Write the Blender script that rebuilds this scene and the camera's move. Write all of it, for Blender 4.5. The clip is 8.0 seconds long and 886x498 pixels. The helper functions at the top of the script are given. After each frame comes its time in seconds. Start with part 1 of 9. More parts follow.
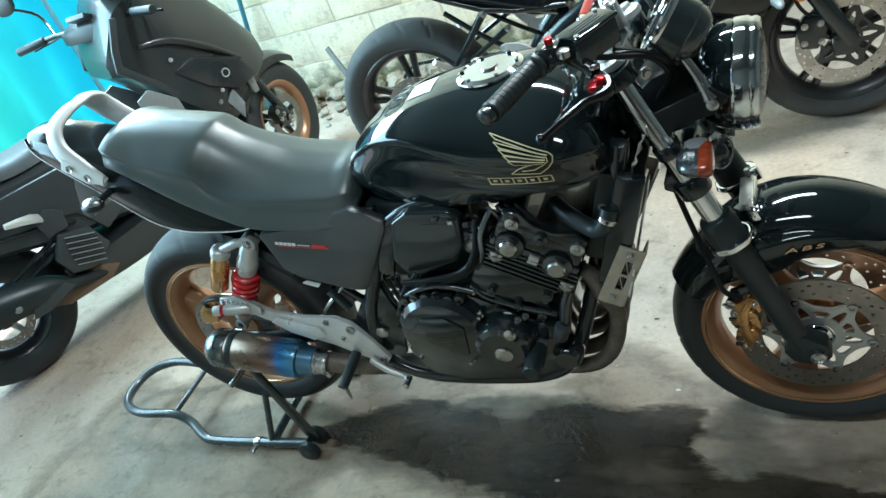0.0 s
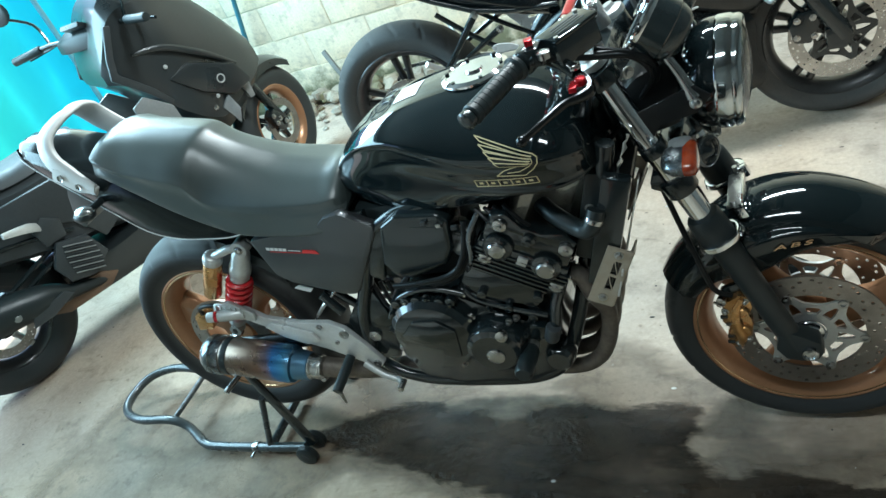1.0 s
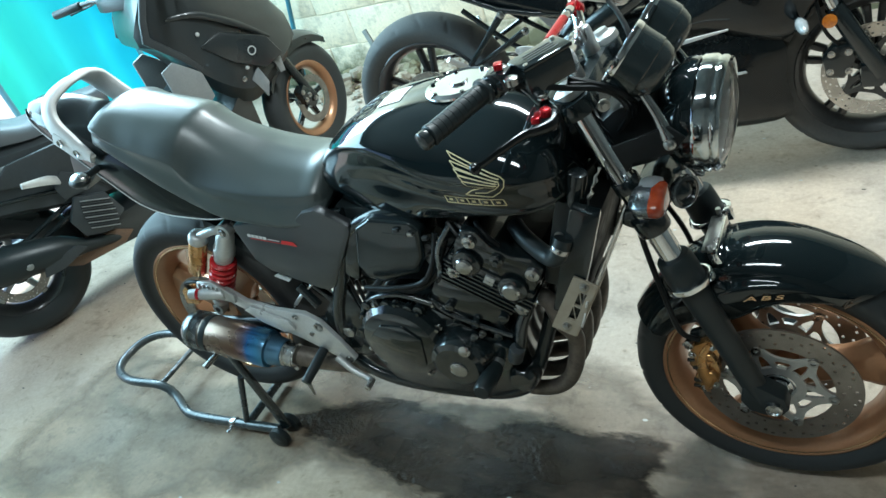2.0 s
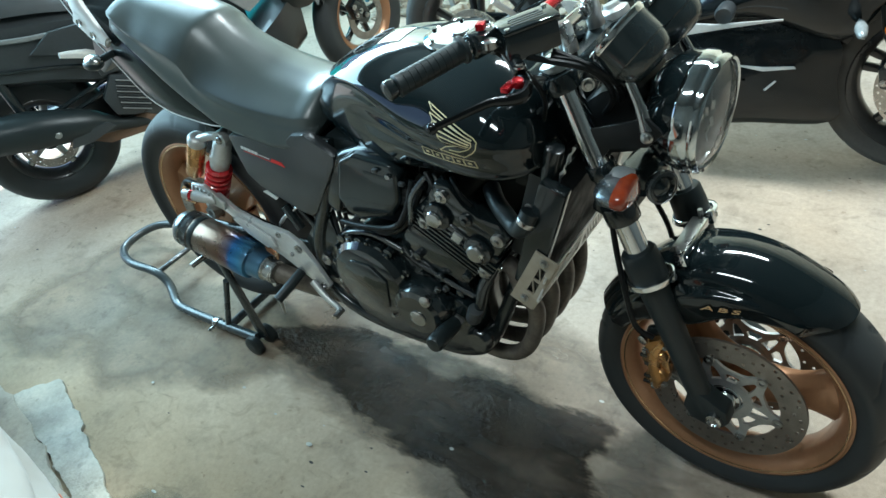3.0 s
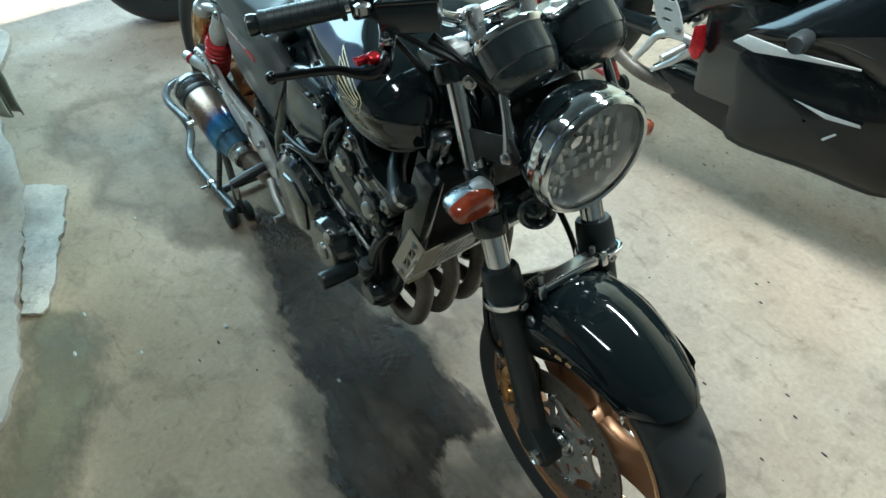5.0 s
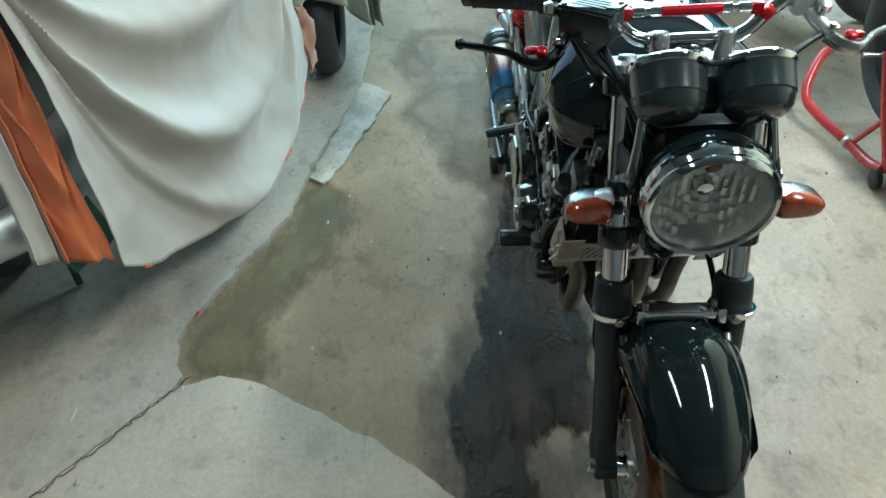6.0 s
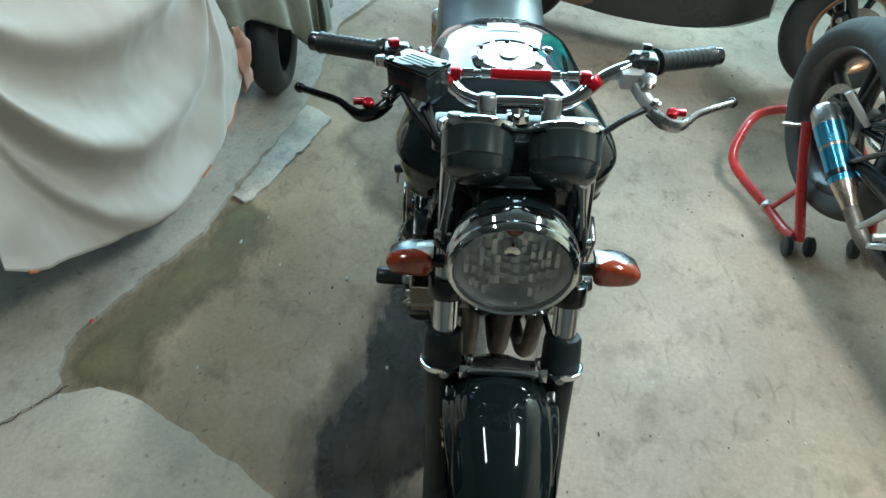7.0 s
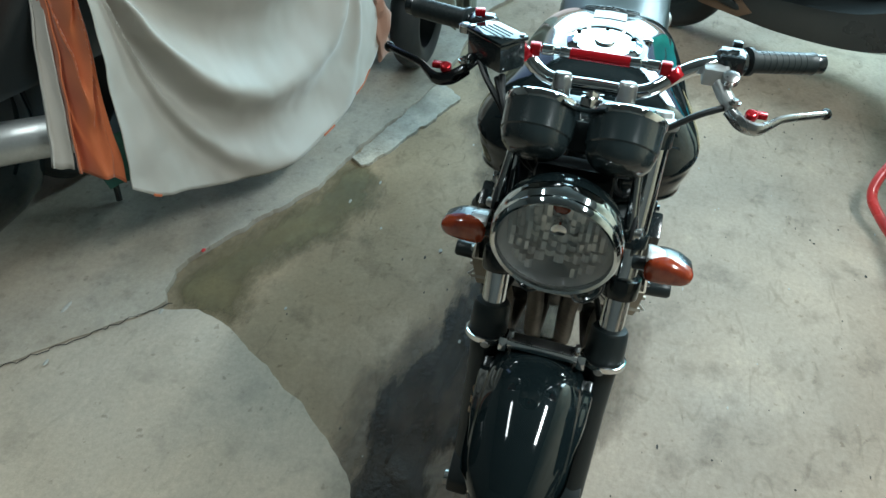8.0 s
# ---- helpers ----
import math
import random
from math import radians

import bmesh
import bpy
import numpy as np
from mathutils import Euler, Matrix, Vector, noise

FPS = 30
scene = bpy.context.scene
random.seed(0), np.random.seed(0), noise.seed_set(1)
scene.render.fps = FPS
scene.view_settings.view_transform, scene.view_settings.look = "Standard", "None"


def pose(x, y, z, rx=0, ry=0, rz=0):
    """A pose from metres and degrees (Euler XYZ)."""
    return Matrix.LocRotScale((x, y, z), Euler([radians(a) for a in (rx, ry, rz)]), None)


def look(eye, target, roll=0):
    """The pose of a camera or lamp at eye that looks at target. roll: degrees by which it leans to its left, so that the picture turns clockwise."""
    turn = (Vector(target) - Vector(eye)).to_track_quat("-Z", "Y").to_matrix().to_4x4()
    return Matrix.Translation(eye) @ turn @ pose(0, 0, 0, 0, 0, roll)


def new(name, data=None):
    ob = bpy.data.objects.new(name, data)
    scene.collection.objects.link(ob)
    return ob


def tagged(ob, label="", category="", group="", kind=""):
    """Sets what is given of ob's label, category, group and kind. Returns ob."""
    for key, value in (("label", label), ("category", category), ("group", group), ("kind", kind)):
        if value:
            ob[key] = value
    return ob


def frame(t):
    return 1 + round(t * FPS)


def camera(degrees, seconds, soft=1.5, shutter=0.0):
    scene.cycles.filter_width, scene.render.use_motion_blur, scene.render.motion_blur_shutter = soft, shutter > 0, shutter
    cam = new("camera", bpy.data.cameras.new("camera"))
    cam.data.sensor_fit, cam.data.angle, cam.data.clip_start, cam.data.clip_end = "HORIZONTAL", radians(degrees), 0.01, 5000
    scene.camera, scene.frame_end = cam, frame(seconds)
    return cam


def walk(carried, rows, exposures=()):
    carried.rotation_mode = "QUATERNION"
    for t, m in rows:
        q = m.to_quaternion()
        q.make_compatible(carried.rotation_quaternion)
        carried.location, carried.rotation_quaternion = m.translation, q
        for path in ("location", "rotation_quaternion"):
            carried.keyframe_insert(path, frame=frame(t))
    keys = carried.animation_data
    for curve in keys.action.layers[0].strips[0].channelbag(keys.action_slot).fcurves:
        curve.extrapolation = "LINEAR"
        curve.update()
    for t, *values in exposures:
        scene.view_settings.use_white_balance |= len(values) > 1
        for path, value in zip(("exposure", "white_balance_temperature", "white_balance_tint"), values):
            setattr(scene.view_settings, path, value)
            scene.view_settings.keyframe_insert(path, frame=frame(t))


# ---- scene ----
cam = camera(60.9, 8.0)
PATH = [
    (0, (1.42, -1.258, 1.483), (0.541, 0.185, 0.414), -24.0),
    (0.5, (1.426, -1.257, 1.482), (0.524, 0.167, 0.407), -24.7),
    (1, (1.45, -1.244, 1.475), (0.557, 0.195, 0.411), -25.3),
    (1.5, (1.503, -1.202, 1.477), (0.579, 0.234, 0.436), -24.2),
    (1.7, (1.533, -1.18, 1.468), (0.581, 0.232, 0.418), -23.0),
    (2.8, (1.668, -1.067, 1.466), (0.572, 0.157, 0.325), -16.3),
    (3, (1.694, -1.045, 1.455), (0.606, 0.15, 0.277), -14.0),
    (3.5, (1.765, -0.945, 1.429), (0.657, 0.189, 0.21), -6.9),
    (4, (1.826, -0.844, 1.428), (0.771, 0.163, 0.059), -2.2),
    (4.2, (1.841, -0.816, 1.432), (0.782, 0.175, 0.055), -1.6),
    (5.3, (1.998, -0.605, 1.477), (0.608, 0.062, 0.203), -4.3),
    (5.5, (2.035, -0.564, 1.493), (0.554, -0.099, 0.232), -5.4),
    (6, (2.16, -0.39, 1.525), (0.677, -0.374, 0.184), -2.3),
    (6.5, (2.157, -0.226, 1.544), (0.666, -0.115, 0.215), 2.7),
    (7, (2.147, -0.119, 1.564), (0.628, -0.094, 0.264), 2.9),
    (7.5, (2.176, -0.006, 1.572), (0.674, -0.23, 0.27), 4.4),
    (8, (2.182, 0.022, 1.551), (0.718, -0.315, 0.231), 3.1),
]
EXPOSURES = [(0.0, 0.58, 5900, 10), (1.5, 0.58, 5900, 10), (3.0, 0.60, 5940, 10), (4.0, 0.58, 6050, 10), (5.5, 0.32, 5990, 10), (6.5, 0.10, 6140, 10), (7.0, 0.0, 6100, 10), (8.0, -0.05, 6060, 10)]
walk(cam, [(t, look(eye, target, roll)) for t, eye, target, roll in PATH], EXPOSURES)

# ---------- light ----------
world = bpy.data.worlds.new("sky")
scene.world = world
world.use_nodes = True
wn = world.node_tree
sky = wn.nodes.new("ShaderNodeTexSky")
sky.sky_type, sky.sun_disc = "NISHITA", False
sky.sun_elevation, sky.sun_rotation = radians(74), radians(250)
wn.links.new(sky.outputs[0], wn.nodes["Background"].inputs[0])
wn.nodes["Background"].inputs[1].default_value = 0.15
sun_data = bpy.data.lights.new("sun", "SUN")
sun_data.energy, sun_data.angle, sun_data.color = 5.0, radians(0.6), (1.0, 0.95, 0.88)
sun = new("sun", sun_data)
sun.matrix_world = look((-4.2, -3, 9.0), (-3.5, -0.9, 0))


def area(name, size_x, size_y, watts, color, m):
    d = bpy.data.lights.new(name, "AREA")
    d.shape, d.size, d.size_y, d.energy, d.color = "RECTANGLE", size_x, size_y, watts, color
    ob = new(name, d)
    ob.matrix_world = m
    return ob


# daylight of the open gateway behind the tail of the motorcycle
area("gateway_light", 2.10, 1.6, 77, (0.62, 1.0, 1.08), look((-1.93, -0.15, 1.90), (3, -0.2, 0.6)))
area("gateway_light", 1.45, 0.85, 82, (0.70, 1.0, 1.06), look((-1.93, 1.65, 2.35), (1.2, 1.4, 0.6)))
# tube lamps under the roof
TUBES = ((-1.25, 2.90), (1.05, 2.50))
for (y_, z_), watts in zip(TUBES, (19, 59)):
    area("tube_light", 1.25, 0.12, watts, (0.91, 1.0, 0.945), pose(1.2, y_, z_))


# ---------- materials ----------
def mat(name, color, rough=0.5, metal=0.0, color2=None, scale=6.0, fine=120.0, bump=0.0, coat=0.0, rvar=0.12, spec=0.5, amount=0.5):
    m = bpy.data.materials.new(name)
    m.use_nodes = True
    t = m.node_tree
    b = t.nodes["Principled BSDF"]
    b.inputs["Metallic"].default_value = metal
    b.inputs["Coat Weight"].default_value = coat
    b.inputs["Coat Roughness"].default_value = 0.04
    b.inputs["Specular IOR Level"].default_value = spec
    tc = t.nodes.new("ShaderNodeTexCoord")
    n1 = t.nodes.new("ShaderNodeTexNoise")
    n1.inputs["Scale"].default_value, n1.inputs["Detail"].default_value = scale, 6
    n2 = t.nodes.new("ShaderNodeTexNoise")
    n2.inputs["Scale"].default_value, n2.inputs["Detail"].default_value = fine, 3
    for n in (n1, n2):
        t.links.new(tc.outputs["Object"], n.inputs["Vector"])
    add = t.nodes.new("ShaderNodeMath")
    add.operation, add.use_clamp = "MULTIPLY_ADD", True
    t.links.new(n2.outputs[0], add.inputs[0])
    add.inputs[1].default_value = 0.4
    t.links.new(n1.outputs[0], add.inputs[2])
    ramp = t.nodes.new("ShaderNodeMapRange")
    ramp.inputs[1].default_value, ramp.inputs[2].default_value = 0.45, 0.95
    ramp.inputs[3].default_value, ramp.inputs[4].default_value = 0.0, amount * 2
    t.links.new(add.outputs[0], ramp.inputs[0])
    mix = t.nodes.new("ShaderNodeMix")
    mix.data_type = "RGBA"
    mix.inputs[6].default_value = (*color, 1)
    mix.inputs[7].default_value = (*(color2 or [c * 0.75 for c in color]), 1)
    t.links.new(ramp.outputs[0], mix.inputs[0])
    t.links.new(mix.outputs[2], b.inputs["Base Color"])
    rr = t.nodes.new("ShaderNodeMapRange")
    rr.inputs[1].default_value, rr.inputs[2].default_value = 0.3, 0.75
    rr.inputs[3].default_value, rr.inputs[4].default_value = max(0.02, rough - rvar), min(1, rough + rvar)
    t.links.new(n1.outputs[0], rr.inputs[0])
    t.links.new(rr.outputs[0], b.inputs["Roughness"])
    if bump:
        bp = t.nodes.new("ShaderNodeBump")
        bp.inputs["Strength"].default_value, bp.inputs["Distance"].default_value = bump, 0.004
        t.links.new(add.outputs[0], bp.inputs["Height"])
        t.links.new(bp.outputs[0], b.inputs["Normal"])
    return m


# blacks lifted towards teal: the lens veil is put into their base colours
gloss_black = mat("gloss_black_paint", (0.0052, 0.0092, 0.0104), 0.08, coat=0.75, spec=0.2, rvar=0.03, scale=3, color2=(0.0066, 0.0112, 0.0124))
satin_black = mat("satin_black_paint", (0.0120, 0.0180, 0.0195), 0.22, coat=0.4, bump=0.04, rvar=0.08, spec=0.45)
matte_black = mat("matte_black_plastic", (0.0165, 0.0235, 0.0250), 0.40, bump=0.1, fine=300, spec=0.4)
engine_black = mat("engine_black_enamel", (0.0100, 0.0150, 0.0163), 0.20, coat=0.9, bump=0.06, fine=220, rvar=0.07, spec=0.4)
panel_grey = mat("dark_grey_metallic", (0.085, 0.091, 0.096), 0.36, metal=0.6, coat=0.2, rvar=0.05, fine=500)
vinyl = mat("seat_vinyl", (0.034, 0.045, 0.044), 0.36, spec=0.85, bump=0.12, fine=420, scale=4, rvar=0.07, color2=(0.050, 0.064, 0.063))
rubber = mat("tyre_rubber", (0.026, 0.032, 0.034), 0.52, bump=0.15, scale=9, fine=160, color2=(0.030, 0.033, 0.034), rvar=0.1, spec=0.4)
rubber_dusty = mat("worn_tyre_rubber", (0.045, 0.047, 0.047), 0.75, bump=0.15, scale=7, fine=120, color2=(0.075, 0.074, 0.070))
lever_grey = mat("silver_anodised", (0.52, 0.53, 0.53), 0.27, metal=1.0, rvar=0.06, scale=16)
bezel_chrome = mat("soft_chrome", (0.56, 0.62, 0.63), 0.085, metal=1.0, rvar=0.04, scale=14, color2=(0.64, 0.66, 0.67))
sport_black = mat("sports_gloss_black", (0.0055, 0.0085, 0.0095), 0.16, coat=0.25, spec=0.25, scale=4, rvar=0.05, color2=(0.010, 0.012, 0.013))
cap_steel = mat("dark_cap_steel", (0.20, 0.22, 0.23), 0.30, metal=0.9, scale=20, color2=(0.12, 0.13, 0.135))
copper = mat("bronze_wheel_paint", (0.42, 0.215, 0.11), 0.36, metal=0.45, coat=0.25, scale=8, color2=(0.33, 0.165, 0.085), rvar=0.08)
gold = mat("gold_anodised", (0.60, 0.35, 0.16), 0.28, metal=0.8, scale=20, color2=(0.42, 0.21, 0.06))
cup_black = mat("instrument_cup_black", (0.020, 0.029, 0.031), 0.22, coat=0.5, rvar=0.05, fine=400)
mirror = mat("lamp_mirror", (0.95, 0.97, 0.96), 0.18, metal=0.35, rvar=0.03, scale=20, color2=(0.82, 0.83, 0.83))
copper_line = mat("pale_copper_decal", (0.88, 0.56, 0.28), 0.35, scale=30)
gold_line = mat("pale_gold_decal", (0.72, 0.58, 0.32), 0.35, metal=0.2, scale=30)
chrome = mat("chrome", (0.80, 0.81, 0.82), 0.07, metal=1.0, rvar=0.04, scale=14, color2=(0.68, 0.69, 0.70))
steel = mat("brushed_steel", (0.50, 0.50, 0.49), 0.3, metal=1.0, scale=16, color2=(0.38, 0.38, 0.37), bump=0.05)
alu = mat("cast_aluminium", (0.60, 0.61, 0.60), 0.42, metal=0.75, scale=14, color2=(0.45, 0.46, 0.45), bump=0.12)
silver_paint = mat("silver_paint", (0.68, 0.69, 0.68), 0.32, metal=0.35, coat=0.3, scale=10, rvar=0.06)
cast_silver = mat("satin_cast_silver", (0.74, 0.74, 0.72), 0.55, metal=0.12, scale=12, color2=(0.66, 0.66, 0.64), rvar=0.06)
shell_chrome = mat("smoky_chrome", (0.42, 0.43, 0.435), 0.18, metal=1.0, scale=14, rvar=0.04)
tail_black = mat("tail_gloss_black", (0.006, 0.009, 0.010), 0.20, coat=0.1, spec=0.25, rvar=0.04, scale=4)
disc_steel = mat("brake_disc_steel", (0.33, 0.30, 0.27), 0.38, metal=0.8, scale=25, color2=(0.22, 0.20, 0.18), fine=400, bump=0.05)
header_steel = mat("heat_stained_header", (0.25, 0.215, 0.18), 0.52, metal=0.4, scale=12, color2=(0.09, 0.08, 0.07), bump=0.12)
guard_metal = mat("brushed_guard_plate", (0.34, 0.29, 0.22), 0.5, metal=0.2, scale=30, color2=(0.40, 0.35, 0.275), spec=0.4)
slat_metal = mat("bright_guard_slats", (0.66, 0.65, 0.61), 0.38, metal=0.4, scale=30)
red_anod = mat("red_anodised", (0.55, 0.012, 0.02), 0.25, metal=0.6, coat=0.3, scale=20)
red_paint = mat("red_spring_paint", (0.60, 0.02, 0.025), 0.28, coat=0.4, scale=12, color2=(0.42, 0.015, 0.02))
red_stand = mat("red_stand_paint", (0.58, 0.045, 0.04), 0.32, coat=0.3, scale=10, color2=(0.42, 0.03, 0.03), bump=0.04)
stand_grey = mat("dark_stand_paint", (0.045, 0.055, 0.058), 0.33, coat=0.25, scale=18, color2=(0.02, 0.025, 0.027), bump=0.08)
white_paint = mat("white_decal", (0.72, 0.72, 0.70), 0.4, scale=20)
red_decal = mat("red_decal", (0.62, 0.03, 0.03), 0.4, scale=20)
grey_body = mat("faded_grey_plastic", (0.045, 0.051, 0.054), 0.42, bump=0.06, scale=5, color2=(0.028, 0.032, 0.034))
scoot_black = mat("scooter_dark_paint", (0.016, 0.020, 0.021), 0.32, coat=0.35, scale=4, rvar=0.06, color2=(0.024, 0.028, 0.029))
scoot_grey = mat("scooter_silver_grey", (0.30, 0.31, 0.31), 0.4, metal=0.2, scale=5, color2=(0.22, 0.23, 0.23))
dark_seat = mat("faded_seat_vinyl", (0.06, 0.068, 0.072), 0.55, bump=0.14, fine=350)
brown_plastic = mat("sun_faded_belly_plastic", (0.20, 0.105, 0.055), 0.6, scale=9, color2=(0.10, 0.07, 0.05), bump=0.08)
cable = mat("cable_sheath", (0.010, 0.0115, 0.012), 0.38, scale=20, spec=0.2)
rad_core = mat("radiator_core", (0.008, 0.009, 0.009), 0.6, metal=0.1, spec=0.2, scale=40, fine=500, bump=0.3)


def glassy(name, color, rough=0.03):
    """Clear moulded plastic: mostly see-through with a sharp gloss."""
    m = bpy.data.materials.new(name)
    m.use_nodes = True
    t = m.node_tree
    t.nodes.remove(t.nodes["Principled BSDF"])
    tr, gl, fr, mx = (t.nodes.new("ShaderNode" + n) for n in ("BsdfTransparent", "BsdfGlossy", "Fresnel", "MixShader"))
    tr.inputs[0].default_value = (*color, 1)
    gl.inputs["Roughness"].default_value = rough
    fr.inputs[0].default_value = 1.5
    t.links.new(fr.outputs[0], mx.inputs[0])
    t.links.new(tr.outputs[0], mx.inputs[1])
    t.links.new(gl.outputs[0], mx.inputs[2])
    t.links.new(mx.outputs[0], t.nodes["Material Output"].inputs[0])
    return m


lens_glass = glassy("clear_lens", (0.93, 0.95, 0.95))
amber = mat("amber_lens", (0.36, 0.056, 0.014), 0.16, coat=0.7, scale=40, color2=(0.20, 0.022, 0.008), bump=0.05)
amber_bright = mat("amber_reflector", (0.85, 0.28, 0.02), 0.15, coat=1.0, scale=60, color2=(0.6, 0.15, 0.01), bump=0.2)


def titanium():
    """Heat-tinted silencer: brown over most of its length, a blue band near the front."""
    m = mat("heat_tinted_titanium", (0.30, 0.19, 0.13), 0.34, metal=0.85, scale=9)
    t = m.node_tree
    b = t.nodes["Principled BSDF"]
    tc, sep, rp = t.nodes.new("ShaderNodeTexCoord"), t.nodes.new("ShaderNodeSeparateXYZ"), t.nodes.new("ShaderNodeValToRGB")
    ns, ma = t.nodes.new("ShaderNodeTexNoise"), t.nodes.new("ShaderNodeMath")
    ns.inputs["Scale"].default_value = 14
    t.links.new(tc.outputs["Object"], ns.inputs["Vector"])
    t.links.new(tc.outputs["Object"], sep.inputs[0])
    ma.operation = "MULTIPLY_ADD"
    ma.inputs[1].default_value = 0.06
    t.links.new(ns.outputs[0], ma.inputs[0])
    t.links.new(sep.outputs[0], ma.inputs[2])
    mr = t.nodes.new("ShaderNodeMapRange")
    mr.inputs[1].default_value, mr.inputs[2].default_value = 0.04, 0.29
    t.links.new(ma.outputs[0], mr.inputs[0])
    t.links.new(mr.outputs[0], rp.inputs[0])
    rp.color_ramp.elements[0].color = (0.16, 0.13, 0.12, 1)
    rp.color_ramp.elements[1].color = (0.10, 0.20, 0.30, 1)
    for pos, col in ((0.3, (0.20, 0.14, 0.105, 1)), (0.60, (0.22, 0.135, 0.095, 1)), (0.70, (0.19, 0.14, 0.17, 1)), (0.78, (0.05, 0.18, 0.44, 1)), (0.90, (0.07, 0.24, 0.42, 1))):
        rp.color_ramp.elements.new(pos).color = col
    t.links.new(rp.outputs[0], b.inputs["Base Color"])
    return m


titan = titanium()


def concrete(name, c1, c2, c3, big, dark, bump=0.35, rough=0.8, damp=None, scuffs=0.0, fine=0.10):
    m = bpy.data.materials.new(name)
    m.use_nodes = True
    t = m.node_tree
    b = t.nodes["Principled BSDF"]
    tc = t.nodes.new("ShaderNodeTexCoord")
    ns = []
    for s, d, r in ((big, 8, 0.6), (big * 5, 6, 0.6), (70, 5, 0.7), (420, 2, 0.5)):
        n = t.nodes.new("ShaderNodeTexNoise")
        n.inputs["Scale"].default_value, n.inputs["Detail"].default_value, n.inputs["Roughness"].default_value = s, d, r
        t.links.new(tc.outputs["Object"], n.inputs["Vector"])
        ns.append(n)
    r1, r2, r3 = (t.nodes.new("ShaderNodeValToRGB") for _ in range(3))
    r1.color_ramp.elements[0].position, r1.color_ramp.elements[1].position = 0.36, 0.66
    r1.color_ramp.elements[0].color, r1.color_ramp.elements[1].color = (*c2, 1), (*c1, 1)
    t.links.new(ns[0].outputs[0], r1.inputs[0])
    r2.color_ramp.elements[0].position, r2.color_ramp.elements[1].position = 0.28, 0.46
    r2.color_ramp.elements[0].color, r2.color_ramp.elements[1].color = (dark, dark, dark, 1), (1, 1, 1, 1)
    t.links.new(ns[1].outputs[0], r2.inputs[0])
    r3.color_ramp.elements[0].position, r3.color_ramp.elements[1].position = 0.3, 0.7
    r3.color_ramp.elements[0].color, r3.color_ramp.elements[1].color = (*[1 - fine * 1.2] * 3, 1), (*[1 + fine] * 3, 1)
    t.links.new(ns[2].outputs[0], r3.inputs[0])
    prev = r1.outputs[0]
    for r in (r2, r3):
        mx = t.nodes.new("ShaderNodeMix")
        mx.data_type, mx.blend_type = "RGBA", "MULTIPLY"
        mx.inputs[0].default_value = 1
        t.links.new(prev, mx.inputs[6])
        t.links.new(r.outputs[0], mx.inputs[7])
        prev = mx.outputs[2]
    # small pits and specks
    vo = t.nodes.new("ShaderNodeTexNoise")
    vo.inputs["Scale"].default_value, vo.inputs["Detail"].default_value = 34, 3
    t.links.new(tc.outputs["Object"], vo.inputs["Vector"])
    r4 = t.nodes.new("ShaderNodeValToRGB")
    r4.color_ramp.elements[0].position, r4.color_ramp.elements[1].position = 0.27, 0.33
    r4.color_ramp.elements[0].color, r4.color_ramp.elements[1].color = (*c3, 1), (1, 1, 1, 1)
    t.links.new(vo.outputs[0], r4.inputs[0])
    mx = t.nodes.new("ShaderNodeMix")
    mx.data_type, mx.blend_type = "RGBA", "MULTIPLY"
    mx.inputs[0].default_value = 0.6
    t.links.new(prev, mx.inputs[6])
    t.links.new(r4.outputs[0], mx.inputs[7])
    prev = mx.outputs[2]
    # slow drift between a warmer and a greyer tone
    dn, dr, dx = t.nodes.new("ShaderNodeTexNoise"), t.nodes.new("ShaderNodeValToRGB"), t.nodes.new("ShaderNodeMix")
    dn.inputs["Scale"].default_value, dn.inputs["Detail"].default_value = big * 0.55, 5
    t.links.new(tc.outputs["Object"], dn.inputs["Vector"])
    dr.color_ramp.elements[0].position, dr.color_ramp.elements[1].position = 0.36, 0.64
    dr.color_ramp.elements[0].color, dr.color_ramp.elements[1].color = (0.93, 0.97, 1.0, 1), (1.06, 1.0, 0.92, 1)
    t.links.new(dn.outputs[0], dr.inputs[0])
    dx.data_type, dx.blend_type = "RGBA", "MULTIPLY"
    dx.inputs[0].default_value = 1
    t.links.new(prev, dx.inputs[6])
    t.links.new(dr.outputs[0], dx.inputs[7])
    prev = dx.outputs[2]
    if scuffs:
        # short dark scrapes and pale rubbed marks, drawn out along one direction
        for turn, lo, hi, tone in ((0.5, 0.60, 0.72, 0.70), (-0.9, 0.62, 0.72, 0.74), (1.3, 0.38, 0.26, 1.16)):
            mp, sn, sr = t.nodes.new("ShaderNodeMapping"), t.nodes.new("ShaderNodeTexNoise"), t.nodes.new("ShaderNodeMapRange")
            mp.inputs["Rotation"].default_value = (0, 0, turn)
            mp.inputs["Scale"].default_value = (8 + 3 * turn, 15 - 2 * turn, 1)
            sn.inputs["Distortion"].default_value = 1.6
            sn.inputs["Scale"].default_value, sn.inputs["Detail"].default_value = 1.0, 4
            t.links.new(tc.outputs["Object"], mp.inputs["Vector"])
            t.links.new(mp.outputs[0], sn.inputs["Vector"])
            sr.inputs[1].default_value, sr.inputs[2].default_value, sr.inputs[4].default_value = lo, hi, scuffs
            t.links.new(sn.outputs[0], sr.inputs[0])
            ms = t.nodes.new("ShaderNodeMix")
            ms.data_type, ms.blend_type = "RGBA", "MULTIPLY"
            ms.inputs[7].default_value = (tone, tone, tone * 0.98, 1)
            t.links.new(sr.outputs[0], ms.inputs[0])
            t.links.new(prev, ms.inputs[6])
            prev = ms.outputs[2]
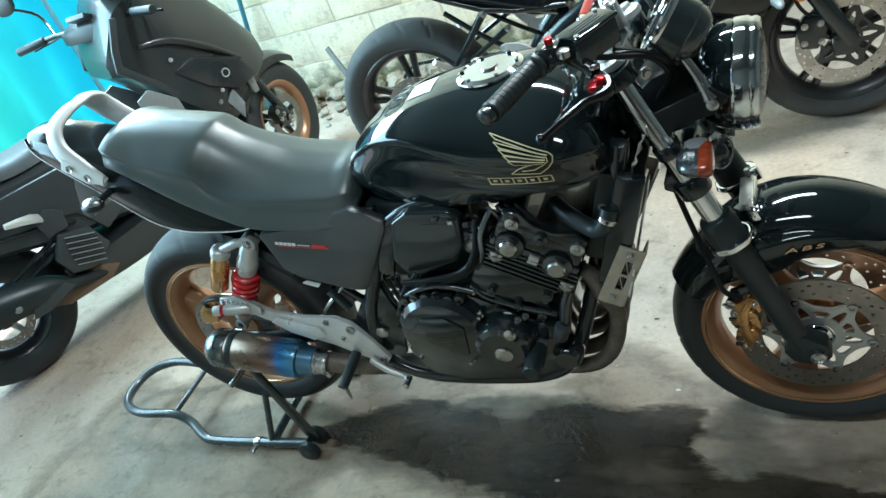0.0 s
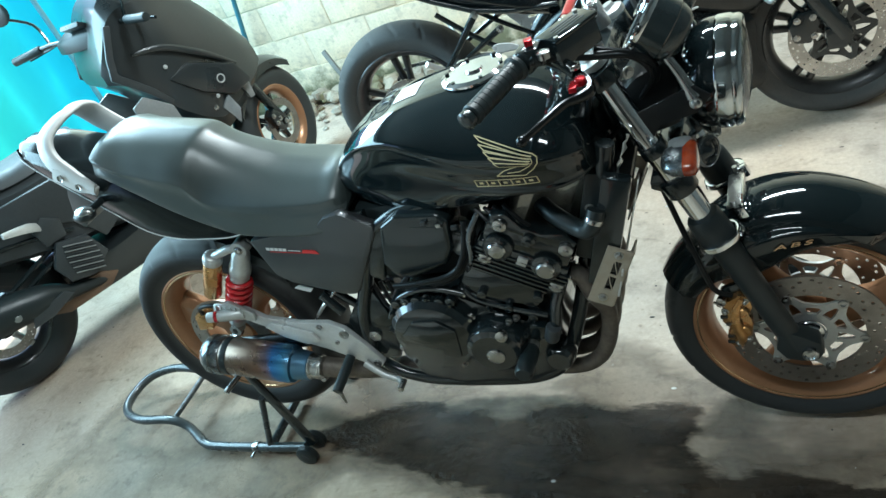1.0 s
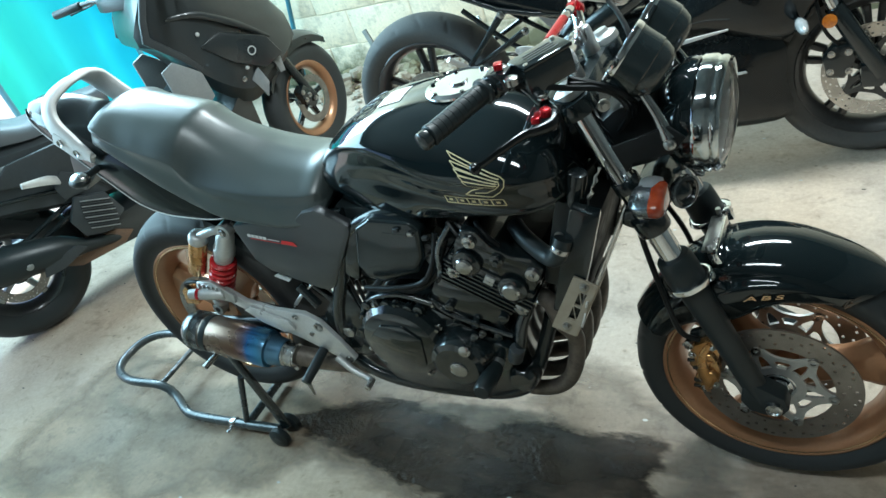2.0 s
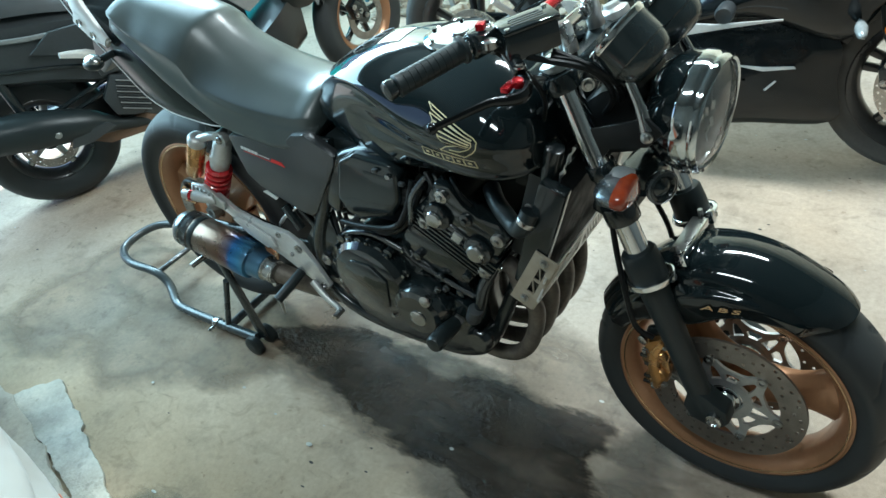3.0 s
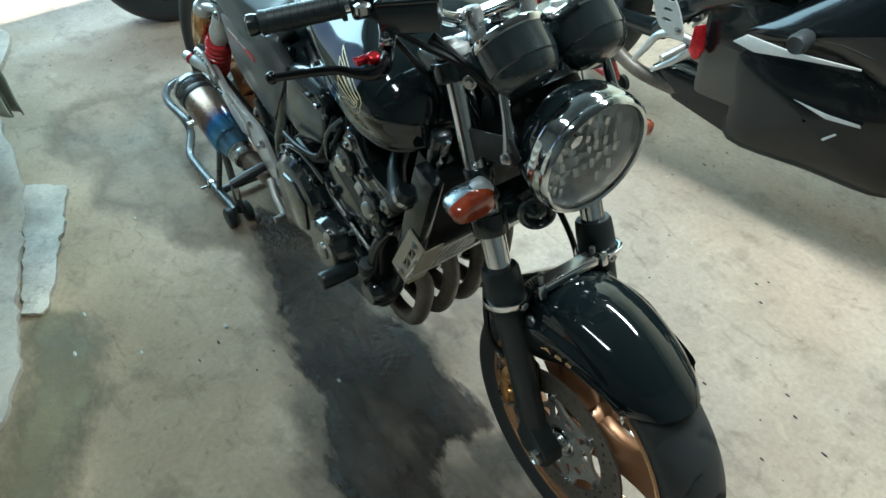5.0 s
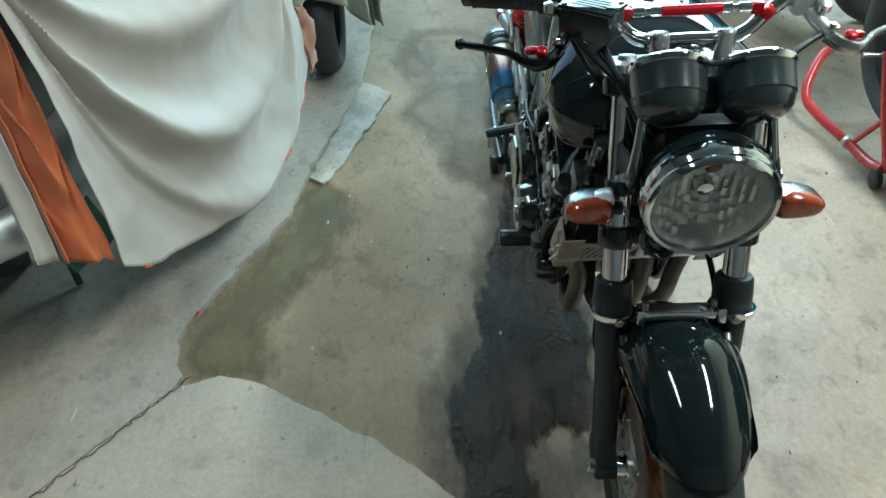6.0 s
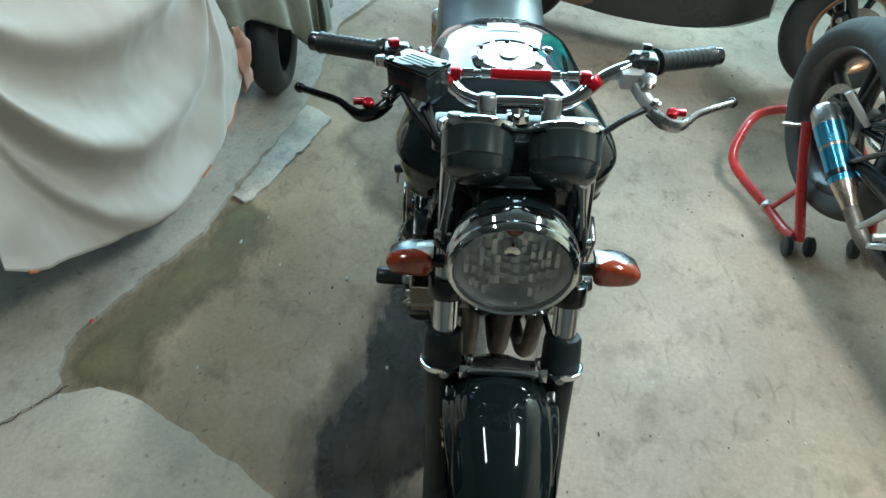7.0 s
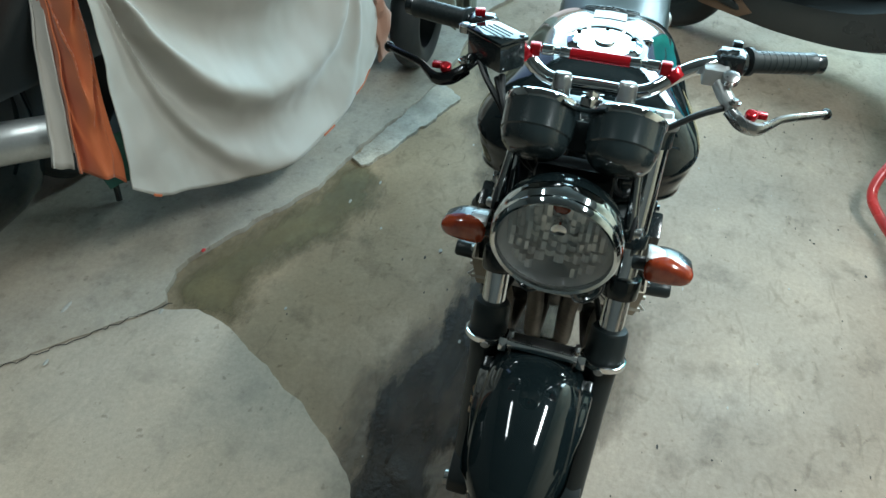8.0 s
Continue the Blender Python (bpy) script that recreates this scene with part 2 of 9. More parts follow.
    if damp:
        # broad zone fading out across y, cloudy edge: olive damp plus painted dimmer light
        y0, y1, tint = damp
        sp, ma, dm, md = t.nodes.new("ShaderNodeSeparateXYZ"), t.nodes.new("ShaderNodeMath"), t.nodes.new("ShaderNodeMapRange"), t.nodes.new("ShaderNodeMix")
        t.links.new(tc.outputs["Object"], sp.inputs[0])
        ma.operation = "MULTIPLY_ADD"
        ma.inputs[1].default_value = 0.7
        t.links.new(ns[0].outputs[0], ma.inputs[0])
        t.links.new(sp.outputs[1], ma.inputs[2])
        dm.inputs[1].default_value, dm.inputs[2].default_value = y0 + 0.35, y1 + 0.35
        t.links.new(ma.outputs[0], dm.inputs[0])
        md.data_type, md.blend_type = "RGBA", "MULTIPLY"
        md.inputs[7].default_value = (*tint, 1)
        t.links.new(dm.outputs[0], md.inputs[0])
        t.links.new(prev, md.inputs[6])
        prev = md.outputs[2]
    t.links.new(prev, b.inputs["Base Color"])
    rr = t.nodes.new("ShaderNodeMapRange")
    rr.inputs[3].default_value, rr.inputs[4].default_value = rough - 0.18, min(1, rough + 0.15)
    t.links.new(ns[1].outputs[0], rr.inputs[0])
    t.links.new(rr.outputs[0], b.inputs["Roughness"])
    sm = t.nodes.new("ShaderNodeMath")
    sm.operation = "MULTIPLY_ADD"
    sm.inputs[1].default_value = 0.35
    t.links.new(ns[3].outputs[0], sm.inputs[0])
    t.links.new(ns[2].outputs[0], sm.inputs[2])
    bp = t.nodes.new("ShaderNodeBump")
    bp.inputs["Strength"].default_value, bp.inputs["Distance"].default_value = bump, 0.006
    t.links.new(sm.outputs[0], bp.inputs["Height"])
    t.links.new(bp.outputs[0], b.inputs["Normal"])
    return m


# damp tints the -y side olive and also paints in its weaker light
floor_mat = concrete("worn_concrete_floor", (0.485, 0.395, 0.318), (0.335, 0.268, 0.212), (0.55, 0.52, 0.48), 1.5, 0.66, bump=0.32, damp=(-0.10, -0.60, (0.83, 0.80, 0.70)), scuffs=0.75, fine=0.11, rough=0.82)
floor_mat.node_tree.nodes["Principled BSDF"].inputs["Specular IOR Level"].default_value = 0.22
patch_mat = concrete("smooth_concrete_patch", (0.52, 0.45, 0.37), (0.42, 0.362, 0.295), (0.5, 0.48, 0.45), 1.6, 0.82, bump=0.2, scuffs=0.5)
ledge_mat = concrete("rough_pale_concrete", (0.46, 0.405, 0.335), (0.35, 0.305, 0.248), (0.5, 0.5, 0.5), 3.0, 0.7, bump=0.5)


def wet_film(m, spec, lo=0.020, hi=0.046, cloud=0.72, pebble=0.0):
    """Wet concrete that thins out towards the edge of its stain."""
    t = m.node_tree
    t.nodes["Principled BSDF"].inputs["Specular IOR Level"].default_value = spec
    at_, ns, ma, mr, tr, mx = (t.nodes.new("ShaderNode" + n) for n in ("Attribute", "TexNoise", "Math", "MapRange", "BsdfTransparent", "MixShader"))
    at_.attribute_name = "wetness"
    ns.inputs["Scale"].default_value, ns.inputs["Detail"].default_value, ns.inputs["Roughness"].default_value = 15, 10, 0.68
    ma.operation = "MULTIPLY_ADD"
    ma.inputs[1].default_value = 0.12
    t.links.new(ns.outputs[0], ma.inputs[0])
    t.links.new(at_.outputs["Fac"], ma.inputs[2])
    mr.inputs[1].default_value, mr.inputs[2].default_value = lo, hi
    t.links.new(ma.outputs[0], mr.inputs[0])
    # half-dried clouds inside the stain
    dry, dm, mu = (t.nodes.new("ShaderNode" + n) for n in ("TexNoise", "MapRange", "Math"))
    dry.inputs["Scale"].default_value, dry.inputs["Detail"].default_value = 7, 7
    dm.inputs[1].default_value, dm.inputs[2].default_value, dm.inputs[3].default_value, dm.inputs[4].default_value = 0.36, 0.56, cloud, 1.0
    mu.operation = "MULTIPLY"
    t.links.new(dry.outputs[0], dm.inputs[0])
    t.links.new(dm.outputs[0], mu.inputs[0])
    t.links.new(mr.outputs[0], mu.inputs[1])
    t.links.new(mu.outputs[0], mx.inputs[0])
    t.links.new(tr.outputs[0], mx.inputs[1])
    t.links.new(t.nodes["Principled BSDF"].outputs[0], mx.inputs[2])
    t.links.new(mx.outputs[0], t.nodes["Material Output"].inputs[0])
    if pebble:
        # wet bumps the size of peas, in some places only
        tc, pn, zone, zr, pm, bp = (t.nodes.new("ShaderNode" + n) for n in ("TexCoord", "TexNoise", "TexNoise", "MapRange", "Math", "Bump"))
        pn.inputs["Scale"].default_value, pn.inputs["Detail"].default_value = 60, 2
        zone.inputs["Scale"].default_value, zone.inputs["Detail"].default_value = 5, 3
        for n in (pn, zone):
            t.links.new(tc.outputs["Object"], n.inputs["Vector"])
        zr.inputs[1].default_value, zr.inputs[2].default_value = 0.42, 0.60
        t.links.new(zone.outputs[0], zr.inputs[0])
        pm.operation = "MULTIPLY"
        t.links.new(pn.outputs[0], pm.inputs[0])
        t.links.new(zr.outputs[0], pm.inputs[1])
        bp.inputs["Strength"].default_value, bp.inputs["Distance"].default_value = pebble, 0.012
        t.links.new(pm.outputs[0], bp.inputs["Height"])
        b = t.nodes["Principled BSDF"]
        t.links.new(b.inputs["Normal"].links[0].from_socket, bp.inputs["Normal"])
        t.links.new(bp.outputs[0], b.inputs["Normal"])
    return m


kerb_mat = concrete("broken_white_plaster", (0.54, 0.505, 0.44), (0.29, 0.265, 0.225), (0.6, 0.6, 0.58), 5.0, 0.62, bump=0.7)
wet_mat = wet_film(concrete("wet_oily_concrete", (0.050, 0.036, 0.025), (0.016, 0.0120, 0.0086), (0.6, 0.6, 0.6), 4.5, 0.55, bump=0.55, rough=0.36), 0.22, 0.046, 0.066, 0.62, 0.9)
smear_mat = wet_film(concrete("damp_grey_concrete", (0.285, 0.230, 0.178), (0.205, 0.166, 0.129), (0.6, 0.6, 0.6), 4.0, 0.6, bump=0.3, rough=0.80), 0.12, 0.030, 0.140, 0.62)
# half-dry edge of the stain, darkened to carry the motorcycle's shade as colour
margin_mat = wet_film(concrete("half_dry_shaded_concrete", (0.255, 0.205, 0.160), (0.165, 0.132, 0.102), (0.6, 0.6, 0.6), 3.5, 0.6, bump=0.3, rough=0.6), 0.2, 0.030, 0.130, 0.15)
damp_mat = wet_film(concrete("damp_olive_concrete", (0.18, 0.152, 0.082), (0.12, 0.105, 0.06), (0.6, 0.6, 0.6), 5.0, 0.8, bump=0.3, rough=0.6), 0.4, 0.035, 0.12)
block_mat = concrete("whitewashed_block", (0.88, 0.78, 0.62), (0.70, 0.60, 0.45), (0.5, 0.43, 0.34), 3.2, 0.70, bump=0.9, scuffs=0.7)
mortar_mat = concrete("old_mortar", (0.78, 0.69, 0.54), (0.60, 0.52, 0.39), (0.5, 0.5, 0.5), 3.0, 0.7, bump=0.6)


def mossy(m, top):
    """Moss and damp soil that climb unevenly from the foot of a wall."""
    t = m.node_tree
    b = t.nodes["Principled BSDF"]
    geo_, sp, ns, ma, mr, mx = (t.nodes.new("ShaderNode" + n) for n in ("NewGeometry", "SeparateXYZ", "TexNoise", "Math", "MapRange", "Mix"))
    t.links.new(geo_.outputs["Position"], sp.inputs[0])
    t.links.new(geo_.outputs["Position"], ns.inputs["Vector"])
    ns.inputs["Scale"].default_value, ns.inputs["Detail"].default_value, ns.inputs["Roughness"].default_value = 5, 8, 0.65
    ma.operation, ma.inputs[1].default_value = "MULTIPLY_ADD", -0.75
    t.links.new(ns.outputs[0], ma.inputs[0])
    t.links.new(sp.outputs[2], ma.inputs[2])
    mr.inputs[1].default_value, mr.inputs[2].default_value = top - 0.375, top - 0.50
    mr.inputs[3].default_value, mr.inputs[4].default_value = 0.0, 0.9
    t.links.new(ma.outputs[0], mr.inputs[0])
    mx.data_type = "RGBA"
    mx.inputs[7].default_value = (0.115, 0.120, 0.058, 1)
    t.links.new(mr.outputs[0], mx.inputs[0])
    t.links.new(b.inputs["Base Color"].links[0].from_socket, mx.inputs[6])
    t.links.new(mx.outputs[2], b.inputs["Base Color"])


mossy(block_mat, 0.20)
mossy(mortar_mat, 0.20)
moss_mat = concrete("mossy_rubble", (0.16, 0.155, 0.075), (0.26, 0.22, 0.15), (0.4, 0.4, 0.3), 7.0, 0.6, bump=0.9)
dirt_mat = concrete("pale_crumbled_soil", (0.44, 0.385, 0.31), (0.30, 0.26, 0.205), (0.5, 0.5, 0.5), 9.0, 0.6, bump=0.9)
# greys of the unseen enclosure, kept low so black paint has little to reflect
plaster_mat = concrete("unseen_wall_grey", (0.13, 0.126, 0.118), (0.10, 0.097, 0.09), (0.7, 0.7, 0.7), 0.9, 0.85, bump=0.2)
roof_mat = concrete("unseen_roof_grey", (0.12, 0.12, 0.117), (0.09, 0.09, 0.087), (0.8, 0.8, 0.8), 1.0, 0.9, bump=0.1)
yard_mat = concrete("sunlit_yard", (0.55, 0.53, 0.48), (0.45, 0.43, 0.39), (0.7, 0.7, 0.7), 1.2, 0.85, bump=0.2)


def cloth(name, color, color2, fine=700, sheen=0.3, rough=0.85):
    m = mat(name, color, rough, color2=color2, scale=2.5, fine=fine, bump=0.12)
    m.node_tree.nodes["Principled BSDF"].inputs["Sheen Weight"].default_value = sheen
    return m


cover_cloth = cloth("pale_grey_cover", (0.445, 0.425, 0.375), (0.53, 0.475, 0.42), rough=0.58)
orange_cloth = cloth("orange_lining", (0.58, 0.16, 0.05), (0.46, 0.10, 0.03))
def perforated(m, scale, tone):
    """Rows of fine holes woven into a cloth."""
    t = m.node_tree
    b = t.nodes["Principled BSDF"]
    vo, mr, mx = t.nodes.new("ShaderNodeTexVoronoi"), t.nodes.new("ShaderNodeMapRange"), t.nodes.new("ShaderNodeMix")
    vo.inputs["Scale"].default_value, vo.inputs["Randomness"].default_value = scale, 0.15
    t.links.new(t.nodes["Texture Coordinate"].outputs["Object"], vo.inputs["Vector"])
    mr.inputs[1].default_value, mr.inputs[2].default_value = 0.34, 0.26
    t.links.new(vo.outputs["Distance"], mr.inputs[0])
    mx.data_type, mx.blend_type = "RGBA", "MULTIPLY"
    mx.inputs[7].default_value = (tone, tone, tone, 1)
    src = b.inputs["Base Color"].links[0].from_socket
    t.links.new(mr.outputs[0], mx.inputs[0])
    t.links.new(src, mx.inputs[6])
    t.links.new(mx.outputs[2], b.inputs["Base Color"])
    return m


olive_cloth = cloth("olive_curtain", (0.20, 0.215, 0.165), (0.27, 0.28, 0.225))
perforated(olive_cloth, 170, 0.7)
olive_stripe = cloth("pale_olive_band", (0.30, 0.32, 0.26), (0.25, 0.27, 0.22))


def tarp():
    """Blue plastic sheet, lit through from the yard, turning green at one side."""
    m = bpy.data.materials.new("blue_plastic_sheet")
    m.use_nodes = True
    t = m.node_tree
    t.nodes.remove(t.nodes["Principled BSDF"])
    tc, sep, rp = t.nodes.new("ShaderNodeTexCoord"), t.nodes.new("ShaderNodeSeparateXYZ"), t.nodes.new("ShaderNodeValToRGB")
    mr, ns, ma = t.nodes.new("ShaderNodeMapRange"), t.nodes.new("ShaderNodeTexNoise"), t.nodes.new("ShaderNodeMath")
    t.links.new(tc.outputs["Object"], sep.inputs[0])
    t.links.new(tc.outputs["Object"], ns.inputs["Vector"])
    ns.inputs["Scale"].default_value = 1.5
    ma.operation = "MULTIPLY_ADD"
    ma.inputs[1].default_value = 0.25
    t.links.new(ns.outputs[0], ma.inputs[0])
    t.links.new(sep.outputs[1], ma.inputs[2])
    mr.inputs[1].default_value, mr.inputs[2].default_value = 1.1, 1.75
    t.links.new(ma.outputs[0], mr.inputs[0])
    t.links.new(mr.outputs[0], rp.inputs[0])
    rp.color_ramp.elements[0].color = (0.09, 0.82, 0.62, 1)
    rp.color_ramp.elements[1].color = (0.045, 0.62, 0.78, 1)
    df, tl, mx = (t.nodes.new("ShaderNode" + n) for n in ("BsdfDiffuse", "BsdfTranslucent", "MixShader"))
    mx.inputs[0].default_value = 0.6
    for n in (df, tl):
        t.links.new(rp.outputs[0], n.inputs[0])
    t.links.new(df.outputs[0], mx.inputs[1])
    t.links.new(tl.outputs[0], mx.inputs[2])
    t.links.new(mx.outputs[0], t.nodes["Material Output"].inputs[0])
    return m


tarp_mat = tarp()


dark_alloy = mat("black_anodised_alloy", (0.05, 0.052, 0.055), 0.22, metal=1.0, rvar=0.06, scale=16)
lip_metal = mat("polished_rim_lip", (0.66, 0.45, 0.26), 0.2, metal=0.9, scale=20)


def road_worn(base, name, crown):
    """Tyre rubber whose crown is greyed by the road while its sides stay dark."""
    m = mat(name, (0.014, 0.0145, 0.015), 0.62, bump=0.15, scale=9, fine=160, color2=(0.028, 0.0275, 0.027), spec=0.3)
    t = m.node_tree
    b = t.nodes["Principled BSDF"]
    sp, ab, mr, mx = (t.nodes.new("ShaderNode" + n) for n in ("SeparateXYZ", "Math", "MapRange", "Mix"))
    t.links.new(t.nodes["Texture Coordinate"].outputs["Object"], sp.inputs[0])
    ab.operation = "ABSOLUTE"
    t.links.new(sp.outputs[1], ab.inputs[0])
    mr.inputs[1].default_value, mr.inputs[2].default_value = crown, crown - 0.012
    t.links.new(ab.outputs[0], mr.inputs[0])
    mx.data_type = "RGBA"
    mx.inputs[7].default_value = (*base, 1)
    t.links.new(mr.outputs[0], mx.inputs[0])
    t.links.new(b.inputs["Base Color"].links[0].from_socket, mx.inputs[6])
    t.links.new(mx.outputs[2], b.inputs["Base Color"])
    return m


rear_rubber = road_worn((0.085, 0.086, 0.084), "road_greyed_rubber", 0.074)

from mathutils.bvhtree import BVHTree
from mathutils.geometry import delaunay_2d_cdt


# ---------- mesh tools ----------
class Geo:
    """Vertices and faces that are gathered before they become a mesh."""

    def __init__(self, v=(), f=()):
        self.v, self.f = [tuple(p) for p in v], [tuple(q) for q in f]

    def __add__(self, o):
        n = len(self.v)
        return Geo(self.v + o.v, self.f + [tuple(i + n for i in q) for q in o.f])

    def moved(self, m):
        return Geo([m @ Vector(p) for p in self.v], self.f)

    def mirrored(self):
        return Geo([(x, -y, z) for x, y, z in self.v], [tuple(reversed(q)) for q in self.f])


def spline(pts, steps=6, closed=False):
    """Catmull-Rom through the points."""
    p = [np.array(q, float) for q in pts]
    n, out = len(p), []
    for i in range(n if closed else n - 1):
        a, b, c, d = (p[(i + k) % n] if closed else p[min(max(i + k, 0), n - 1)] for k in (-1, 0, 1, 2))
        for s in range(steps):
            u = s / steps
            out.append(tuple(float(q) for q in 0.5 * (2 * b + (c - a) * u + (2 * a - 5 * b + 4 * c - d) * u**2 + (3 * b - a - 3 * c + d) * u**3)))
    return out if closed else out + [tuple(float(q) for q in p[-1])]


def loft(rings, closed=False, caps=True):
    """Skin over rings of equal length; closed: the last ring joins the first."""
    n, m = len(rings), len(rings[0])
    v = [tuple(q) for r in rings for q in r]
    f = []
    for i in range(n if closed else n - 1):
        j = (i + 1) % n
        f += [(i * m + k, i * m + (k + 1) % m, j * m + (k + 1) % m, j * m + k) for k in range(m)]
    if caps and not closed:
        f += [tuple(reversed(range(m))), tuple(range((n - 1) * m, n * m))]
    return Geo(v, f)


def tube(pts, r, n=10, smooth=0, closed=False, flat=1.0, caps=True):
    """A round bar along the points. r: one radius, or one a point. flat: squeeze across."""
    if smooth:
        if not np.isscalar(r):
            k = len(pts)
            r = list(np.interp(np.linspace(0, k - 1, (k - 1) * smooth + 1), range(k), r))
        pts = spline(pts, smooth, closed)
    p = [Vector(q) for q in pts]
    k = len(p)
    rad = [float(r)] * k if np.isscalar(r) else [float(q) for q in r]
    t0 = (p[1] - p[0]).normalized()
    side = t0.cross(Vector((0, 0, 1)) if abs(t0.z) < 0.9 else Vector((1, 0, 0))).normalized()
    rings = []
    for i in range(k):
        a, b = (p[(i + 1) % k], p[i - 1]) if closed else (p[min(i + 1, k - 1)], p[max(i - 1, 0)])
        t = (a - b).normalized()
        side = (side - t * side.dot(t)).normalized()
        up = t.cross(side)
        rings.append([p[i] + rad[i] * (math.cos(w) * side * flat + math.sin(w) * up) for w in (2 * math.pi * j / n for j in range(n))])
    return loft(rings, closed, caps)


def axes(axis):
    z = Vector(axis).normalized()
    x = z.cross(Vector((0, 1, 0)) if abs(z.y) < 0.9 else Vector((0, 0, 1))).normalized()
    return x, z.cross(x), z


def turned(profile, c, axis, n=32, ring=False, caps=True):
    """Profile of (along, radius) turned about an axis through c. ring: the profile is a closed loop."""
    x, y, z = axes(axis)
    c = Vector(c)
    rings = [[c + z * h + max(r, 1e-4) * (math.cos(w) * x + math.sin(w) * y) for h, r in profile] for w in (2 * math.pi * k / n for k in range(n))]
    m = len(profile)
    v = [tuple(q) for r in rings for q in r]
    f = []
    for i in range(n):
        j = (i + 1) % n
        f += [(i * m + k, i * m + (k + 1) % m, j * m + (k + 1) % m, j * m + k) for k in range(m if ring else m - 1)]
    if not ring and caps:
        f += [tuple(reversed([i * m for i in range(n)])), tuple(i * m + m - 1 for i in range(n))]
    return Geo(v, f)


def cyl(a, b, r, n=20, r2=None):
    a, b = Vector(a), Vector(b)
    return turned([(0, r), ((b - a).length, r if r2 is None else r2)], a, b - a, n)


def box(c, s, m=None):
    g = Geo([(c[0] + i * s[0] / 2, c[1] + j * s[1] / 2, c[2] + k * s[2] / 2) for i in (-1, 1) for j in (-1, 1) for k in (-1, 1)],
            [(0, 1, 3, 2), (4, 6, 7, 5), (0, 4, 5, 1), (2, 3, 7, 6), (0, 2, 6, 4), (1, 5, 7, 3)])
    return g.moved(Matrix.Translation(c) @ m @ Matrix.Translation(-Vector(c))) if m else g


def plate(poly, y0, y1):
    """A polygon of (x, z) given depth along y."""
    k = len(poly)
    area2 = sum(poly[i][0] * poly[(i + 1) % k][1] - poly[(i + 1) % k][0] * poly[i][1] for i in range(k))
    if area2 < 0:
        poly = poly[::-1]
    v = [(x, y0, z) for x, z in poly] + [(x, y1, z) for x, z in poly]
    s = 1 if y1 > y0 else -1
    f = [tuple(range(k)), tuple(reversed(range(k, 2 * k)))] + [(i, i + k, (i + 1) % k + k, (i + 1) % k) for i in range(k)]
    f = [(q if s > 0 else tuple(reversed(q))) for q in f]
    return Geo(v, f)


def slab(poly, z0, z1):
    """A polygon of (x, y) given height."""
    g = plate(poly, 0, 1)
    return Geo([(x, z, z0 if y < 0.5 else z1) for x, y, z in g.v], [tuple(reversed(q)) for q in g.f])


def ball(c, r, n=16, squash=(1, 1, 1)):
    prof = [(-math.cos(math.pi * k / (n // 2)), math.sin(math.pi * k / (n // 2))) for k in range(n // 2 + 1)]
    g = turned(prof, (0, 0, 0), (0, 0, 1), n)
    return Geo([(c[0] + x * r * squash[0], c[1] + y * r * squash[1], c[2] + z * r * squash[2]) for x, y, z in g.v], g.f)


def mesh_of(name, g, material, bevel=0.0, seg=2, sharp=38):
    bm = bmesh.new()
    vs = [bm.verts.new(p) for p in g.v]
    for q in g.f:
        if len(set(q)) > 2:
            try:
                bm.faces.new([vs[i] for i in q])
            except ValueError:
                pass
    bmesh.ops.remove_doubles(bm, verts=bm.verts, dist=1e-5)
    bmesh.ops.recalc_face_normals(bm, faces=bm.faces)
    if bevel:
        es = [e for e in bm.edges if len(e.link_faces) == 2 and e.calc_face_angle(0) > radians(28)]
        bmesh.ops.bevel(bm, geom=es, offset=bevel, segments=seg, profile=0.6, affect="EDGES", clamp_overlap=True)
    for e in bm.edges:
        e.smooth = not (len(e.link_faces) == 2 and e.calc_face_angle(0) > radians(sharp))
    for q in bm.faces:
        q.smooth = True
    me = bpy.data.meshes.new(name)
    bm.to_mesh(me)
    bm.free()
    me.materials.append(material)
    return me


def thing(name, label, category, m=None, group="", kind=""):
    ob = new(name)
    ob.empty_display_size = 0.1
    if m is not None:
        ob.matrix_world = m
    return tagged(ob, label, category, group, kind)


def part(name, g, material, parent, label="", bevel=0.0, seg=2, sharp=38):
    ob = new(name, mesh_of(name, g, material, bevel, seg, sharp))
    ob.parent = parent
    if label:
        ob["label"] = label
    return ob


def solid(name, g, material, label, category, bevel=0.0, group="", kind="", seg=2, sharp=38):
    return tagged(new(name, mesh_of(name, g, material, bevel, seg, sharp)), label, category, group, kind)


def bolt(c, axis, r=0.006, h=0.005):
    """A flanged hex bolt head."""
    return turned([(-0.002, r * 1.5), (h * 0.25, r * 1.5), (h * 0.3, r)], c, axis, 12) + turned([(h * 0.25, r), (h, r), (h + 0.001, r * 0.8)], c, axis, 6)


def ragged(pts, steps=10, amp=0.012, freq=14.0, seed=0.0):
    """A closed outline of (x, y) made uneven as broken or wet edges are."""
    out = []
    for q in spline(pts, steps, True):
        n = noise.noise_vector(Vector((q[0] * freq, q[1] * freq, seed))) + 0.5 * noise.noise_vector(Vector((q[0] * freq * 3, q[1] * freq * 3, seed + 5)))
        out.append((q[0] + amp * n.x, q[1] + amp * n.y))
    return out


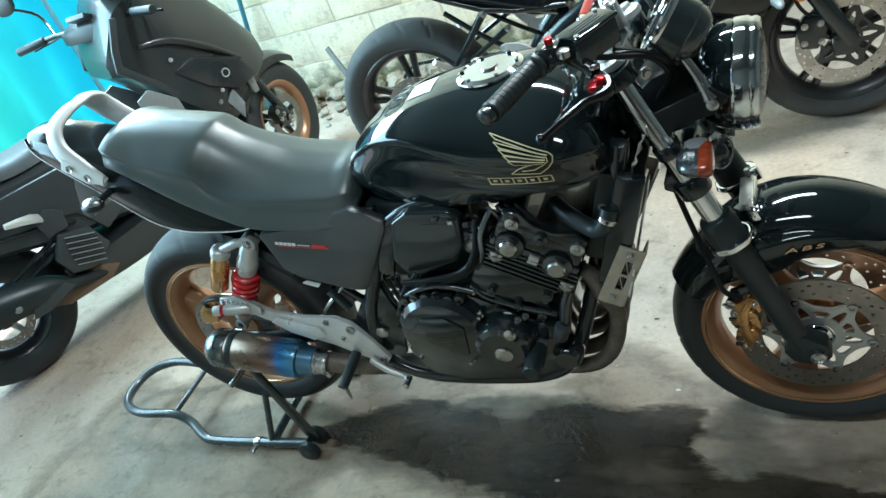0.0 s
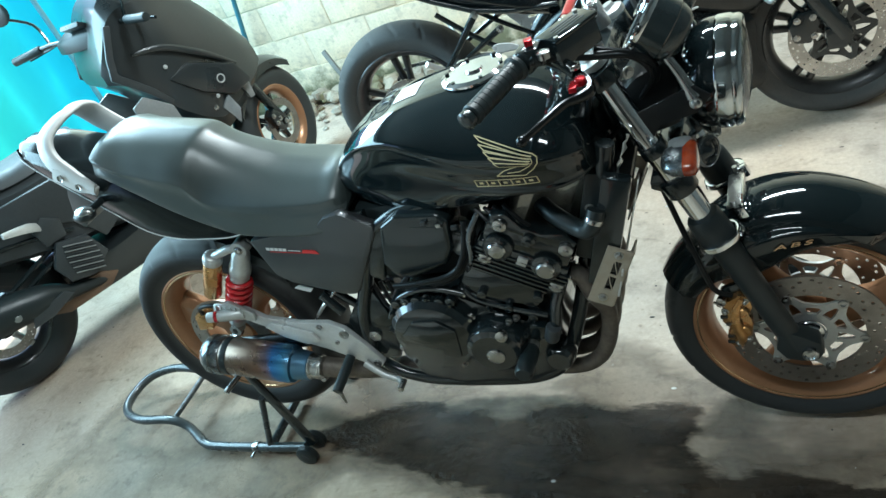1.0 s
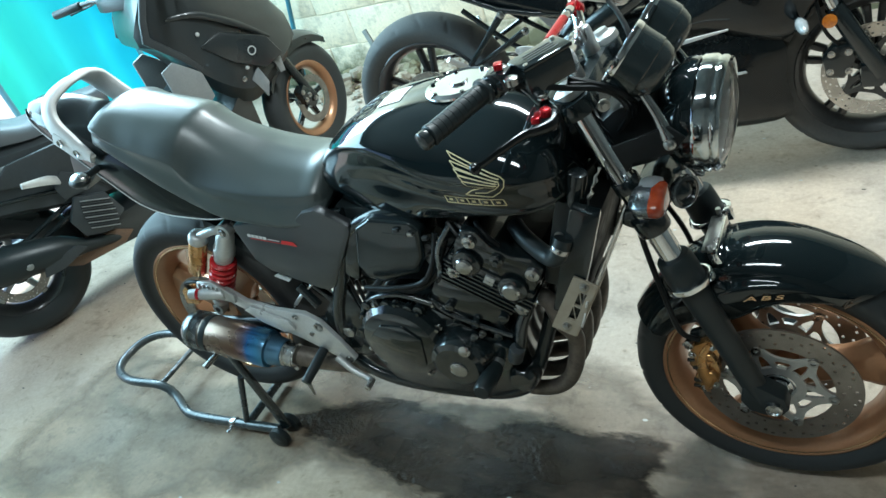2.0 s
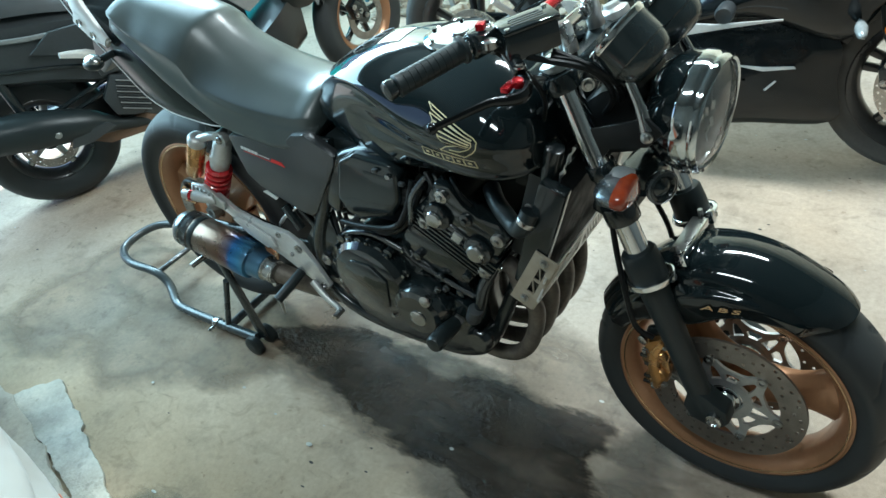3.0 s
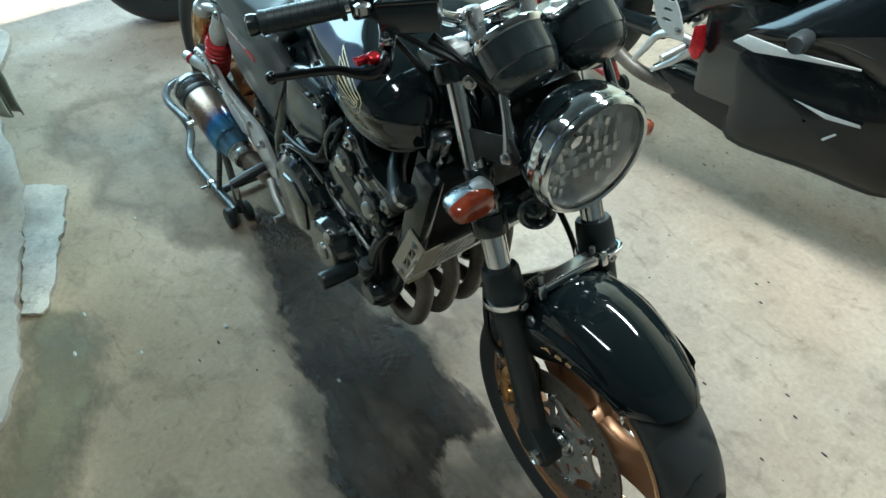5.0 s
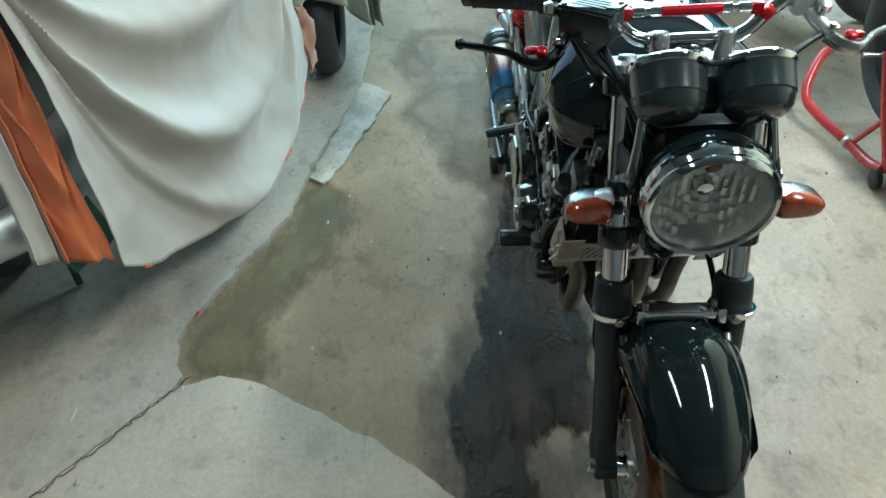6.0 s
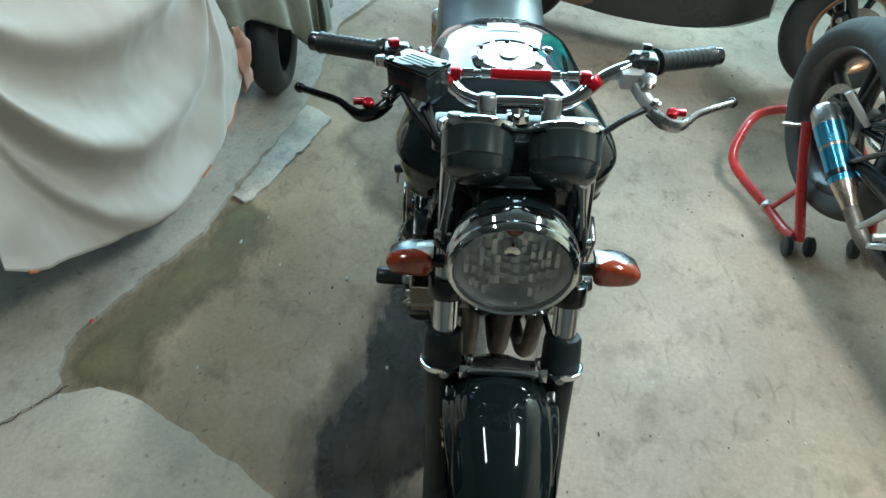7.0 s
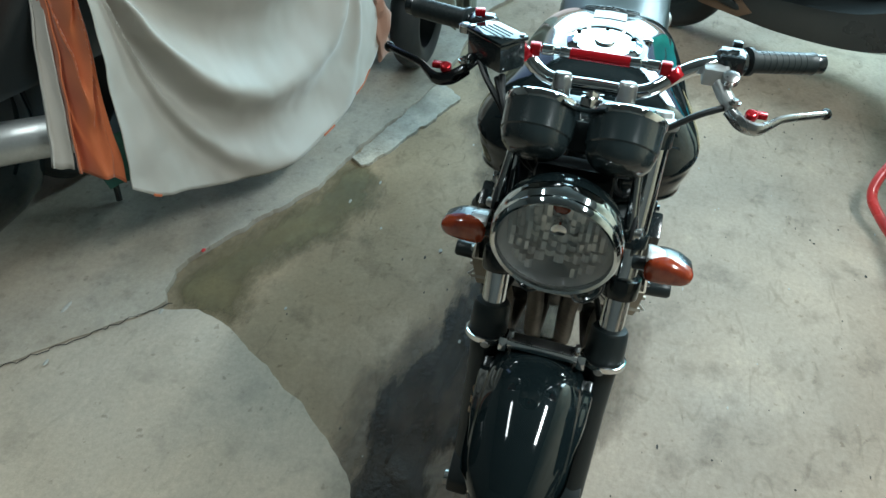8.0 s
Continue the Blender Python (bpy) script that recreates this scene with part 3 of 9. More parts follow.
# ---------- wheel parts ----------
def tyre_geo(R, w, rim_r, n=320, grooves=14, depth=0.004):
    """A motorcycle tyre about the y axis with a rounded crown and slanting tread cuts."""
    half = w / 2
    prof = [(-half * 0.72, rim_r - 0.004), (-half * 0.86, rim_r + 0.008), (-half * 0.97, rim_r + (R - rim_r) * 0.35)]
    crown = 17
    for k in range(crown + 1):
        a = -1 + 2 * k / crown
        prof.append((half * math.sin(a * 1.35) / math.sin(1.35), R - (R - rim_r) * 0.48 * (1 - math.cos(a * 1.35)) / (1 - math.cos(1.35))))
    prof += [(-h, r) for h, r in reversed(prof[:3])]
    inner = [(half * 0.66, rim_r - 0.004), (-half * 0.66, rim_r - 0.004)]
    full = prof + inner
    rings = []
    for i in range(n):
        w0 = 2 * math.pi * i / n
        ring = []
        for k, (h, r) in enumerate(full):
            u = h / half
            if 3 <= k <= 3 + crown and grooves:
                ph = (w0 * grooves / (2 * math.pi) + (0.55 * u if u > 0 else -0.55 * u + 0.5)) % 1
                if ph < 0.075 and 0.12 < abs(u) < 0.9:
                    r -= depth
            ring.append((r * math.cos(w0), h, r * math.sin(w0)))
        rings.append(ring)
    return loft(rings, True)


def rim_geo(r, w, t=0.006):
    """The well of a cast rim, with rolled lips, as a closed ring about the y axis."""
    h = w / 2
    outer = [(-h, r), (-h * 0.9, r - 0.006), (-h * 0.62, r - 0.018), (-h * 0.3, r - 0.028), (h * 0.3, r - 0.028), (h * 0.62, r - 0.018), (h * 0.9, r - 0.006), (h, r)]
    inner = [(h + 0.002, r - 0.004), (h * 0.95, r - 0.014), (h * 0.66, r - 0.027), (h * 0.32, r - 0.037), (-h * 0.32, r - 0.037), (-h * 0.66, r - 0.027), (-h * 0.95, r - 0.014), (-h - 0.002, r - 0.004)]
    return turned(outer + inner, (0, 0, 0), (0, 1, 0), 96, True)


def spoke_geo(r0, r1, w0, w1, t0, t1):
    """One broad cast spoke along +x in the plane of the wheel, hollowed at its flanks."""
    rings = []
    for k in range(7):
        u = k / 6
        r = r0 + (r1 - r0) * u
        pinch = 1 - 0.28 * math.sin(math.pi * min(u * 1.15, 1))
        w = (w0 + (w1 - w0) * u**2) * pinch / 2
        t = (t0 + (t1 - t0) * u) / 2
        rings.append([(r, -t * 0.35, -w), (r, -t, -w * 0.55), (r, -t, w * 0.55), (r, -t * 0.35, w), (r, t * 0.35, w), (r, t, w * 0.55), (r, t, -w * 0.55), (r, t * 0.35, -w)])
    return loft(rings)


def disc_geo(r0, r1, t=0.005, n=120):
    """A brake band with real drilled holes: cells of the ring that are left open."""
    rows = 9
    v, f, keep = [], [], set()
    for s in (-t / 2, t / 2):
        for i in range(n):
            for k in range(rows + 1):
                w, r = 2 * math.pi * i / n, r0 + (r1 - r0) * k / rows
                v.append((r * math.cos(w), s, r * math.sin(w)))
    for i in range(n):
        for k in range(rows):
            if not ((i % 10, k) in ((1, 2), (4, 4), (7, 6), (9, 7), (6, 1), (2, 6))):
                keep.add((i, k))
    at = lambda s, i, k: s * n * (rows + 1) + (i % n) * (rows + 1) + k
    for i, k in keep:
        f.append((at(0, i, k), at(0, i + 1, k), at(0, i + 1, k + 1), at(0, i, k + 1)))
        f.append((at(1, i, k), at(1, i, k + 1), at(1, i + 1, k + 1), at(1, i + 1, k)))
        for di, dk, a, b in ((-1, 0, (i, k), (i, k + 1)), (1, 0, (i + 1, k + 1), (i + 1, k)), (0, -1, (i + 1, k), (i, k)), (0, 1, (i, k + 1), (i + 1, k + 1))):
            if ((i + di) % n, k + dk) not in keep:
                f.append((at(0, *a), at(0, *b), at(1, *b), at(1, *a)))
    return Geo(v, f)


def within(x, y, poly):
    """True where a point lies inside an outline."""
    odd = False
    for (ax, ay), (bx, by) in zip(poly, poly[1:] + poly[:1]):
        if (ay > y) != (by > y) and x < (bx - ax) * (y - ay) / (by - ay) + ax:
            odd = not odd
    return odd


def holed(outer, holes, t):
    """A flat plate in x and z, t thick, with openings cut through it."""
    pts, edges = [], []
    for loop in [outer] + holes:
        n0 = len(pts)
        pts += [Vector(p) for p in loop]
        edges += [(n0 + k, n0 + (k + 1) % len(loop)) for k in range(len(loop))]
    vs, es, fs = delaunay_2d_cdt(pts, edges, [], 0, 1e-6)[:3]
    keep = []
    for f in fs:
        c = sum((vs[q] for q in f), Vector((0, 0))) / len(f)
        if within(c.x, c.y, outer) and not any(within(c.x, c.y, h) for h in holes):
            keep.append(tuple(f))
    n = len(vs)
    v = [(p.x, -t / 2, p.y) for p in vs] + [(p.x, t / 2, p.y) for p in vs]
    seen = {(a, b) for f in keep for a, b in zip(f, f[1:] + f[:1])}
    faces = [f for f in keep] + [tuple(q + n for q in reversed(f)) for f in keep]
    faces += [(b, a, a + n, b + n) for a, b in seen if (b, a) not in seen]
    return Geo(v, faces)


def carrier_geo(r_hub, r_out, arms=6, t=0.006):
    """The open star that carries a brake band: scalloped between its lugs, with slots cut through it."""
    step = 2 * math.pi / arms
    polar = lambda r, a: (r * math.cos(a), r * math.sin(a))
    outer, holes = [], []
    hub = r_hub + (r_out - r_hub) * 0.10
    waist = r_hub + (r_out - r_hub) * 0.58
    for k in range(arms):
        a = k * step
        outer += [polar(r_out + 0.004, a + d) for d in (-0.085, -0.03, 0.03, 0.085)]
        outer += [polar(waist + (r_out - waist) * (abs(2 * u - 1) ** 3), a + 0.11 + (step - 0.22) * u) for u in (0.06, 0.15, 0.27, 0.4, 0.5, 0.6, 0.73, 0.85, 0.94)]
        top = r_out - 0.018
        holes.append([polar(r, a + d) for r, d in ((hub, -0.20), (hub, 0.0), (hub, 0.20), (hub + (top - hub) * 0.5, 0.13), (top, 0.045), (top + 0.002, 0.0), (top, -0.045), (hub + (top - hub) * 0.5, -0.13))])
        b, low = a + step / 2, waist - 0.008
        holes.append([polar(r, b + d) for r, d in ((hub, -0.16), (hub, 0.0), (hub, 0.16), (low - 0.004, 0.24), (low, 0.15), (low, 0.0), (low, -0.15), (low - 0.004, -0.24))])
    holes.append([polar(r_hub - 0.012, 2 * math.pi * q / 36) for q in range(36)])
    return holed(outer, holes, t)


def at(g, c, turn=0.0):
    return g.moved(Matrix.Translation(c) @ Matrix.Rotation(turn, 4, "Y"))


# ---------- the place ----------
solid("floor", box((1.0, -0.4, -0.1), (6.0, 5.6, 0.2)), floor_mat, "worn grey-brown concrete garage floor with scuffs and specks", "floor", kind="structure")
solid("ground", slab([(-40, -40), (40, -40), (40, 40), (-40, 40)], -0.35, -0.21), yard_mat, "pale concrete yard in full daylight outside the gateway", "ground", kind="structure")
solid("yard_step", box((-3.5, -0.4, -0.115), (3.0, 5.6, 0.19)), yard_mat, "sunlit pale concrete apron at the gateway", "apron", kind="structure", bevel=0.004)

X0, X1, Y0, Y1, ZT = -2.0, 4.0, -3.2, 2.40, 3.1
# south and east walls and ceiling are added out of view to shape the light
solid("wall_south", box((1.0, Y0 - 0.08, 1.5), (6.0, 0.16, 3.2)), plaster_mat, "unseen dark grey wall added to close the room and keep reflections dark", "wall", kind="structure")
solid("wall_east", box((X1 + 0.08, -0.4, 1.5), (0.16, 5.92, 3.2)), plaster_mat, "unseen dark grey wall added to close the room and keep reflections dark", "wall", kind="structure")
solid("wall_west", box((X0 - 0.08, -2.85, 1.5), (0.16, 0.70, 3.2)) + box((X0 - 0.08, -0.05, 2.98), (0.16, 4.9, 0.24)),
      plaster_mat, "plastered wall round the open gateway", "wall", kind="structure")
solid("ceiling", box((1.0, -0.4, ZT + 0.05), (6.4, 6.0, 0.1)), roof_mat, "unseen dark grey roof added to close the room", "ceiling", kind="structure")

# block wall behind the parked machines
wall_north = solid("wall_north", box((1.0, Y1 + 0.11, 1.5), (6.0, 0.18, 3.2)), mortar_mat, "old block wall with whitewash and crumbling mortar joints", "wall", kind="structure")
rng = random.Random(4)
row_h, block_w = 0.205, 0.42
block_meshes = []
for k in range(5):
    g = box((0, 0, 0), (block_w - 0.007, 0.05, row_h - 0.006))
    bm_block = mesh_of("block", g, block_mat, 0.007, 2)
    for v in bm_block.vertices:
        n = noise.noise_vector(v.co * 9 + Vector((k * 7, 0, 0)))
        v.co += n * 0.004
    block_meshes.append(bm_block)
for r in range(8):
    for c in range(13):
        ob = new("block", block_meshes[rng.randrange(5)])
        x = X0 + 0.1 + c * block_w + (r % 2) * block_w / 2
        ob.matrix_world = pose(x, Y1 + 0.0415 + rng.uniform(-0.002, 0.002), 0.11 + r * row_h + rng.uniform(-0.003, 0.003), 0, rng.uniform(-0.6, 0.6), 0)
        ob.parent = wall_north

# mossy rubble along the foot of the block wall
for name_, tone, label_, count, span in (("rubble", "dirt", "pale crumbled rubble and soil along the foot of the block wall", 150, 0.42), ("moss", "moss", "mossy clods along the foot of the block wall", 55, 0.13)):
    heap = Geo()
    for k in range(count):
        d = rng.random() ** 1.6 * span
        x, y = rng.uniform(-1.35, 0.35), Y1 - 0.02 - d
        s = rng.uniform(0.010, 0.042) * (1.25 - 0.8 * d / span)
        b = ball((x, y, s * 0.3 + 0.03 * (1 - d / span)), s, 8, (1.3, 1.0, 0.75))
        b.v = [tuple(Vector(p) + noise.noise_vector(Vector(p) * 26) * s * 0.55) for p in b.v]
        heap += b
    solid(name_, heap, moss_mat if tone == "moss" else dirt_mat, label_, "rubble", kind="stuff", sharp=30)
solid("pipe_stub", turned([(0, 0.050), (0.075, 0.050), (0.078, 0.058), (0.105, 0.058), (0.108, 0.050), (0.100, 0.040)], (-1.16, Y1 - 0.20, 0.075), (-0.25, -0.15, 1), 24), mat("grey_pipe_plastic", (0.34, 0.31, 0.285), 0.55, scale=12, color2=(0.24, 0.215, 0.195)), "short grey capped pipe stub by the block wall", "pipe")
solid("leaning_bar", box((-0.86, Y1 - 0.10, 0.15), (0.028, 0.016, 0.36), Matrix.Rotation(radians(-24), 4, "Y") @ Matrix.Rotation(radians(-12), 4, "X")), mat("weathered_bar", (0.20, 0.205, 0.19), 0.7, scale=20), "weathered grey flat bar leaning on the mossy wall", "bar", 0.003)
solid("drain_pipe", tube([(-1.5, Y1 - 0.06, 0.02), (-1.36, Y1 - 0.05, 0.6), (-1.12, Y1 - 0.04, 1.6)], 0.014, 10, 4), mat("blue_pipe_paint", (0.05, 0.22, 0.30), 0.4, color2=(0.03, 0.12, 0.17)),
      "thin blue painted pipe leaning on the block wall", "pipe")

# blue sheet that closes one side of the gateway
sheet = []
for i in range(41):
    y = 0.92 + 1.46 * i / 40
    sheet.append([(X0 - 0.02 + 0.018 * math.sin(i * 0.9) + 0.02 * noise.noise(Vector((y * 3, j * 0.3, 2))), y, 0.02 + 1.48 * j / 20) for j in range(21)])
g = Geo([q for r in sheet for q in r], [(i * 21 + j, i * 21 + 21 + j, i * 21 + 22 + j, i * 21 + 1 + j) for i in range(40) for j in range(20)])
solid("plastic_sheet", g, tarp_mat, "bright blue and green plastic sheet hung across the gateway", "tarpaulin")
rail_set = thing("sheet_frame", "pale blue painted metal frame round the plastic sheet", "frame")
blue_frame = mat("pale_blue_paint", (0.20, 0.45, 0.55), 0.4, scale=12)
for n_, a_, b_ in (("post", (X0 + 0.03, 1.72, 0), (X0 + 0.03, 1.72, 1.52)), ("post", (X0 + 0.03, 0.9, 0), (X0 + 0.03, 0.9, 1.52)), ("brace", (X0 + 0.05, 1.72, 0.28), (X0 + 0.05, 2.34, 1.3))):
    part(n_, cyl(a_, b_, 0.014, 10), blue_frame, rail_set)

# raised rough ledge with a broken edge, the smoother patch before it and the pale kerb strip
ledge = ragged([(-2.0, -0.62), (-1.2, -0.62), (-0.52, -0.66), (0.02, -0.80), (0.3, -0.86), (0.52, -0.97), (0.70, -1.06), (0.80, -1.09), (0.88, -1.07), (0.95, -1.055), (1.05, -1.14), (1.25, -1.32), (1.9, -1.85), (4.0, -3.0), (4.0, -3.2), (1, -3.2), (-2, -3.2)], 14, 0.012, 16)
solid("ledge", slab(ledge, -0.05, 0.020), ledge_mat, "slightly raised rough concrete slab with a broken crumbling edge", "slab", kind="structure", bevel=0.004)
patch = ragged([(0.955, -1.05), (0.93, -0.96), (0.955, -0.86), (1.02, -0.75), (1.10, -0.63), (1.18, -0.51), (1.27, -0.41), (1.40, -0.33), (1.7, -0.30), (2.4, -0.5), (4.0, -0.6), (4.0, -2.9), (1.9, -1.92), (1.24, -1.38), (1.03, -1.19), (0.955, -1.10)], 14, 0.008, 12, 3)
solid("concrete_patch", slab(patch, -0.05, 0.0135), patch_mat, "lighter smooth concrete patch with a curved edge and a crack beside it", "slab", kind="structure", bevel=0.003)
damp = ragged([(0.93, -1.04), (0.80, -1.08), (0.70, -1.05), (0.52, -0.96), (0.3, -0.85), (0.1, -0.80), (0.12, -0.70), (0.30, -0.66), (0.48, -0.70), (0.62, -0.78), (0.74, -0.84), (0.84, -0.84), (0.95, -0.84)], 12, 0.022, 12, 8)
kerb = ragged([(-0.435, -0.545), (-0.40, -0.553), (-0.36, -0.563), (-0.24, -0.605), (-0.12, -0.652), (0.0, -0.695), (0.10, -0.735), (0.125, -0.760), (0.105, -0.795), (0.08, -0.800), (-0.04, -0.772), (-0.16, -0.742), (-0.30, -0.712), (-0.42, -0.695), (-0.50, -0.682), (-0.53, -0.660), (-0.49, -0.60)], 14, 0.009, 26, 11)
solid("kerb_strip", slab(kerb, -0.02, 0.013), kerb_mat, "broken strip of white-plastered kerb concrete", "kerb", kind="structure", bevel=0.003)
wet = ragged([(0.07, -0.10), (0.26, -0.16), (0.41, -0.205), (0.60, -0.255), (0.72, -0.275), (0.85, -0.285), (0.95, -0.33), (1.08, -0.385), (1.25, -0.345), (1.42, -0.365), (1.62, -0.33), (1.62, -0.23), (1.42, -0.225), (1.30, -0.185), (1.19, -0.20), (1.12, -0.12), (1.15, -0.01), (1.04, -0.005), (0.92, -0.02), (0.82, 0.0), (0.745, -0.01), (0.69, -0.05), (0.60, -0.03), (0.48, -0.015), (0.34, 0.02), (0.20, -0.02)], 12, 0.016, 16, 21)


def inside_depth(x, y, poly):
    """Distance from a point to an outline, positive inside it."""
    d, odd = 9.0, False
    for (ax, ay), (bx, by) in zip(poly, poly[1:] + poly[:1]):
        if (ay > y) != (by > y) and x < (bx - ax) * (y - ay) / (by - ay) + ax:
            odd = not odd
        k = max(0, min(1, ((x - ax) * (bx - ax) + (y - ay) * (by - ay)) / max(1e-9, (bx - ax) ** 2 + (by - ay) ** 2)))
        d = min(d, math.hypot(ax + k * (bx - ax) - x, ay + k * (by - ay) - y))
    return d if odd else -d


def film(name, outline, x0, y0, nx, ny, cell, z, material, label):
    """A thin stain whose depth inside its outline is kept on the mesh, so that it thins out at the edge."""
    g = Geo([(x0 + i * cell, y0 + j * cell, z) for i in range(nx) for j in range(ny)], [(i * ny + j, (i + 1) * ny + j, (i + 1) * ny + j + 1, i * ny + j + 1) for i in range(nx - 1) for j in range(ny - 1)])
    ob = solid(name, g, material, label, "stain", kind="structure")
    depth = ob.data.attributes.new("wetness", "FLOAT", "POINT")
    for v_ in ob.data.vertices:
        depth.data[v_.index].value = max(-0.1, min(0.1, inside_depth(v_.co.x, v_.co.y, outline)))


film("oil_stain", [tuple(p) for p in wet[::3]], 0.0, -0.46, 128, 40, 0.0135, 0.004, wet_mat, "dark wet oil stain on the concrete under the motorcycle")
# damp smears, widened to darken the floor in place of dimmer gateway light
smear = ragged([(-0.95, -0.12), (-0.88, 0.12), (-0.60, 0.10), (-0.44, 0.19), (-0.20, 0.09), (-0.02, 0.05), (0.10, 0.16), (0.26, 0.07), (0.38, -0.06), (0.36, -0.20), (0.22, -0.20), (0.12, -0.34), (-0.08, -0.40), (-0.30, -0.50), (-0.50, -0.44), (-0.72, -0.54), (-0.98, -0.42)], 10, 0.03, 9, 31)
film("damp_smear", [tuple(p) for p in smear[::3]], -1.08, -0.62, 104, 60, 0.0150, 0.0025, smear_mat, "thin cloudy damp smears on the concrete round the stand")
# wider than the stain's wet edge: shade under the engine is painted here too
margin = ragged([(0.12, 0.10), (0.16, 0.20), (0.34, 0.24), (0.55, 0.23), (0.75, 0.25), (0.95, 0.22), (1.10, 0.16), (1.24, 0.06), (1.30, -0.06), (1.48, -0.10), (1.72, -0.14), (1.74, -0.40), (1.50, -0.46), (1.20, -0.43), (1.02, -0.44), (0.90, -0.37), (0.70, -0.32), (0.52, -0.28), (0.30, -0.23), (0.16, -0.18)], 10, 0.03, 9, 47)
film("damp_margin", [tuple(p) for p in margin[::3]], 0.02, -0.54, 118, 56, 0.0155, 0.0015, margin_mat, "half-dried margin of the oil stain with the motorcycle's shade painted in")
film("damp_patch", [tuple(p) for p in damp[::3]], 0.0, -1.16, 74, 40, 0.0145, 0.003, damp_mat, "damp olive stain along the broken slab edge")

# litter: pale chips and dark grit
chip_mat = mat("paper_chip", (0.48, 0.47, 0.43), 0.7, scale=40)
grit_mat = mat("dark_grit", (0.05, 0.045, 0.04), 0.8, scale=40)
chips, grit = Geo(), Geo()
for k in range(420):
    x, y = rng.uniform(-1.6, 2.2), rng.uniform(-1.0, 1.9)
    if y < -0.55 - max(0, (x - 0.0)) * 0.45:
        continue
    s = rng.choice((0.0015, 0.002, 0.003, 0.004))
    b = ball((x, y, s * 0.2 + 0.001), s, 6, (rng.uniform(0.7, 2.6), rng.uniform(0.5, 1.2), 0.25))
    if k % 4 == 0:
        chips += b
    else:
        grit += b
for x, y, s in ((0.478, -0.378, 0.014), (0.823, -0.231, 0.009), (0.16, -0.31, 0.008), (0.847, -0.731, 0.009), (-0.13, -0.416, 0.008), (0.96, -1.03, 0.012)):
    b = ball((x, y, 0.005), s * 0.7, 6, (1.2, 0.7, 0.2))
    chips += b
for x, y, z, s, long in ((1.033, -1.295, 0.021, 0.011, 2.2), (1.217, -1.225, 0.021, 0.008, 1.4), (0.967, -1.047, 0.015, 0.009, 1.3), (0.327, -0.730, 0.004, 0.007, 1.5), (0.198, -0.668, 0.004, 0.006, 1.6)):
    chips += ball((x, y, z), s, 8, (long, 0.6, 0.2))
solid("chips", chips, chip_mat, "pale chips scattered on the concrete floor", "litter", kind="stuff")
solid("grit", grit, grit_mat, "dark grit scattered on the concrete floor", "litter", kind="stuff")
solid("red_chip", ball((0.712, -1.054, 0.024), 0.008, 8, (1.2, 0.8, 0.4)), red_decal, "small red scrap on the slab edge", "litter")
crack = [(0.955, -1.052), (0.99, -1.085), (1.03, -1.12), (1.07, -1.15), (1.12, -1.20), (1.19, -1.255), (1.27, -1.33), (1.4, -1.45)]
solid("crack", tube([(x, y, 0.0192) for x, y in ragged(crack, 8, 0.014, 36)[:54]], 0.0014, 6, flat=1.0), grit_mat, "thin dark crack running along the slab edge", "crack", kind="structure")
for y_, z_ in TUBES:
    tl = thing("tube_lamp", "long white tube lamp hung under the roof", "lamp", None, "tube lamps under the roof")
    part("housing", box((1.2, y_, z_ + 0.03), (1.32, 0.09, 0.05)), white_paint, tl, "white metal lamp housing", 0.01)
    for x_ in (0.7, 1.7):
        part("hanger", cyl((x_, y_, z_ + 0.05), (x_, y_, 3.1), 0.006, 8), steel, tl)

# ---------- the motorcycle ----------
bike = thing("motorcycle", "black naked motorcycle with bronze wheels raised on a rear paddock stand", "motorcycle")
RW, FW = (0.0, 0.0, 0.406), (1.411, 0.0, 0.285)

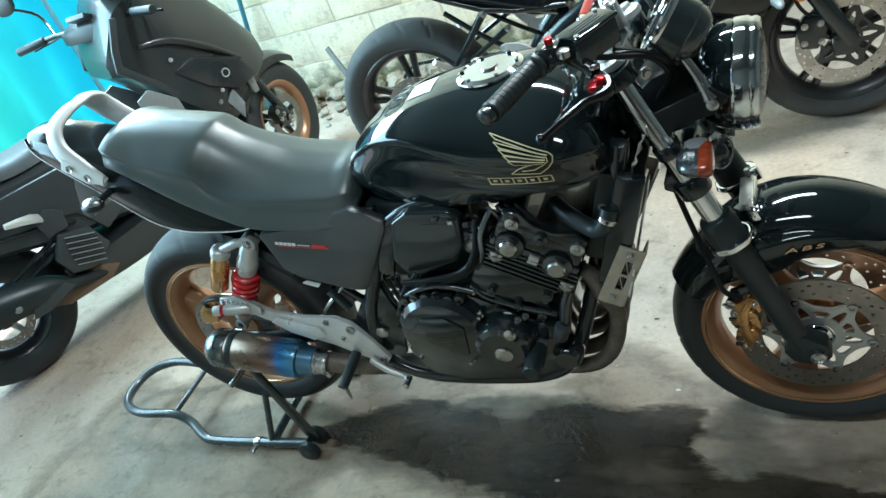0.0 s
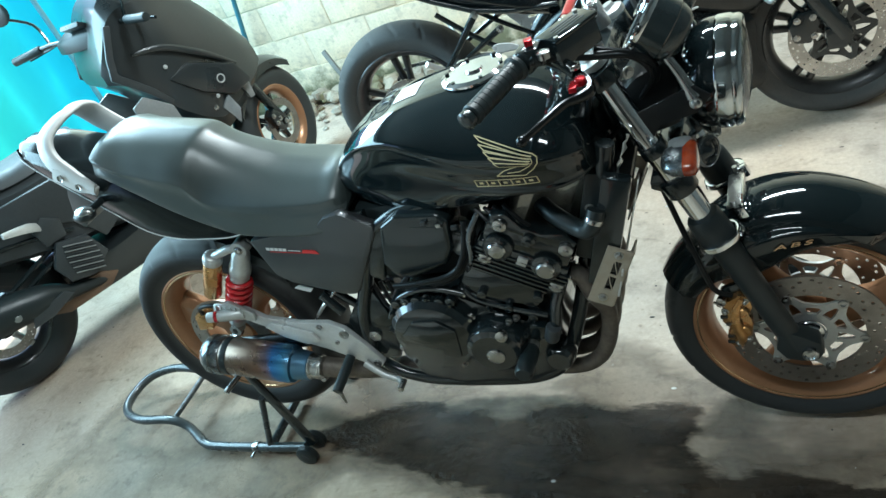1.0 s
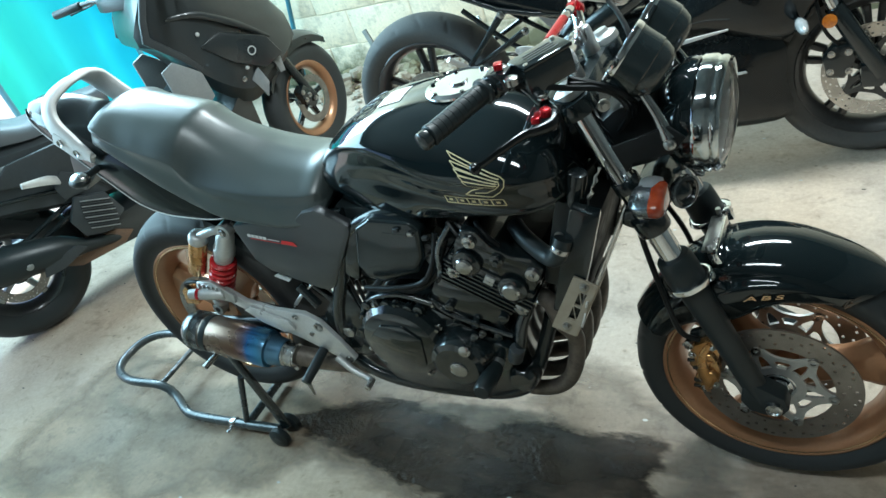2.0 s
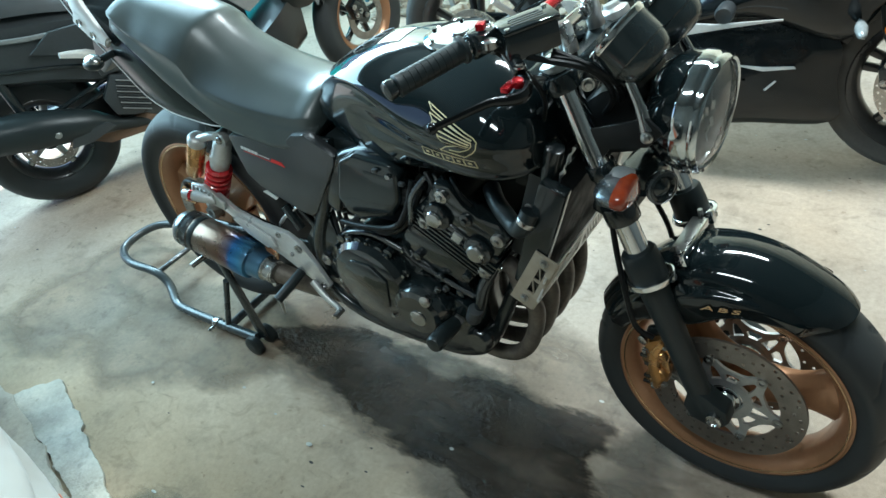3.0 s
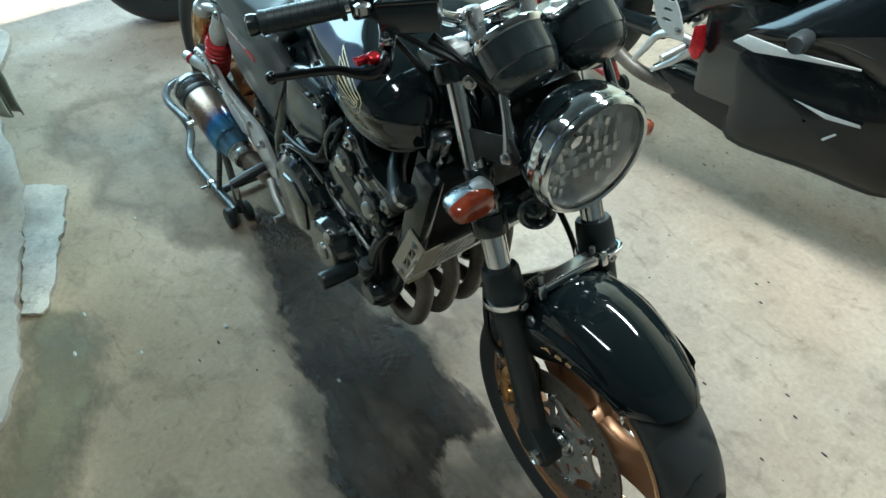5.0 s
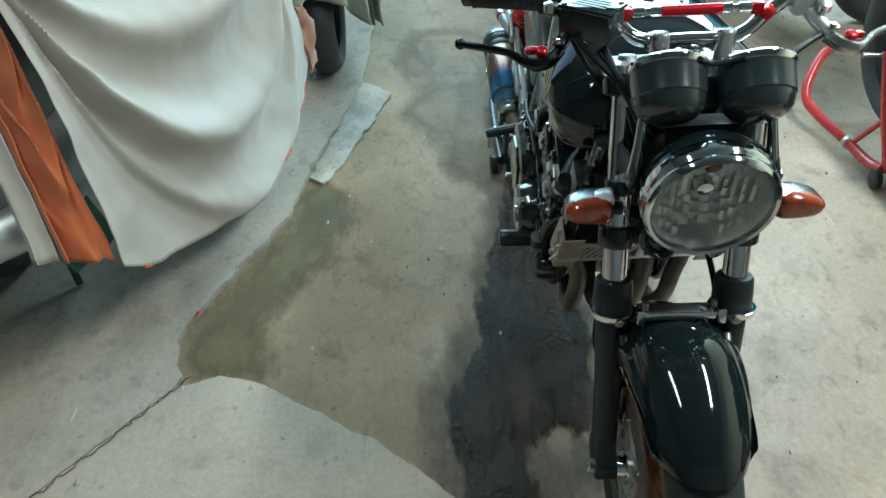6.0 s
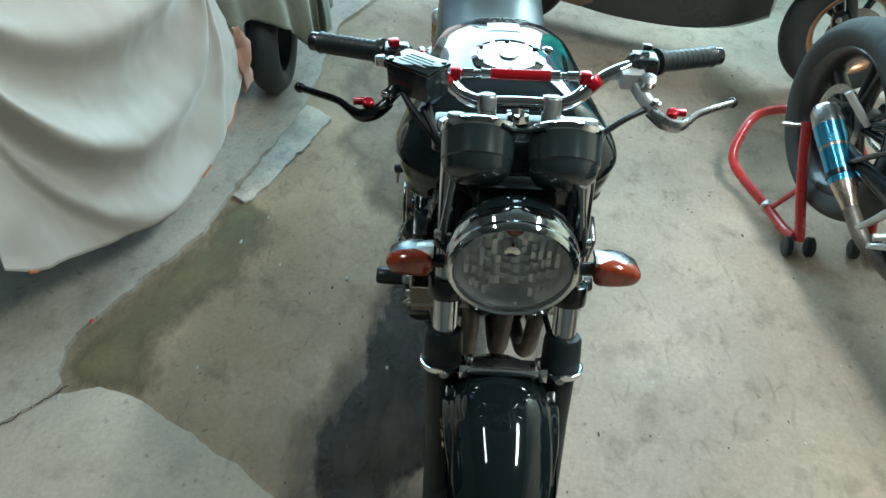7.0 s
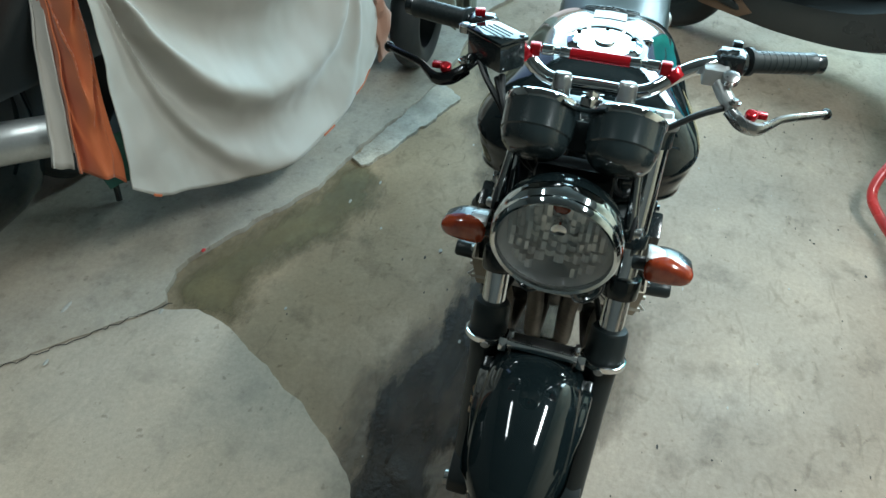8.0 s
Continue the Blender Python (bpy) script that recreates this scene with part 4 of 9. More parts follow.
for nm, c, R, w, rr, rw, a0 in (("rear_wheel", RW, 0.312, 0.160, 0.226, 0.128, 0.75), ("front_wheel", FW, 0.283, 0.120, 0.221, 0.096, 0.16)):
    wheel = part(nm, at(turned([(-rw * 0.42, 0.018), (-rw * 0.42, 0.045), (-rw * 0.3, 0.05), (rw * 0.3, 0.05), (rw * 0.42, 0.045), (rw * 0.42, 0.018)], (0, 0, 0), (0, 1, 0), 32, True), c), copper, bike, "bronze cast wheel", 0.002)
    part("tyre", at(tyre_geo(R, w, rr, 320, 16), c), rear_rubber if nm == "rear_wheel" else rubber, wheel, "black road tyre with slanting tread cuts")
    part("rim", at(rim_geo(rr, rw), c), copper, wheel)
    for s in (-1, 1):
        part("rim_lip", at(tube([((rr - 0.009) * math.cos(a), s * (rw / 2 - 0.001), (rr - 0.009) * math.sin(a)) for a in (2 * math.pi * k / 72 for k in range(72))], 0.0022, 6, 0, True), c), lip_metal, wheel)
    for k in range(3):
        part("spoke", at(spoke_geo(0.042, rr - 0.03, 0.10, 0.13, rw * 0.62, rw * 0.42), c, -(a0 + k * 2.0944)), copper, wheel, bevel=0.004)
    if nm == "front_wheel":
        for s in (-1, 1):
            cc = (c[0], s * 0.062, c[2])
            part("brake_disc", at(disc_geo(0.1005, 0.148), cc, 0.1), disc_steel, wheel, "drilled steel brake disc")
            part("disc_carrier", at(carrier_geo(0.046, 0.099), cc, 0.2), alu, wheel, "open silver disc carrier")
            for k in range(6):
                a_ = 0.2 + k * math.pi / 3
                part("disc_bobbin", turned([(-0.007, 0.005), (-0.007, 0.0095), (0.007, 0.0095), (0.0085, 0.008), (0.0085, 0.005)], (cc[0] + 0.0985 * math.cos(a_), cc[1], cc[2] - 0.0985 * math.sin(a_)), (0, 1, 0), 14, True), steel, wheel)
            part("axle_nut", turned([(-0.02, 0.040), (-0.003, 0.040), (0.0, 0.030), (0.004, 0.028), (0.005, 0.022), (0.020, 0.020), (0.024, 0.014)], (c[0], s * 0.062, c[2]), (0, s, 0), 28), chrome, wheel)
    else:
        part("brake_disc", at(disc_geo(0.085, 0.128), (c[0], -0.075, c[2]), 0.0), disc_steel, wheel, "drilled steel brake disc")
        part("sprocket", at(turned([(-0.003, 0.05), (-0.003, 0.1), (0.003, 0.1), (0.003, 0.05)], (0, 0.08, 0), (0, 1, 0), 40, True), c), steel, wheel)
        part("axle", cyl((c[0], -0.125, c[2]), (c[0], 0.125, c[2]), 0.012, 16), steel, wheel)

# fork, axle feet, clamps
FD = Vector((-0.354, 0, 1)).normalized()


def on_fork(z, y, fwd=0.0):
    """A point on a fork tube's axis at a height."""
    return Vector((1.2795 - (z - 0.598) * 0.354 + fwd, y, z))


for s in (-1, 1):
    y = s * 0.101
    leg = part("fork_leg", turned([(0, 0.018), (0.004, 0.0225), (0.10, 0.0235), (0.20, 0.0245), (0.27, 0.027), (0.325, 0.028), (0.328, 0.026)], on_fork(0.288, y), FD, 24), matte_black, bike, "matte black lower fork leg")
    foot = plate([(1.352, 0.298), (1.362, 0.350), (1.395, 0.335), (1.432, 0.312), (1.438, 0.285), (1.425, 0.268), (1.395, 0.264), (1.368, 0.272)], y - 0.022, y + 0.018)
    part("axle_clamp", foot, matte_black, leg, bevel=0.006)
    part("axle_bolt", turned([(0, 0.015), (0.008, 0.015), (0.010, 0.010), (0.006, 0.008)], (1.412, y + s * 0.022, 0.289), (0, s, 0), 20), steel, leg)
    tubep = part("fork_tube", cyl(on_fork(0.585, y), on_fork(0.955, y), 0.0205, 24), chrome, bike, "polished chrome fork tube")
    part("dust_seal", turned([(0, 0.029), (0.014, 0.029), (0.018, 0.024), (0.024, 0.022)], on_fork(0.596, y), FD, 24), matte_black, tubep)
    part("fork_cap", turned([(0, 0.0265), (0.004, 0.0275), (0.012, 0.0265), (0.015, 0.021), (0.017, 0.015), (0.024, 0.013)], on_fork(0.955, y), FD, 20), alu, tubep)
    # stone sleeve behind the clamp
    part("fork_guard", turned([(0, 0.0335), (0.030, 0.0330), (0.052, 0.0315), (0.057, 0.0285), (0.058, 0.0215)], on_fork(0.578, y), FD, 28), matte_black, bike, "short black sleeve round the fork")
    # bright clamp ring with its bolt
    c = on_fork(0.570, y)
    outer = [c + Vector((0.041 * math.cos(w), 0.039 * math.sin(w), 0.015 * math.cos(w))) for w in (2 * math.pi * k / 28 for k in range(28))]
    inner = [c + Vector((0.030 * math.cos(w), 0.031 * math.sin(w), 0.011 * math.cos(w))) for w in (2 * math.pi * k / 28 for k in range(28))]
    up = Vector((0, 0, 0.013))
    clamp = loft([[p for p in outer], [p + up for p in outer], [p + up for p in inner], [p for p in inner]], True)
    cl = part("fork_brace_clamp", clamp, chrome, bike, "polished clamp ring of the fork brace", 0.002)
    part("bolt", bolt((1.327, y * 0.96, 0.586), (1, 0, 0.35), 0.006, 0.005), steel, cl)
brace = part("fork_brace", box((1.332, 0, 0.604), (0.005, 0.142, 0.013), Matrix.Rotation(-0.34, 4, "Y")), chrome, bike, "polished bridge between the forks", 0.003)
part("brace_plate", plate([(1.304, 0.601), (1.330, 0.607), (1.329, 0.611), (1.303, 0.605)], -0.054, 0.054), steel, brace, "", 0.003)
for s in (-1, 1):
    part("brace_lug", box((1.330, s * 0.066, 0.603), (0.018, 0.014, 0.026), Matrix.Rotation(-0.34, 4, "Y")), chrome, brace, "", 0.003)
    part("brace_bolt", cyl((1.318, s * 0.056, 0.610), (1.316, s * 0.056, 0.622), 0.005, 10), steel, brace)
low = part("lower_yoke", plate([(1.19, 0.705), (1.20, 0.735), (1.245, 0.738), (1.262, 0.70), (1.24, 0.682)], -0.112, 0.112), satin_black, bike, "black lower fork yoke", 0.01)
upper = part("upper_yoke", plate([(1.10, 0.935), (1.11, 0.962), (1.165, 0.958), (1.178, 0.932), (1.15, 0.925)], -0.128, 0.128), satin_black, bike, "black upper fork yoke", 0.008)
for s in (-1, 1):
    part("yoke_clamp", turned([(0, 0.030), (0.036, 0.030)], on_fork(0.690, s * 0.101), FD, 24), satin_black, low, "", 0.003)
    part("yoke_clamp", turned([(0, 0.030), (0.030, 0.030)], on_fork(0.926, s * 0.101), FD, 24), satin_black, upper, "", 0.003)
    part("yoke_bolt", bolt((1.203, s * 0.104, 0.938), (0.6, s * 0.8, 0), 0.007, 0.006), steel, upper)
part("stem_nut", turned([(0, 0.019), (0.012, 0.019), (0.014, 0.012), (0.03, 0.010)], (1.135, 0, 0.962), (-0.3, 0, 1), 6), chrome, upper)

# front mudguard
rings = []
for k in range(29):
    u = k / 28
    w = radians(151 - 99.5 * u)
    rad = 0.286 + 0.0235 * math.exp(-(((u - 0.60) / 0.30) ** 2)) + 0.005 * max(0, (u - 0.80) / 0.20)
    tip = max(0, (u - 0.84) / 0.16)
    half = 0.066 + 0.017 * min(1, u / 0.35) ** 0.7 - 0.012 * max(0, (u - 0.62) / 0.38) ** 2
    rad -= 0.006 * max(0, (u - 0.94) / 0.06) ** 2
    flank = 0.011 * max(0, min(1, (u - 0.22) / 0.12)) * max(0, min(1, (0.74 - u) / 0.24)) ** 0.7
    deep = 0.056 + 0.050 * math.exp(-(((u - 0.45) / 0.23) ** 2)) - 0.03 * max(0, (u - 0.75) / 0.25)
    flat = math.exp(-(((u - 0.40) / 0.22) ** 2))
    sec = [(-half, -deep), (-half * 1.06 - flank * 0.7, -deep * 0.6), (-half * 1.045 - flank, -0.042), (-half * 1.02 - flank * 0.95, -0.034), (-half * 0.965, -0.028 + 0.004 * flat), (-half * 0.91, -0.0205 + 0.008 * flat), (-half * 0.80, -0.0115 + 0.009 * flat), (-half * 0.64, -0.0015 + 0.007 * flat), (-half * 0.36, 0.0095 + 0.002 * flat), (0, 0.0145)]
    sec = sec + [(-y, d) for y, d in reversed(sec[:-1])]
    sec = spline([(y, d, 0) for y, d in sec], 3)
    # the front end is rounded: its flanks stop short of the middle
    swept = [(y, d, w + radians(8.5) * tip ** 1.5 * min(1.15, abs(y) / half) ** 3) for y, d, _ in sec]
    out = [(FW[0] + (rad + d) * math.cos(q), y, FW[2] + (rad + d) * math.sin(q)) for y, d, q in swept]
    inn = [(FW[0] + (rad + d - 0.004) * math.cos(q), y * 0.955, FW[2] + (rad + d - 0.004) * math.sin(q)) for y, d, q in reversed(swept)]
    rings.append(out + inn)
fender = part("front_mudguard", loft(rings), gloss_black, bike, "deep gloss black front mudguard")
for s in (-1, 1):
    part("mudguard_stay", plate([(1.275, 0.470), (1.335, 0.505), (1.36, 0.545), (1.33, 0.56), (1.285, 0.53)], s * 0.078, s * 0.094), satin_black, fender, "", 0.004)
    part("bolt", bolt((1.318, s * 0.094, 0.530), (0, s, 0), 0.006, 0.005), steel, fender)
abs_curve = bpy.data.curves.new("abs", "FONT")
abs_curve.body, abs_curve.size, abs_curve.extrude, abs_curve.shear, abs_curve.space_character = "ABS", 0.022, 0.0005, 0.22, 1.3
tmp = new("abs_letters", abs_curve)
bpy.context.view_layer.update()
letters = bpy.data.meshes.new_from_object(tmp.evaluated_get(bpy.context.evaluated_depsgraph_get()))
bpy.data.objects.remove(tmp)
letters.materials.append(copper_line)
fender_geo = loft(rings)
fender_tree = BVHTree.FromPolygons([Vector(p) for p in fender_geo.v], fender_geo.f)
wide = max(v_.co.x for v_ in letters.vertices)
for v_ in letters.vertices:
    x_ = 1.374 + 0.067 * v_.co.x / wide
    z_ = 0.5310 + 0.74 * v_.co.y + 0.06 * (x_ - 1.374)
    hit_, side_ = fender_tree.ray_cast(Vector((x_, -0.4, z_)), Vector((0, 1, 0)))[:2]
    if side_.y > 0:
        side_ = -side_
    v_.co = hit_ + side_ * (0.0032 + max(0, v_.co.z))
ob = new("lettering", letters)
ob.parent = fender
ob["label"] = "pale gold letters on the mudguard"

# brake calipers and hoses
for s in (-1, 1):
    outline = [(1.258, 0.352), (1.263, 0.384), (1.274, 0.404), (1.300, 0.420), (1.316, 0.414), (1.320, 0.386), (1.312, 0.366), (1.316, 0.342), (1.311, 0.312), (1.296, 0.288), (1.276, 0.276), (1.262, 0.290), (1.264, 0.314), (1.272, 0.330)]
    cal = part("brake_caliper", plate(outline, s * 0.070, s * 0.092), gold, bike, "gold brake caliper", 0.005)
    part("caliper_spine", tube([(1.304, s * 0.093, 0.412), (1.290, s * 0.097, 0.384), (1.287, s * 0.098, 0.346), (1.292, s * 0.097, 0.312), (1.286, s * 0.093, 0.286)], [0.006, 0.010, 0.011, 0.010, 0.006], 10, 5, flat=0.7), gold, cal, "rounded spine of the caliper")
    for x, z, r in ((1.300, 0.378, 0.0145), (1.297, 0.328, 0.0155)):
        part("piston_boss", turned([(0, r), (0.007, r * 0.97), (0.010, r * 0.80), (0.010, r * 0.55), (0.008, r * 0.50), (0.0085, 0.002)], (x, s * 0.091, z), (0, s, 0), 20), gold, cal, "round piston cover")
    for x, z in ((1.264, 0.366), (1.272, 0.346), (1.270, 0.312), (1.268, 0.296)):
        part("cooling_notch", box((x, s * 0.092, z), (0.014, 0.006, 0.006)), satin_black, cal, "dark slot", 0.001)
    part("caliper_bracket", plate([(1.255, 0.385), (1.266, 0.425), (1.30, 0.44), (1.342, 0.43), (1.352, 0.345), (1.325, 0.335), (1.322, 0.395), (1.29, 0.405)], s * 0.064, s * 0.076), satin_black, cal, "black caliper bracket", 0.004)
    part("banjo", turned([(0, 0.010), (0.016, 0.010), (0.018, 0.006)], (1.270, s * 0.084, 0.412), (-0.3, s, 0), 14), steel, cal)
    part("bleed_nipple", turned([(0, 0.005), (0.008, 0.005), (0.009, 0.003), (0.016, 0.003)], (1.262, s * 0.082, 0.388), (-0.8, 0, 0.6), 10), steel, cal)
    for x, z, y_ in ((1.308, 0.405, 0.092), (1.335, 0.400, 0.077), (1.338, 0.352, 0.077), (1.282, 0.290, 0.092), (1.303, 0.303, 0.092), (1.268, 0.381, 0.092)):
        part("bolt", bolt((x, s * y_, z), (0, s, 0), 0.005, 0.006), steel, cal)
    part("brake_hose", tube([(1.285, s * 0.095, 0.430), (1.258, s * 0.108, 0.462), (1.240, s * 0.104, 0.54), (1.218, s * 0.082, 0.62), (1.200, s * 0.055, 0.68)], 0.0055, 8, 5), cable, bike)

# headlamp
HC, HA = Vector((1.298, 0, 0.862)), Vector((1, 0, -0.10)).normalized()
shrink = Matrix.Translation(HC) @ Matrix.Diagonal((0.97, 0.955, 0.955, 1)) @ Matrix.Translation(-HC)
lamp = part("headlamp", turned([(-0.045, 0.010), (-0.040, 0.045), (-0.018, 0.076), (0.004, 0.092), (0.018, 0.0965), (0.032, 0.0975), (0.033, 0.092), (0.008, 0.087), (-0.018, 0.073)], HC, HA, 64).moved(shrink), gloss_black, bike, "round headlamp with a black bowl")
part("bezel", turned([(0.029, 0.0970), (0.031, 0.0990), (0.036, 0.0996), (0.044, 0.0998), (0.054, 0.0996), (0.057, 0.0975), (0.060, 0.0975), (0.062, 0.0985), (0.068, 0.0975), (0.073, 0.0935), (0.071, 0.089), (0.060, 0.088), (0.030, 0.092)], HC, HA, 96, True).moved(shrink), bezel_chrome, lamp, "chrome headlamp bezel")
part("reflector", turned([(-0.02, 0.004), (-0.018, 0.022), (-0.006, 0.045), (0.016, 0.068), (0.045, 0.084), (0.062, 0.0885)], HC, HA, 40, caps=False).moved(shrink), mirror, lamp, "bright mirror reflector", sharp=10)
facets = Geo()
tiles = [(sy * (0.036 + 0.0115 * i), (j - 4 + 0.5 * (i % 2)) * 0.0165, 0.0115, 0.0165) for sy in (-1, 1) for i in range(4) for j in range(9)]
tiles += [((i - 1.5) * 0.0152, (j - 4) * 0.0142 + 0.004 * (i % 2), 0.0152, 0.0142) for i in range(4) for j in range(9)]
for k, (yy, zz, w_, h_) in enumerate(tiles):
    rr_ = math.hypot(yy, zz)
    if 0.014 < rr_ < 0.080:
        d = 0.044 * (rr_ / 0.085) ** 2 + 0.006
        m = Matrix.Rotation(0.30 * math.sin(12.9 * k) - 0.9 * zz - 0.05, 4, "Y") @ Matrix.Rotation(0.34 * math.sin(7.7 * k + 1.3) + 0.9 * yy, 4, "Z")
        # slightly hollow tiles of the stepped mirror
        cell = Geo([(0.0012 * math.cos(p * 2 * math.pi), p * w_ * 1.02, q * h_ * 1.02) for p in (-0.5, -0.25, 0, 0.25, 0.5) for q in (-0.5, 0.5)], [(2 * n, 2 * n + 2, 2 * n + 3, 2 * n + 1) for n in range(4)])
        facets += cell.moved(Matrix.Translation(HC + HA * d + Vector((0, yy, zz))) @ m)
part("facets", facets.moved(shrink), mirror, lamp, "stepped mirror facets", sharp=30)
part("bulb_shield", turned([(-0.01, 0.014), (0.024, 0.014), (0.028, 0.012), (0.030, 0.004)], HC, HA, 24).moved(shrink), chrome, lamp, "chrome bulb cap")
part("side_bulb", turned([(0.0, 0.013), (0.016, 0.013), (0.018, 0.009), (0.017, 0.004)], HC + Vector((0.02, 0, 0.048)), HA, 20).moved(shrink), amber, lamp, "small lamp in the upper reflector")
lens = part("lens", turned([(0.060, 0.0895), (0.068, 0.086), (0.078, 0.066), (0.084, 0.036), (0.086, 0.002)], HC, HA, 64, caps=False).moved(shrink), lens_glass, lamp, "clear domed glass")
lens.visible_shadow = False
for s in (-1, 1):
    part("headlamp_stay", plate([(1.185, 0.80), (1.20, 0.86), (1.300, 0.895), (1.325, 0.872), (1.30, 0.845), (1.235, 0.83), (1.215, 0.80)], s * 0.098, s * 0.104), cable, bike, "black headlamp bracket", 0.002)
    part("stay_bolt", turned([(0, 0.010), (0.003, 0.010), (0.004, 0.007), (0.009, 0.007), (0.011, 0.004)], (1.300, s * 0.104, 0.864), (0, s, 0), 18), steel, bike)
    part("gauge_stay", tube([(1.298, s * 0.098, 0.872), (1.285, s * 0.094, 0.91), (1.265, s * 0.090, 0.952)], [0.0135, 0.0095, 0.0070], 14, 4, flat=0.8), shell_chrome, bike, "polished strut beside the headlamp")
part("instrument_bracket", plate([(1.17, 0.78), (1.165, 0.88), (1.20, 0.905), (1.255, 0.925), (1.275, 0.90), (1.262, 0.80)], -0.060, 0.060), cable, bike, "black plate behind the headlamp", 0.02)

# instruments
GA = Vector((-0.766, 0, 0.643)).normalized()
for s in (-1, 1):
    c = Vector((1.238, s * 0.0600, 1.004))
    big = Matrix.Translation(c) @ Matrix.Scale(1.09, 4) @ Matrix.Translation(-c)
    ga = part("gauge", turned([(-0.042, 0.0450), (-0.040, 0.0468), (-0.010, 0.0480), (-0.006, 0.0488)], c, GA, 48, caps=False).moved(big), cup_black, bike, "black instrument cup")
    part("cup_back", turned([(-0.070, 0.010), (-0.068, 0.026), (-0.064, 0.034), (-0.056, 0.041), (-0.047, 0.0442), (-0.041, 0.0452)], c, GA, 48).moved(big), cup_black, ga, "rounded back of the cup")
    part("gauge_rim", turned([(-0.006, 0.0490), (-0.003, 0.0505), (0.003, 0.0503), (0.005, 0.0485), (0.003, 0.0465), (-0.006, 0.0465)], c, GA, 48, True).moved(big), chrome, ga, "chrome instrument ring")
    part("dial", turned([(-0.003, 0.001), (-0.002, 0.0468)], c, GA, 40).moved(big), matte_black, ga, "black dial face")
    gl = part("glass", turned([(0.0005, 0.046), (0.002, 0.026), (0.0025, 0.001)], c, GA, 40).moved(big), lens_glass, ga)
    gl.visible_shadow = False
    for k in range(12):
        a = 0.6 + k * 0.42
        x_, y_, z_ = axes(GA)
        p0 = c - GA * 0.001 + (math.cos(a) * x_ + math.sin(a) * y_) * 0.039
        part("tick", tube([p0, p0 - (math.cos(a) * x_ + math.sin(a) * y_) * 0.008], 0.0009, 4), white_paint, ga)
part("gauge_bridge", box((1.240, 0, 0.966), (0.024, 0.030, 0.044), Matrix.Rotation(-0.72, 4, "Y")), matte_black, bike, "black link between the instrument cups", 0.006)
part("gauge_link", tube([(1.272, -0.030, 1.036), (1.262, -0.012, 1.024), (1.262, 0.012, 1.024), (1.272, 0.030, 1.036)], 0.004, 8, 4), satin_black, bike)

# handlebar
hb = [(1.128, 0, 0.990), (1.128, 0.055, 0.990), (1.124, 0.085, 0.998), (1.112, 0.115, 1.020), (1.100, 0.150, 1.036), (1.076, 0.198, 1.037), (1.016, 0.313, 1.024)]
full = [(x, -y, z) for x, y, z in reversed(hb[1:])] + hb
bar = part("handlebar", tube(full, 0.0112, 14, 6), chrome, bike, "chrome handlebar")
for s in (-1, 1):
    part("bar_riser", turned([(0, 0.015), (0.046, 0.0145), (0.050, 0.012)], (1.150, s * 0.049, 0.962), (-0.25, 0, 1), 20) + box((1.134, s * 0.049, 0.988), (0.034, 0.024, 0.026)), steel, bar, "polished bar riser", 0.003)
    e, i_ = Vector((hb[-1][0], s * hb[-1][1], hb[-1][2])), Vector((1.068, s * 0.211, 1.0365))
    d = (e - i_).normalized()
    L = (e - i_).length
    prof = [(0, 0.021), (0.006, 0.021), (0.008, 0.0165)]
    for k in range(9):
        h0 = 0.010 + (L - 0.02) * k / 9
        prof += [(h0, 0.0165), (h0 + 0.0090, 0.0166), (h0 + 0.0094, 0.0160), (h0 + 0.0104, 0.0160)]
    prof += [(L - 0.006, 0.0165), (L, 0.0175), (L + 0.002, 0.015)]
    part("grip", turned(prof, i_, d, 24), matte_black, bar, "black rubber grip")
    part("bar_end", turned([(0, 0.0135), (0.006, 0.0150), (0.014, 0.0150), (0.017, 0.011), (0.018, 0.004)], e + d * 0.003, d, 20), satin_black, bar, "round bar-end weight")
    sw = Vector((1.082, s * 0.188, 1.0375))
    part("switch_pod", turned([(-0.022, 0.016), (-0.020, 0.020), (0.018, 0.0205), (0.020, 0.016)], sw, d, 20) + box(tuple(sw + Vector((0.004, 0, 0.004))), (0.036, 0.036, 0.03)), satin_black, bar, "black switch housing", 0.004)
    # lever and its perch
    perch = part("lever_perch", box((1.108, s * 0.168, 1.030), (0.034, 0.036, 0.026)) + tube([(1.105, s * 0.170, 1.030), (1.132, s * 0.185, 1.012), (1.150, s * 0.200, 1.000)], [0.013, 0.012, 0.011], 12), alu if s > 0 else satin_black, bar, "cast lever perch", 0.003)
    lev = [(1.148, s * 0.196, 0.996), (1.166, s * 0.214, 0.988), (1.170, s * 0.236, 0.984), (1.154, s * 0.256, 0.986), (1.140, s * 0.272, 0.990), (1.118, s * 0.304, 0.988), (1.094, s * 0.334, 0.983), (1.086, s * 0.341, 0.981)]
    part("lever", tube(lev, [0.011, 0.012, 0.011, 0.008, 0.0068, 0.0066, 0.0062, 0.0075], 10, 4, flat=0.75), lever_grey if s > 0 else dark_alloy, bar, "anodised folding lever")
    part("lever_tip", ball((1.086, s * 0.341, 0.981), 0.009, 10), dark_alloy, bar)
    part("lever_adjuster", turned([(0, 0.009), (0.010, 0.009), (0.012, 0.006)], (1.158, s * 0.226, 0.994), (0.2, 0, 1), 14) + box((1.150, s * 0.236, 0.997), (0.012, 0.026, 0.008)), red_anod, bar, "red lever adjuster", 0.001)
    part("pivot_bolt", bolt((1.150, s * 0.200, 1.011), (0, 0, 1), 0.006, 0.004), steel, bar)
